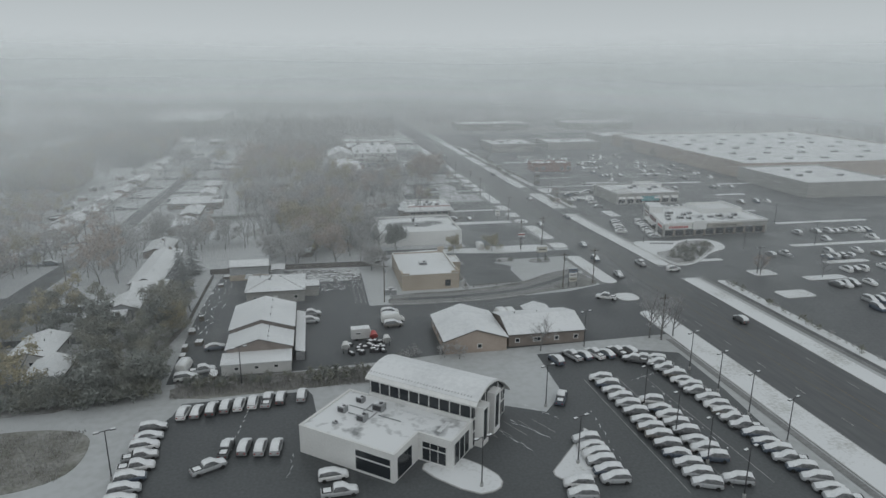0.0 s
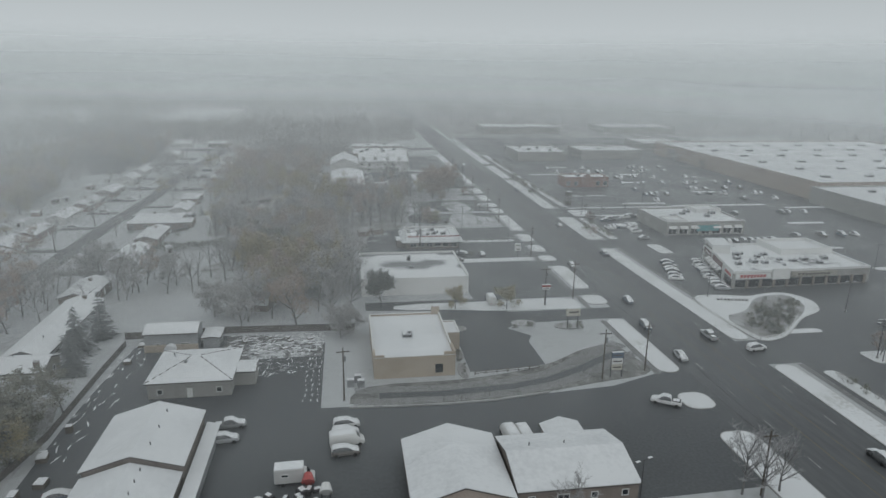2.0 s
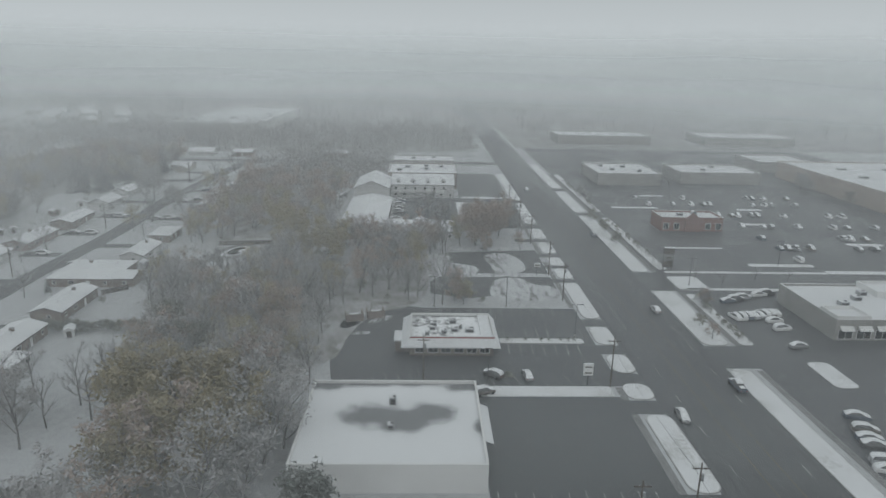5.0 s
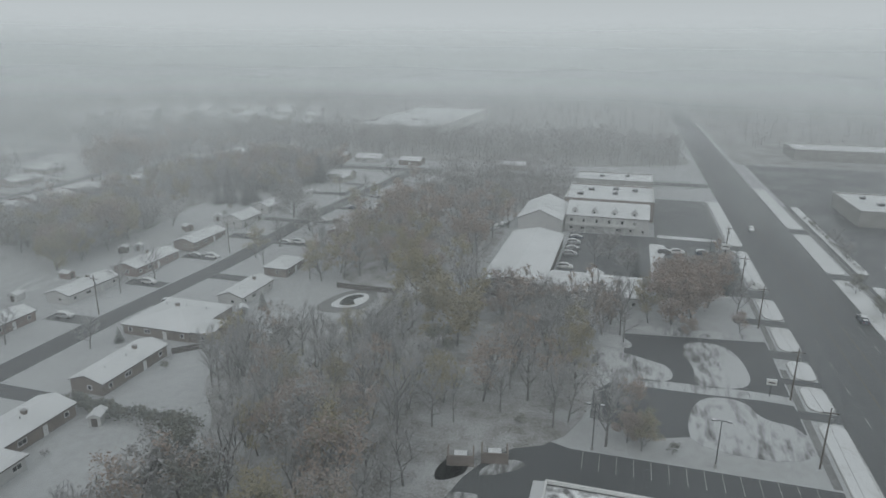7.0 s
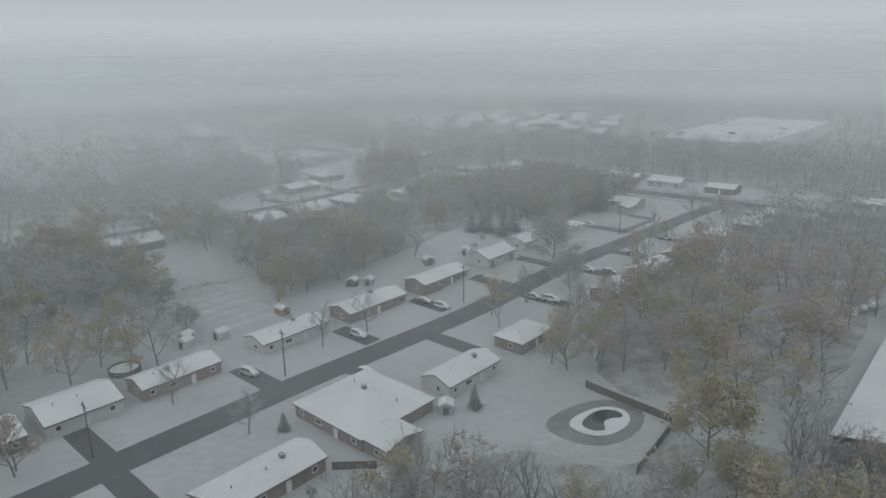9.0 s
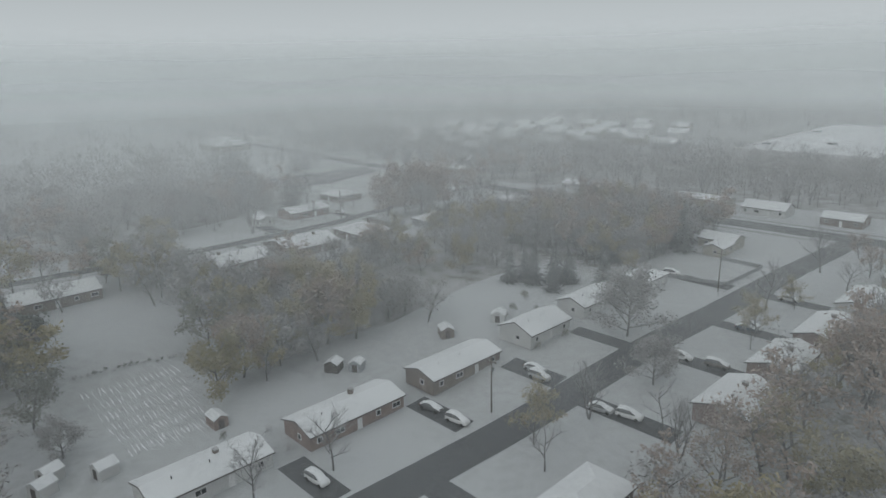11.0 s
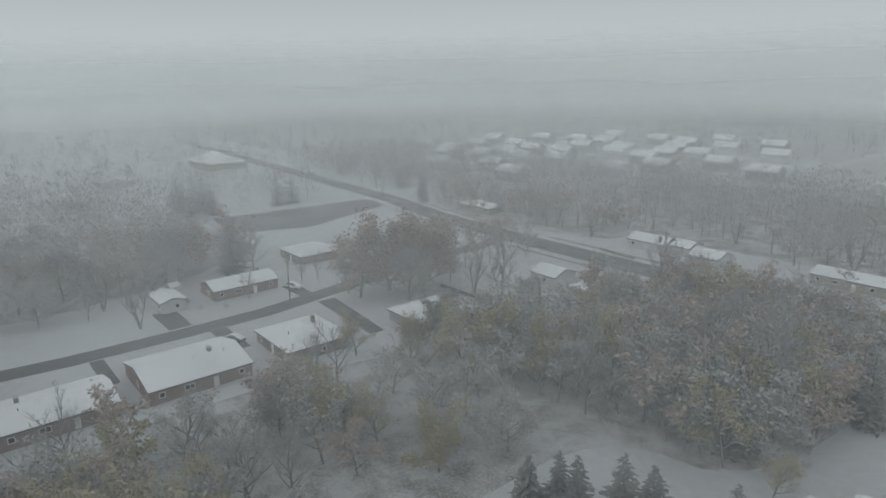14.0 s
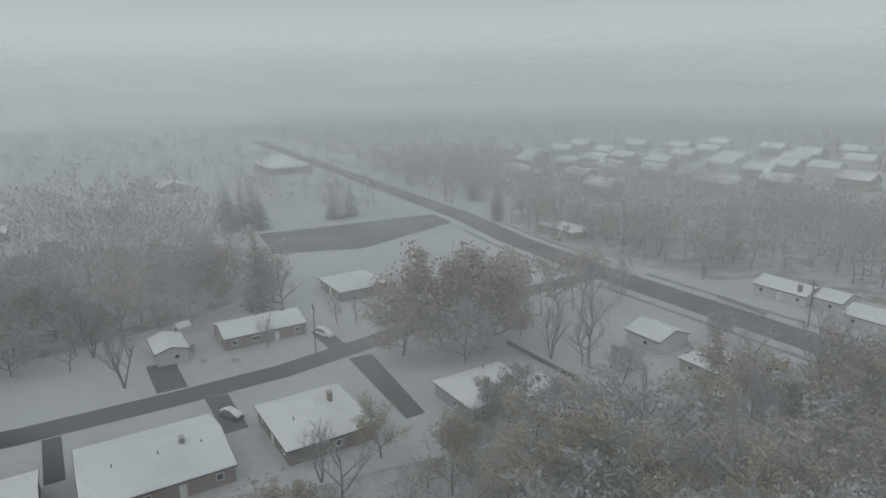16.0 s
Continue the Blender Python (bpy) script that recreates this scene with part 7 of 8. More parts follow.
def conifer_meshes(r, height, wide):
    """A spruce: whorls of drooping boughs, each a spray of small flat twigs."""
    trunk = twigs_mesh("trunk", [(Vector((0, 0, -0.3)), Vector((0, 0, height)), height * 0.018, 0.02)], M["bark"], 6)
    verts, faces = [], []
    tiers = 15
    for t in range(tiers):
        f = t / (tiers - 1)
        n = int(13 - 8 * f)
        for k in range(n):
            az = 2 * math.pi * (k + r.uniform(0, 0.9)) / n
            rad = (wide * (1 - f) ** 0.9 + 0.25) * r.uniform(0.7, 1.15)
            z = height * (0.06 + 0.92 * f) + r.uniform(-0.25, 0.25)
            d, s = Vector((math.cos(az), math.sin(az), 0)), Vector((-math.sin(az), math.cos(az), 0))
            for j in range(7):
                a = rad * (0.2 + 0.8 * j / 6)
                c = d * a + s * r.uniform(-0.22, 0.22) * rad + Vector((0, 0, z - a * 0.28 + r.uniform(-0.12, 0.12)))
                out = (d + s * r.uniform(-0.9, 0.9) + Vector((0, 0, r.uniform(-0.45, 0.05)))).normalized() * (0.3 + rad * 0.17) * r.uniform(0.8, 1.3)
                side = out.cross(Vector((r.uniform(-0.4, 0.4), r.uniform(-0.4, 0.4), 1))).normalized() * (0.14 + rad * 0.07)
                b = len(verts)
                verts += [c - side, c + side, c + out + side * 0.4, c + out - side * 0.4]
                faces.append((b, b + 1, b + 2, b + 3))
    return trunk, raw_mesh("crown", verts, faces, M["needles"])


def joined(name, a, b):
    """One mesh of two, each with its own material."""
    na = len(a.vertices)
    me = bpy.data.meshes.new(name)
    me.from_pydata([tuple(v.co) for v in a.vertices] + [tuple(v.co) for v in b.vertices], [], [tuple(p.vertices) for p in a.polygons] + [tuple(k + na for k in p.vertices) for p in b.polygons])
    me.materials.append(a.materials[0])
    me.materials.append(b.materials[0])
    me.polygons.foreach_set("material_index", [0] * len(a.polygons) + [1] * len(b.polygons))
    me.update()
    return me


TREE_KINDS = {}
LITE = {}


def tree_kind(key, seed, label, height, spread, limbs, subs, twigs, fine, leaf=None, count=0, size=0.3, haze=0.5, droop=0.0, stems=1, hang=0.0, low=0.3):
    for store, cut in ((TREE_KINDS, 1.0), (LITE, 0.42)):
        r = random.Random(seed)
        lite = cut < 1
        wood, thin, hairs, tips = skeleton_tree(r, height, spread, max(4, round(limbs * (0.7 if lite else 1))), subs, max(2, round(twigs * cut)) if lite else twigs, max(1, round(fine * cut)) if lite else fine, droop, stems, low)
        if lite:
            hairs = [(p, q, w * 1.9) for p, q, w in hairs]
        trunk = twigs_mesh("trunk", wood, M["bark"], 3 if lite else 5)
        crown = twigs_mesh("crown", thin, M["twig"], 3, hairs)
        if leaf:
            crown = joined("crown", crown, leaves_mesh("leaves", r, tips, round(count * 0.32) if lite else round(count * 0.7), size * (1.56 if lite else 1.1), haze, M[leaf], hang))
        store[key] = (label, [("trunk", trunk), ("crown", crown)])


tree_kind("bare_a", 1, "tall bare tree with frosted grey branches", 16, 0.9, 9, 6, 4, 5)
tree_kind("bare_b", 2, "slender bare tree with frosted grey branches", 17, 0.6, 9, 6, 4, 5)
tree_kind("bare_c", 3, "spreading bare tree with snow along its limbs", 14, 1.3, 9, 6, 4, 5)
tree_kind("bare_multi", 4, "many-stemmed bare tree with frosted upright limbs", 16, 0.55, 5, 5, 4, 4, stems=3)
tree_kind("gold", 5, "autumn tree with snow-dusted golden leaves", 15, 1.0, 9, 6, 3, 2, "leaf_gold", 4200, 0.21, 0.55, low=0.16)
tree_kind("gold_wide", 6, "broad autumn tree with drooping golden leaves under snow", 14, 1.3, 10, 6, 3, 2, "leaf_gold", 5600, 0.25, 0.55, droop=0.15, hang=0.6, low=0.16)
tree_kind("rust", 7, "autumn tree with thin rust-brown leaves under snow", 16, 1.0, 9, 6, 3, 3, "leaf_rust", 2000, 0.27, 0.55, low=0.16)
tree_kind("grey_leaf", 8, "tree with withered grey-brown leaves and snow", 15, 1.0, 9, 6, 3, 4, "leaf_grey", 1500, 0.25, 0.55, low=0.16)
tree_kind("green", 9, "tree with olive leaves weighed down by snow", 12, 1.1, 9, 6, 3, 2, "leaf_green", 3800, 0.21, 0.5, low=0.16)
tree_kind("dark_green", 14, "dense dark evergreen tree with a rounded crown", 11, 1.2, 10, 6, 3, 2, "leaf_dark", 4200, 0.34, 0.55)
tree_kind("rust_full", 15, "broad rust-brown autumn tree with a full crown", 15, 1.25, 13, 7, 3, 3, "leaf_rust", 5200, 0.28, 0.6, low=0.1, hang=0.3)
tree_kind("grey_full", 16, "round dense tree with withered grey-rust leaves", 13, 1.3, 13, 7, 4, 3, "leaf_grey", 5600, 0.24, 0.5, low=0.12, hang=0.3)
tree_kind("shrub_green", 10, "rounded olive shrub dusted with snow", 3.4, 1.5, 7, 4, 3, 1, "leaf_green", 620, 0.15, 0.3)
tree_kind("shrub_dark", 17, "dense dark shrub dusted with snow", 3.2, 1.5, 7, 4, 3, 1, "leaf_dark", 620, 0.15, 0.3)
tree_kind("shrub_grey", 12, "bare frosted shrub with grey twigs", 3.0, 1.5, 7, 4, 3, 3, "leaf_grey", 260, 0.14, 0.25)
cr = random.Random(13)
for key, hh, ww in (("conifer_a", 11.0, 3.3), ("conifer_b", 14.5, 3.8)):
    a, b = conifer_meshes(cr, hh, ww)
    LITE[key] = TREE_KINDS[key] = ("dark conifer with snow on its drooping branches", [("trunk", a), ("crown", b)])


def tree(key, x, y, size=1.0, group="trees", turn=None):
    label, meshes = TREE_KINDS[key]
    shrubby = key.startswith("shrub")
    t = thing("shrub" if shrubby else "conifer" if key.startswith("conifer") else "tree", x, y, label, "shrub" if shrubby else "tree", group)
    t.matrix_basis = pose(x, y, lie(x, y), 0, 0, tree.rng.uniform(0, 360) if turn is None else turn) @ Matrix.Diagonal((size * tree.rng.uniform(0.9, 1.1), size * tree.rng.uniform(0.9, 1.1), size, 1))
    for nm, me in meshes:
        part(nm, me, None, t)
    return t


tree.rng = random.Random(21)


def stuff_trees(name, places, label):
    """Many trees or shrubs joined into one mesh, for what nobody could count."""
    mats, vs, fs, mi, base = [], [], [], [], 0
    for key, x, y, size in places:
        m = pose(x, y, lie(x, y), 0, 0, tree.rng.uniform(0, 360)) @ Matrix.Diagonal((size, size, size, 1))
        m = np.array(m)
        for nm, me in LITE[key][1]:
            for m1 in me.materials:
                if m1 not in mats:
                    mats.append(m1)
            co = np.empty(len(me.vertices) * 3)
            me.vertices.foreach_get("co", co)
            co = co.reshape(-1, 3) @ m[:3, :3].T + m[:3, 3]
            vs.append(co)
            fs += [tuple(v + base for v in p.vertices) for p in me.polygons]
            mi += [mats.index(me.materials[p.material_index]) for p in me.polygons]
            base += len(co)
    me = bpy.data.meshes.new(name)
    me.from_pydata(np.concatenate(vs).tolist(), [], fs)
    for m in mats:
        me.materials.append(m)
    me.polygons.foreach_set("material_index", mi)
    me.update()
    return tagged(new(name, me), label, "woods", kind="stuff")


FAR, THICK = [], []


def thicket(name, places, mat, label, seed):
    """Far trees as fine upright twigs round a stem, joined into one mesh."""
    r = random.Random(seed)
    vs, fs = [], []
    for x, y, h in places:
        z, b = lie(x, y), len(vs)
        vs += [(x - 0.2, y, z), (x + 0.2, y, z), (x, y, z + h * 0.7)]
        fs.append((b, b + 1, b + 2))
        wide = h * r.uniform(0.3, 0.42)
        for k in range(150):
            f, az = r.uniform(0.12, 1.0), r.uniform(0, 6.283)
            rad = wide * math.sin(math.pi * min(1, 0.2 + 0.78 * f)) ** 0.6 * math.sqrt(r.random())
            c = (x + rad * math.cos(az), y + rad * math.sin(az), z + h * f)
            ln, w, tw = h * r.uniform(0.06, 0.14), r.uniform(0.11, 0.23), r.uniform(0, 3.14)
            ox, oy, up = math.cos(az) * ln * r.uniform(0.1, 0.9), math.sin(az) * ln * r.uniform(0.1, 0.9), ln * r.uniform(0.2, 1.0)
            b = len(vs)
            vs += [(c[0] - w * math.cos(tw), c[1] - w * math.sin(tw), c[2]), (c[0] + w * math.cos(tw), c[1] + w * math.sin(tw), c[2]), (c[0] + ox, c[1] + oy, c[2] + up)]
            fs.append((b, b + 1, b + 2))
    return tagged(new(name, raw_mesh(name, vs, fs, mat)), label, "woods", kind="stuff")


def grove(x0, x1, y0, y1, n, kinds, lo, hi, gap, seed, group, single=0):
    """Trees strewn over a rectangle, clear of houses and of one another."""
    r, put, tries = random.Random(seed), [], 0
    while len(put) < n and tries < n * 40:
        tries += 1
        x, y = r.uniform(x0, x1), r.uniform(y0, y1)
        if any(a - 2.5 < x < b + 2.5 and c - 2.5 < y < d + 2.5 for a, b, c, d in KEEP + CLEAR) or any((x - a) ** 2 + (y - b) ** 2 < gap * gap for a, b in put):
            continue
        put.append((x, y))
        if kinds is None:
            THICK.append((x, y, 17 * r.uniform(lo, hi)))
        elif len(put) <= single:
            tree(r.choice(kinds), x, y, r.uniform(lo, hi), group)
        else:
            FAR.append((r.choice(kinds), x, y, r.uniform(lo, hi)))


CLEAR = [(-188, -149, 343, 372), (-204, -160, 568, 596), (4, 23, 326, 352), (-11, 4, 351, 370), (-46, -18, 208, 236), (-36, -6, 338, 353), (-190, -174, 464, 502), (-86, -75, 0, 400), (-81, -64, 395, 556), (-230, -216, 300, 480), (-238, -222, 470, 560), (-700, 90, 547, 567), (81, 118, -200, 1000), (-34, -12, 352, 377), (-48, -19, 271, 297), (24, 83, 262, 309), (45, 83, 309, 348), (-103, -78, 480, 512), (-130, -108, 335, 365), (-130, -101, 432, 474), (-340, -296, 482, 566), (-228, -200, 432, 442), (-205, -158, 497, 548), (-128, -106, 392, 430), (-234, -216, 440, 470), (-210, -178, 392, 500)]
W = "trees of the wood behind the restaurant"
grove(-22, 20, 262, 302, 44, ("bare_a", "rust", "bare_c", "bare_multi", "grey_leaf", "bare_b", "gold"), 0.6, 0.95, 3.0, 31, W, 34)
grove(-38, 42, 302, 350, 84, ("bare_a", "bare_b", "bare_multi", "grey_leaf", "bare_b", "gold", "rust", "bare_c"), 0.6, 0.95, 3.4, 32, W, 46)
grove(-8, 52, 346, 372, 52, ("bare_b", "bare_multi", "grey_leaf", "bare_a", "rust"), 0.5, 0.8, 2.8, 33, W, 20)
grove(-46, 6, 378, 470, 56, ("rust", "rust", "gold", "grey_leaf", "bare_a", "bare_b"), 0.7, 1.05, 5.0, 34, W, 16)
N = "trees of the wood between the streets"
grove(-186, -104, 474, 544, 130, ("bare_a", "rust", "grey_leaf", "rust", "grey_full", "gold", "grey_leaf", "bare_b"), 0.75, 1.1, 3.8, 35, N, 34)
grove(-172, -126, 376, 470, 60, ("grey_full", "grey_leaf", "gold_wide", "rust", "bare_a", "bare_c", "gold"), 0.65, 1.0, 5.0, 36, N, 24)
grove(-232, -150, 296, 392, 90, ("grey_leaf", "grey_full", "green", "rust", "bare_c", "gold_wide"), 0.8, 1.2, 4.6, 37, N)
grove(-300, -204, 568, 596, 34, ("bare_a", "grey_leaf", "bare_c", "bare_multi", "rust", "grey_full"), 0.65, 1.0, 5.0, 62, "")
grove(-420, -300, 571, 604, 24, ("bare_a", "grey_leaf", "grey_full", "bare_c", "conifer_b"), 0.7, 1.05, 7.0, 59, "")
grove(-262, -96, 589, 612, 34, ("bare_a", "bare_c", "grey_leaf", "bare_multi"), 0.7, 1.0, 6.0, 58, "")
grove(-262, 84, 604, 702, 520, None, 0.6, 1.0, 4.2, 38, "")
grove(-400, -312, 300, 474, 190, None, 0.75, 1.2, 4.8, 39, "")
grove(-312, -252, 330, 474, 70, ("grey_full", "grey_leaf", "bare_a", "grey_leaf", "rust", "bare_c"), 0.8, 1.2, 6.0, 57, "")
grove(-300, -250, 380, 470, 12, ("rust", "grey_leaf", "bare_c", "conifer_b"), 0.7, 1.0, 7.0, 60, "garden trees of the second street", 12)
grove(-450, -348, 500, 640, 60, None, 0.6, 1.0, 6.0, 40, "")
grove(-470, -270, 586, 690, 260, None, 0.6, 1.0, 5.0, 50, "")
grove(-138, -110, 120, 330, 70, ("grey_leaf", "bare_a", "gold", "rust", "bare_c"), 0.75, 1.05, 4.6, 41, "")
grove(-215, -138, 120, 310, 240, None, 0.65, 1.0, 5.0, 51, "")
grove(-75, -40, 380, 550, 20, ("bare_a", "bare_c", "gold", "rust"), 0.5, 0.75, 7.0, 42, "garden trees along the long street", 10)
grove(-8, 20, 206, 262, 34, ("grey_leaf", "gold_wide", "grey_leaf", "rust", "bare_c", "grey_leaf"), 0.75, 1.1, 4.6, 43, "garden trees behind the shops", 16)
grove(-78, -42, 196, 264, 26, ("grey_leaf", "rust", "bare_c", "bare_a", "grey_leaf"), 0.65, 1.0, 5.0, 53, "")
grove(-66, -12, 238, 276, 18, ("grey_leaf", "bare_b", "grey_full", "bare_a", "bare_c"), 0.7, 1.05, 7.0, 56, "")
grove(-98, -86, 120, 290, 22, ("grey_leaf", "rust", "bare_c"), 0.7, 1.0, 6.0, 55, "")
grove(-44, 22, 470, 550, 120, None, 0.65, 1.0, 4.4, 44, "")
island(rounded(60, 80, 449, 453, 1.4), "snow-covered strip before the motel")
island(rounded(57, 62, 398, 440, 1.4), "snow-covered strip in the motel car park")
for key, x, y, size in (("rust_full", 61, 367, 1.0), ("rust_full", 66, 373, 1.05), ("gold", 55.4, 366.4, 0.75), ("rust_full", 70.5, 381, 1.0), ("rust_full", 63, 380, 0.95), ("conifer_b", 73, 408, 0.9), ("conifer_b", 79, 400, 0.85), ("grey_full", 44, 418, 0.75), ("grey_full", 50, 408, 0.6), ("bare_c", 40, 410, 0.8), ("rust_full", 64.4, 361, 0.34), ("rust", 76.5, 366, 0.4), ("conifer_a", 52.5, 402, 0.6)):
    tree(key, x, y, size, "trees before the motel")
grove(58, 80, 375, 408, 8, ("rust", "gold", "conifer_a", "grey_leaf", "rust"), 0.6, 0.8, 3.6, 45, "trees before the motel", 5)
grove(-215, -190, 500, 550, 16, ("bare_a", "bare_c", "grey_leaf"), 0.5, 0.75, 5.0, 48, N)
grove(-74, -32, 120, 172, 56, ("green", "green", "dark_green", "shrub_green", "gold", "green"), 0.5, 0.85, 3.0, 49, "trees along the dealer's hedge", 34)
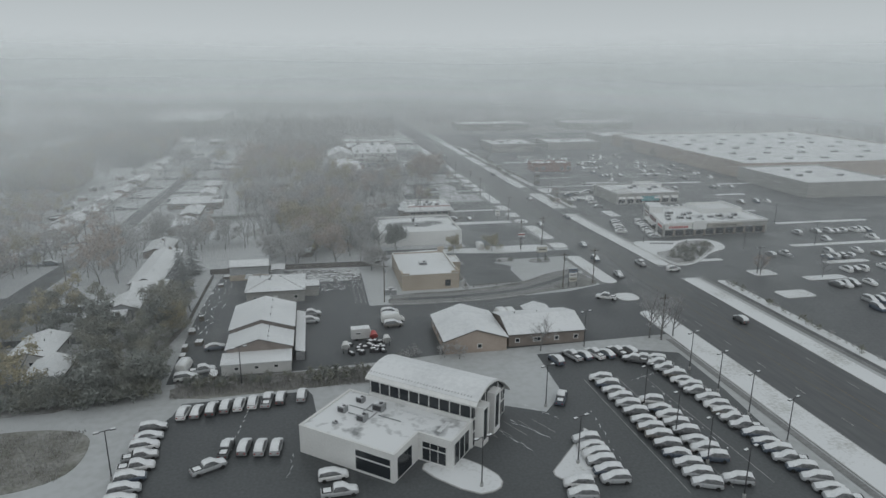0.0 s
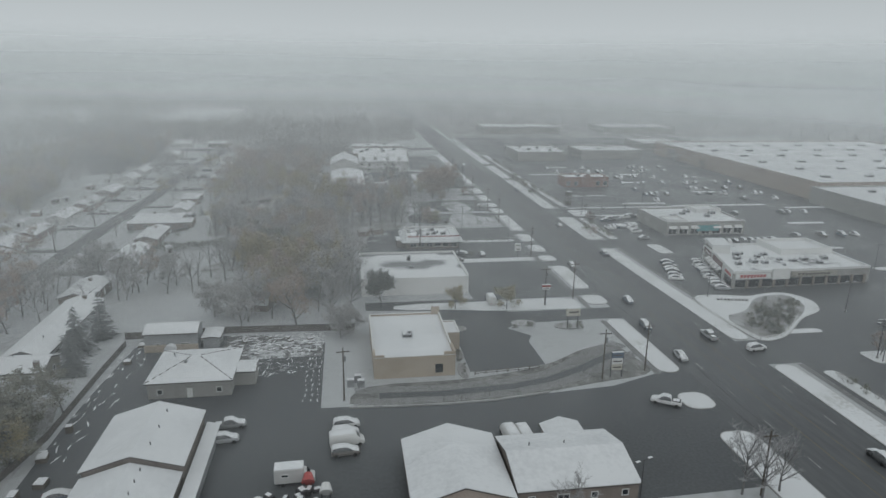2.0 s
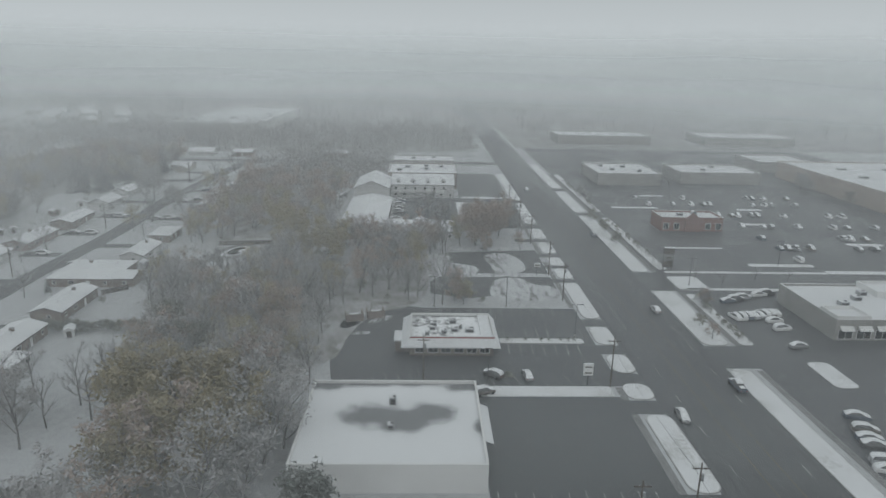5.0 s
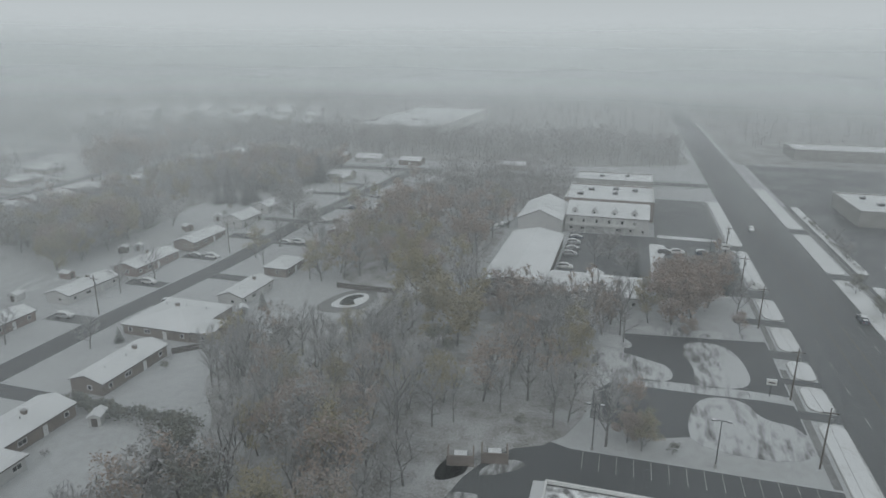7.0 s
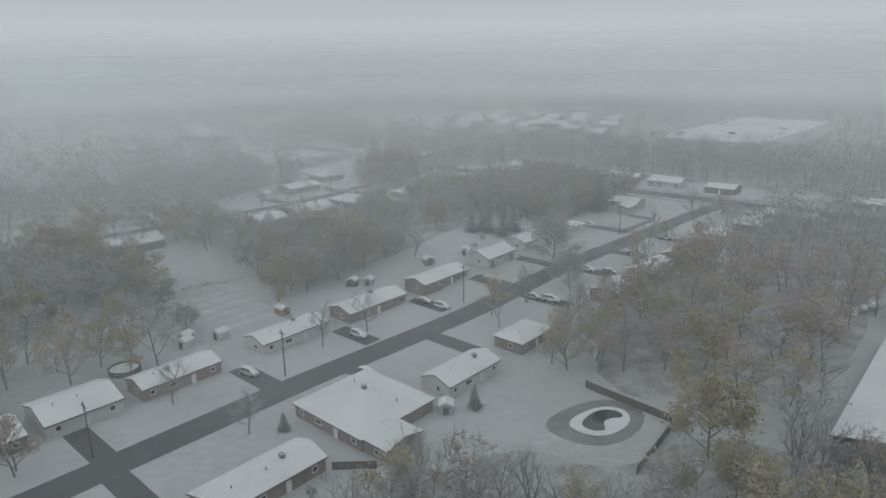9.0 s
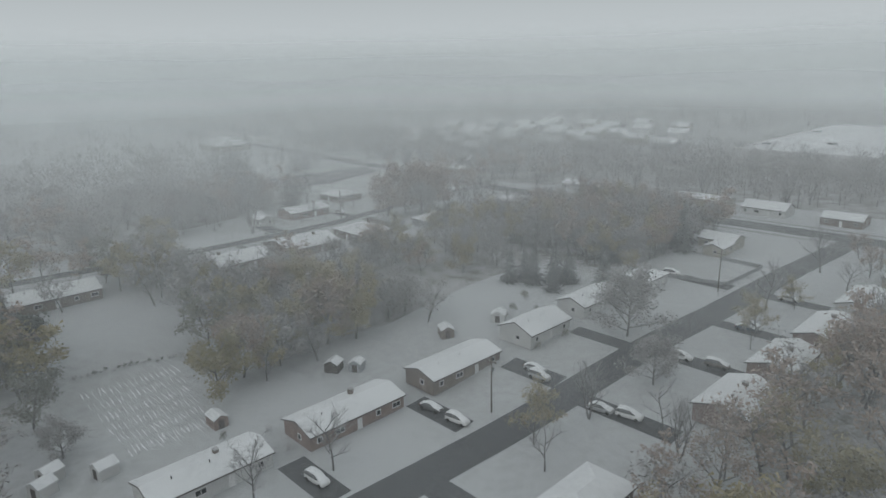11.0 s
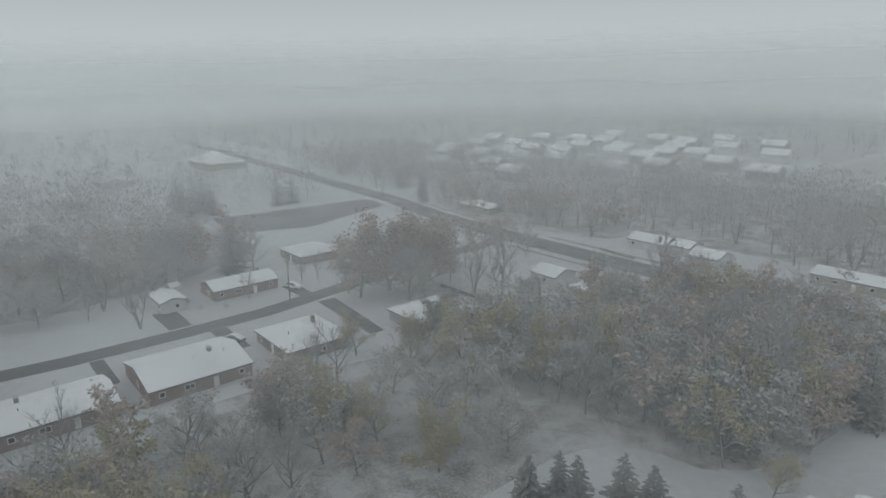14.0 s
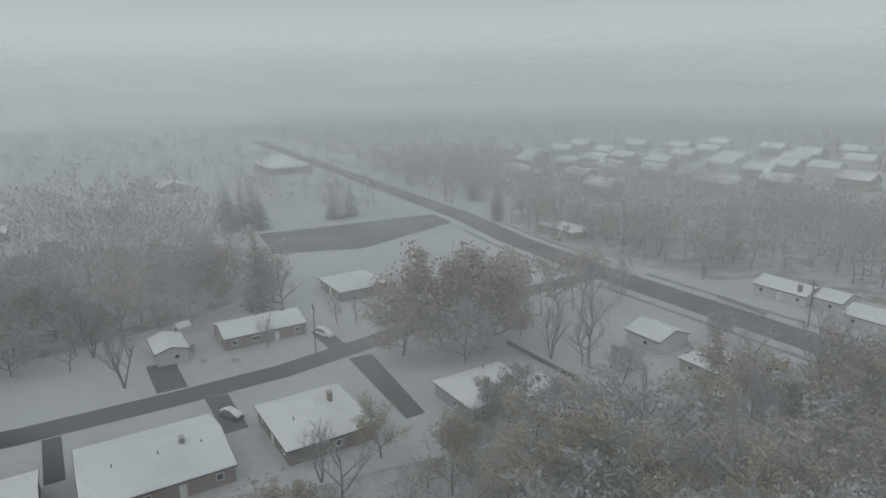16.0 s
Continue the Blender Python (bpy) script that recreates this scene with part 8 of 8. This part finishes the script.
for key, x, y, s in (("gold_wide", 6, 232, 1.1), ("gold_wide", -1, 226, 0.95), ("gold_wide", 13.5, 242, 1.0), ("grey_full", 14.5, 228, 0.85), ("gold_wide", 5, 251, 1.05), ("gold_wide", -8, 250, 1.15), ("grey_full", -10.5, 216, 0.75), ("gold_wide", -1, 244, 1.0), 
                     ("rust_full", 51, 310.6, 0.42), ("rust_full", 53.4, 311.4, 0.36), ("gold_wide", 13.5, 339.5, 1.3), ("gold_wide", -3.4, 362, 1.25), ("rust_full", 51.5, 322, 0.45), ("gold_wide", 4, 352, 0.8), ("green", 13, 330, 0.75), ("gold", -40.5, 381.2, 0.9), ("gold_wide", -16, 395, 1.0), ("rust", -36, 440, 1.1),
                     ("conifer_a", -123.5, 449.9, 0.8), ("conifer_a", -121, 453.1, 0.85), ("rust_full", -266, 453, 0.8), ("grey_full", -259.4, 465, 0.8), ("bare_multi", -229.1, 429.2, 0.8), ("bare_c", -217, 548, 0.8), ("grey_full", -181.9, 539.7, 0.6), ("rust_full", -161.7, 514.6, 0.9), ("grey_full", -147.4, 532, 0.9), ("grey_full", -163.7, 433.4, 0.7), ("conifer_a", -117.6, 452.6, 0.95), ("conifer_a", -110, 451, 0.7), ("conifer_a", -114, 457.4, 0.95), ("conifer_a", -111, 459.6, 0.85), ("conifer_a", -101.6, 462, 0.95), ("conifer_b", -103, 508.6, 0.95), ("conifer_b", -106, 513, 1.0), ("conifer_b", -107.6, 519, 0.95), ("conifer_b", -119, 488, 0.95), ("conifer_b", -113, 484, 0.9), ("green", -116, 480, 0.85), ("green", -123, 484, 0.9), ("conifer_b", -126, 492, 1.0), ("gold", -104, 478, 0.5),
                     ("gold_wide", -126.5, 366.5, 1.05), ("rust_full", -131.5, 374, 0.95), ("rust_full", -132.3, 395.5, 1.15), ("gold_wide", -129, 401.2, 1.1), ("grey_full", -140, 388, 1.0), ("grey_full", -146, 398, 1.0), ("grey_leaf", -121.6, 417.3, 0.8), ("bare_c", -90.7, 368.1, 0.85), ("gold", -71.9, 395.3, 0.75), ("grey_full", -66.2, 424, 0.85), ("bare_c", -64.8, 473.9, 1.0), ("grey_full", -80.6, 438.8, 1.25), ("bare_c", -64.8, 513.3, 1.1), ("bare_multi", -69.2, 407.3, 0.7), ("bare_multi", -51.9, 405.9, 0.7),
                     ("gold_wide", -30, 408, 0.9), ("gold", -38, 412, 0.9), ("rust", -44, 402, 0.9), ("bare_c", -93, 318, 0.8), ("bare_c", -72, 322, 0.7), ("bare_multi", -28, 318, 0.95), ("bare_c", -92, 290, 0.8), ("conifer_a", -68, 327, 0.35), ("conifer_a", -46, 356, 0.45), ("bare_a", -92, 355, 0.7),
                     ("rust_full", -212.5, 489.5, 1.5), ("rust_full", -206, 496, 1.45), ("rust_full", -213, 480, 1.25), ("grey_full", -203, 489, 1.2), ("rust_full", -212, 503, 1.4), ("conifer_b", -258.7, 463.8, 1.3), ("grey_full", -262, 445, 1.35), ("grey_full", -270, 450, 1.3), ("grey_full", -264.3, 419.3, 1.2), ("grey_full", -247, 411, 1.0), ("bare_c", -243, 421, 0.7), ("grey_leaf", -250, 402, 1.0), ("grey_leaf", -258, 408, 1.2), ("conifer_b", -356, 486, 1.2), ("conifer_b", -350, 480, 1.1), ("conifer_b", -362, 492, 1.15), ("conifer_b", -366, 482, 1.2), ("conifer_b", -346, 490, 1.0), ("bare_a", -188, 508, 1.1), ("grey_leaf", -179, 508, 0.6), ("grey_full", -182.4, 511, 0.5), ("rust", -213.7, 523.3, 1.0), ("rust", -218, 534.9, 0.9), ("gold_wide", -157.2, 503.2, 0.95), ("gold_wide", -151, 515.6, 1.0), ("green", -177.9, 480.7, 0.9), ("grey_leaf", -164.7, 525.9, 0.8), ("bare_c", -236.1, 479.9, 0.7), ("bare_c", -149.5, 422.3, 1.1), ("bare_c", -160.4, 420.1, 0.95), ("grey_full", -161.8, 400.7, 1.1), ("gold_wide", -150, 404, 1.15), ("gold_wide", -142.2, 400.2, 1.1), ("grey_full", -159.5, 384, 1.1), ("gold_wide", -150, 388, 1.0), ("green", -139.8, 337.3, 1.0), ("grey_full", -126, 338.5, 0.6), ("green", -152, 338, 1.15), ("dark_green", -165, 343, 1.2), ("grey_full", -231, 373, 1.3), ("grey_full", -198, 383, 1.2), ("bare_c", -218, 479.5, 0.7), ("bare_c", -237, 475.5, 0.6), ("bare_a", -252, 467.5, 1.0), ("bare_multi", -248, 425.5, 0.8), ("bare_c", -189, 507.5, 0.8), ("bare_multi", -195, 504.5, 0.75), ("conifer_b", -347, 520.5, 1.0), ("conifer_b", -348, 528.5, 1.0), ("bare_a", -232, 457.5, 0.5), ("green", -180, 477.5, 0.8), ("green", -174, 469.5, 0.75), ("gold", -168, 463.5, 0.8), ("gold", -159, 477.5, 0.85), ("rust", -144, 490, 1.0), ("gold", -182, 459.5, 0.7), ("bare_multi", -181, 449.5, 0.6),
                     ("conifer_a", -40.5, 197, 1.0), ("conifer_a", -37.4, 186, 0.85), ("conifer_b", -38.5, 206, 0.8), ("green", -37.3, 140, 0.8), ("green", -46, 139, 0.85), ("green", -38, 164, 0.85), ("gold", -34.5, 152, 0.6), ("rust_full", -69.3, 227.3, 0.85), ("gold_wide", -95, 226, 1.0), ("grey_full", -15.2, 217.1, 0.8), ("green", -13.2, 278.7, 1.1), ("green", -7.6, 272, 0.95), ("grey_leaf", -90, 230, 1.0), ("grey_leaf", -94, 205, 1.1), ("green", -75.8, 150, 0.7),
                     ("dark_green", 27.4, 219.4, 0.95), ("grey_full", 16.6, 198.2, 0.72), ("grey_full", 19.0, 201.4, 0.55), ("gold_wide", 46.6, 214.6, 0.52), ("gold_wide", 60.2, 213.2, 0.52), ("bare_c", 48.4, 129.2, 0.62), ("bare_a", 76.4, 131.6, 0.75), ("bare_a", 78.6, 130, 0.7), ("bare_b", 82.4, 131.4, 0.6), ("shrub_grey", 29.5, 128.4, 1.5), ("shrub_grey", 26.4, 129.6, 1.3), ("shrub_grey", 20, 131, 1.1), ("shrub_grey", 17, 128.6, 1.2), ("gold", 53.4, 308.6, 0.5), ("shrub_green", 58.4, 309.2, 0.7), ("shrub_green", 60.2, 264.8, 0.7), ("bare_b", 47.6, 308.4, 0.9),
                     ("green", 113, 386.9, 0.5), ("green", 112.2, 369.6, 0.5), ("green", 111.6, 404, 0.5), ("shrub_green", 112.1, 294.1, 1.2), ("rust", 119.6, 308.9, 0.35), ("rust", 112.2, 286.4, 0.3), ("grey_leaf", 119, 440, 0.5), ("grey_leaf", 119, 455, 0.5), ("green", 262, 425, 0.6), ("green", 257, 364.5, 0.55), ("green", 251, 347, 0.6), ("grey_full", 246, 486, 0.75), ("grey_full", 240, 470, 0.6), ("green", 246, 444, 0.6), ("grey_leaf", 174, 486, 0.7), ("bare_a", 125.6, 330.7, 0.3), ("bare_c", 132.5, 326.8, 0.32), ("bare_a", 143.9, 329.7, 0.32), ("bare_c", 154.4, 330.3, 0.32), ("grey_full", 119.3, 308.8, 0.4), ("bare_a", 135, 171, 0.5), ("rust", 137, 174, 0.4), ("bare_a", 152, 165, 0.5)):
    tree(key, x, y, s, "single trees and garden trees")
SHRUBS = []
sr = random.Random(52)
for k in range(110):
    x = sr.uniform(-32, 14)
    y = 124.4 + sr.uniform(-2.0, 2.4) + (x + 32) * -0.02
    if -27 < x < 10:
        SHRUBS.append((sr.choice(("shrub_grey", "shrub_dark", "shrub_green")), x, y, sr.uniform(0.4, 0.85)))
for k in range(110):
    SHRUBS.append((sr.choice(("shrub_green", "shrub_dark", "shrub_dark")), sr.uniform(-66, -32), sr.uniform(119.5, 127.5), sr.uniform(0.9, 1.6)))
for k in range(26):
    SHRUBS.append(("shrub_dark" if k % 3 else "shrub_green", -55.5 + k * 1.2, 299.6 + math.sin(k) * 0.7 - 0.12 * k, 1.0))
for k in range(120):
    f, o = sr.random(), sr.uniform(-5.5, 5.5)
    SHRUBS.append((sr.choice(("shrub_grey", "shrub_dark", "shrub_green")), 118.5 + 20 * f - o * 0.6, 190 + 20 * f + o * 0.6, sr.uniform(0.3, 0.65)))
for k in range(18):
    SHRUBS.append((sr.choice(("shrub_grey", "shrub_dark")), -154 + 0.25 * k + sr.uniform(-0.8, 0.8), 348 + 1.2 * k, sr.uniform(0.25, 0.45)))
for k in range(30):
    SHRUBS.append((sr.choice(("shrub_grey", "shrub_green")), sr.choice((42.0, 42.4)) + sr.uniform(-0.7, 0.7), sr.uniform(174.5, 188.5), sr.uniform(0.15, 0.3)))
for y0, y1 in ((62, 166), (284, 316), (343, 410), (426, 500)):
    y = y0
    while y < y1:
        SHRUBS.append((sr.choice(("shrub_green", "shrub_grey")), 119.4 + sr.uniform(-0.8, 0.8), y, sr.uniform(0.35, 0.75)))
        y += sr.uniform(1.4, 4.0)
for x in (62.4, 66.6, 70.4, 72.2, 75.0, 76.8, 78.2):
    tree("shrub_green", x, 284.7, 0.32, "small shrubs of the planter strip")
for k in range(12):
    tree("shrub_green", -199 + 1.25 * k, 563.6 - 0.18 * k, 0.38, "row of small clipped shrubs by the crossroad")
for x, y in ((-98.6, 402), (-99, 410), (-92, 422), (-90.6, 430), (-104, 437), (-109, 434), (-98, 372), (-100.5, 366), (-108, 366.5), (-112, 360), (-62, 314), (-49.6, 322), (-48, 318), (-46, 284), (-48, 300), (-104, 488), (-110, 488), (-112, 442), (-108, 431), (-183, 531.5), (-180, 527.5), (-168, 537.5), (-232, 444.5), (-228, 449.5), (-239, 443.5), (-262, 484.5), (-242, 478.5), (72, 197.2), (74.4, 197), (58.6, 198.6), (62.2, 198.4)):
    tree(sr.choice(("shrub_grey", "shrub_green")), x, y, sr.uniform(0.4, 0.75), "garden shrubs under snow")

ur = random.Random(54)
for x0, x1, y0, y1, n in ((-22, 20, 262, 302, 34), (-36, 42, 302, 350, 50), (-186, -120, 466, 546, 24), (-70, -34, 122, 170, 50)):
    for k in range(n):
        x, y = ur.uniform(x0, x1), ur.uniform(y0, y1)
        if not any(a - 2 < x < b + 2 and c - 2 < y < d + 2 for a, b, c, d in KEEP + CLEAR):
            SHRUBS.append((ur.choice(("shrub_grey", "shrub_grey", "shrub_green")), x, y, ur.uniform(0.5, 1.1)))
stuff_trees("undergrowth", SHRUBS, "frosted shrubs and undergrowth dusted with snow")
thicket("thicket", THICK, M["far_twig"], "crowded grey winter woods with frosted twigs", 90)
stuff_trees("woods", FAR, "crowded winter trees with frosted branches and thin leaves")

# withered meadow stalks
verts, faces = [], []
mr = random.Random(61)
for k in range(9600):
    brush = k > 5200
    x, y = (mr.uniform(-29, 12.5), mr.uniform(120.4, 127)) if brush else (mr.uniform(-76, -41), mr.uniform(96.5, 111.5))
    h, a, z = mr.uniform(0.25, 0.75) * (1.9 if brush else 1.0), mr.uniform(0, 6.28), lie(x, y) + 0.05
    dx, dy = 0.07 * math.cos(a), 0.07 * math.sin(a)
    lx, ly = mr.uniform(-0.3, 0.3), mr.uniform(-0.3, 0.3)
    b = len(verts)
    verts += [(x - dx, y - dy, z), (x + dx, y + dy, z), (x + lx, y + ly, z + h)]
    faces.append((b, b + 1, b + 2))
tagged(new("meadow_stalks", raw_mesh("meadow_stalks", verts, faces, M["leaf_grey"])), "withered frosted meadow stalks and brush", "grass", kind="stuff")

# distant woods, one stuff
verts, faces = [], []
fr = random.Random(71)
for k in range(4200):
    x, y = fr.uniform(-900, 700), fr.uniform(300, 1300)
    if (-470 < x < 245 and y < 720) or (80 < x < 430 and y < 720) or (-215 < x < -90 and y < 920) or (-430 < x < -225 and 690 < y < 820) or (84 < x < 116):
        continue
    h, z = fr.uniform(8, 14), lie(x, y)
    for j in range(34):
        az, rad, f = fr.uniform(0, 6.28), fr.uniform(0, 0.33) * h, fr.uniform(0.2, 1.0)
        rad *= 1.15 - 0.8 * abs(f - 0.5)
        c = Vector((x + rad * math.cos(az), y + rad * math.sin(az), z + h * f))
        u = Vector((fr.gauss(0, 1), fr.gauss(0, 1), fr.gauss(0, 1))).normalized() * fr.uniform(0.5, 1.1)
        v = Vector((fr.gauss(0, 1), fr.gauss(0, 1), fr.gauss(0, 1))).normalized() * fr.uniform(0.4, 0.8)
        b = len(verts)
        verts += [c - u, c + v, c + u]
        faces.append((b, b + 1, b + 2))
    b = len(verts)
    verts += [(x - 0.3, y, z), (x + 0.3, y, z), (x, y, z + h * 0.6)]
    faces.append((b, b + 1, b + 2))
tagged(new("far_woods", raw_mesh("far_woods", verts, faces, M["far_twig"])), "distant grey winter woods", "woods", kind="stuff")


# ---- winter mist ----
def mist_material(name, thick, top0, top1, low, ends=0.12, tint=MIST_TINT, uneven=0.27):
    """Thin grey mist, densest between low and top0, that thins out to the ground, to the top and to the ends; thicker over the south-west."""
    m = bpy.data.materials.new(name)
    m.use_nodes = True
    nt = m.node_tree
    nt.nodes.clear()
    out = nt.nodes.new("ShaderNodeOutputMaterial")
    clear = nt.nodes.new("ShaderNodeBsdfTransparent")
    lit, back = nt.nodes.new("ShaderNodeBsdfDiffuse"), nt.nodes.new("ShaderNodeBsdfTranslucent")
    for s in (lit, back):
        s.inputs["Color"].default_value = (*tint, 1)
    both, mix = nt.nodes.new("ShaderNodeMixShader"), nt.nodes.new("ShaderNodeMixShader")
    geo = nt.nodes.new("ShaderNodeNewGeometry")
    sep = nt.nodes.new("ShaderNodeSeparateXYZ")
    uv = nt.nodes.new("ShaderNodeUVMap")
    uvs = nt.nodes.new("ShaderNodeSeparateXYZ")
    tex = nt.nodes.new("ShaderNodeTexNoise")
    tex.inputs["Scale"].default_value, tex.inputs["Detail"].default_value = 0.006, 1.0
    west = nt.nodes.new("ShaderNodeVectorMath")
    west.operation = "DISTANCE"
    west.inputs[1].default_value = (-215.0, 305.0, 20.0)
    nt.links.new(geo.outputs["Position"], sep.inputs[0])
    nt.links.new(geo.outputs["Position"], tex.inputs["Vector"])
    nt.links.new(geo.outputs["Position"], west.inputs[0])
    nt.links.new(uv.outputs[0], uvs.inputs[0])

    def ranged(source, a, b, c, d):
        node = nt.nodes.new("ShaderNodeMapRange")
        node.interpolation_type = "SMOOTHSTEP"
        for key, value in (("From Min", a), ("From Max", b), ("To Min", c), ("To Max", d)):
            node.inputs[key].default_value = value
        nt.links.new(source, node.inputs["Value"])
        return node.outputs[0]

    def times(p, q):
        node = nt.nodes.new("ShaderNodeMath")
        node.operation, node.use_clamp = "MULTIPLY", True
        nt.links.new(p, node.inputs[0])
        nt.links.new(q, node.inputs[1])
        return node.outputs[0]

    amount = times(ranged(sep.outputs[2], top0, top1, thick, 0.0), ranged(sep.outputs[2], -4.0, low, 0.0, 1.0))
    far = nt.nodes.new("ShaderNodeMath")
    far.operation = "MULTIPLY"
    nt.links.new(ranged(tex.outputs[0], 0.3, 0.7, 1.0 - uneven, 1.0 + uneven), far.inputs[0])
    nt.links.new(ranged(west.outputs["Value"], 60.0, 270.0, 2.3, 1.0), far.inputs[1])
    amount = times(amount, far.outputs[0])
    amount = times(amount, times(ranged(uvs.outputs[0], 0.0, ends, 0.0, 1.0), ranged(uvs.outputs[0], 1.0 - ends, 1.0, 1.0, 0.0)))
    for a, b in ((amount, mix.inputs[0]), (clear.outputs[0], mix.inputs[1]), (lit.outputs[0], both.inputs[1]), (back.outputs[0], both.inputs[2]), (both.outputs[0], mix.inputs[2]), (mix.outputs[0], out.inputs[0])):
        nt.links.new(a, b)
    return m


def mist_bank(line, mat, low, top0, top1):
    verts, faces, uvs = [], [], []
    n = len(line)
    for x, y in line:
        for z in (-14, low, top0, top1):
            verts.append((x, y, z))
    for k in range(n - 1):
        for j in range(3):
            b = k * 4 + j
            faces.append((b, b + 4, b + 5, b + 1))
            uvs += [(k / (n - 1), 0), ((k + 1) / (n - 1), 0), ((k + 1) / (n - 1), 1), (k / (n - 1), 1)]
    me = raw_mesh("mist_bank", verts, faces, mat)
    layer = me.uv_layers.new(name="along")
    for k, c in enumerate(uvs):
        layer.data[k].uv = c
    return tagged(new("backdrop", me), "pale bank of winter mist", "mist", kind="structure")


def ring(cx, cy, radius, a0, a1, n=90):
    return [(cx + radius * math.cos(radians(a0 + (a1 - a0) * k / n)), cy + radius * math.sin(radians(a0 + (a1 - a0) * k / n))) for k in range(n + 1)]


# low mist in even layers over the whole place, below the flight, thicker with the distance
LAYERS = [mist_material("low_mist", MIST_LAYER * k, 30, 50, 12, 0.04) for k in (1.0, 0.95, 1.35)]
for k in range(20):
    mist_bank(ring(90, -120, 268 + 38 * k, 20, 175), LAYERS[0 if k < 8 else 1 if k < 13 else 2], 12, 30, 50)
# higher banks round the horizon
for radius, thick, top0, top1, low in ((640, 0.32, 26, 90, 20), (790, 0.5, 34, 104, 14), (1080, 0.88, 46, 130, 4)):
    mist_bank(ring(-100, 310, radius, -40, 235), mist_material("mist", thick, top0, top1, low, uneven=0.08), low, top0, top1)
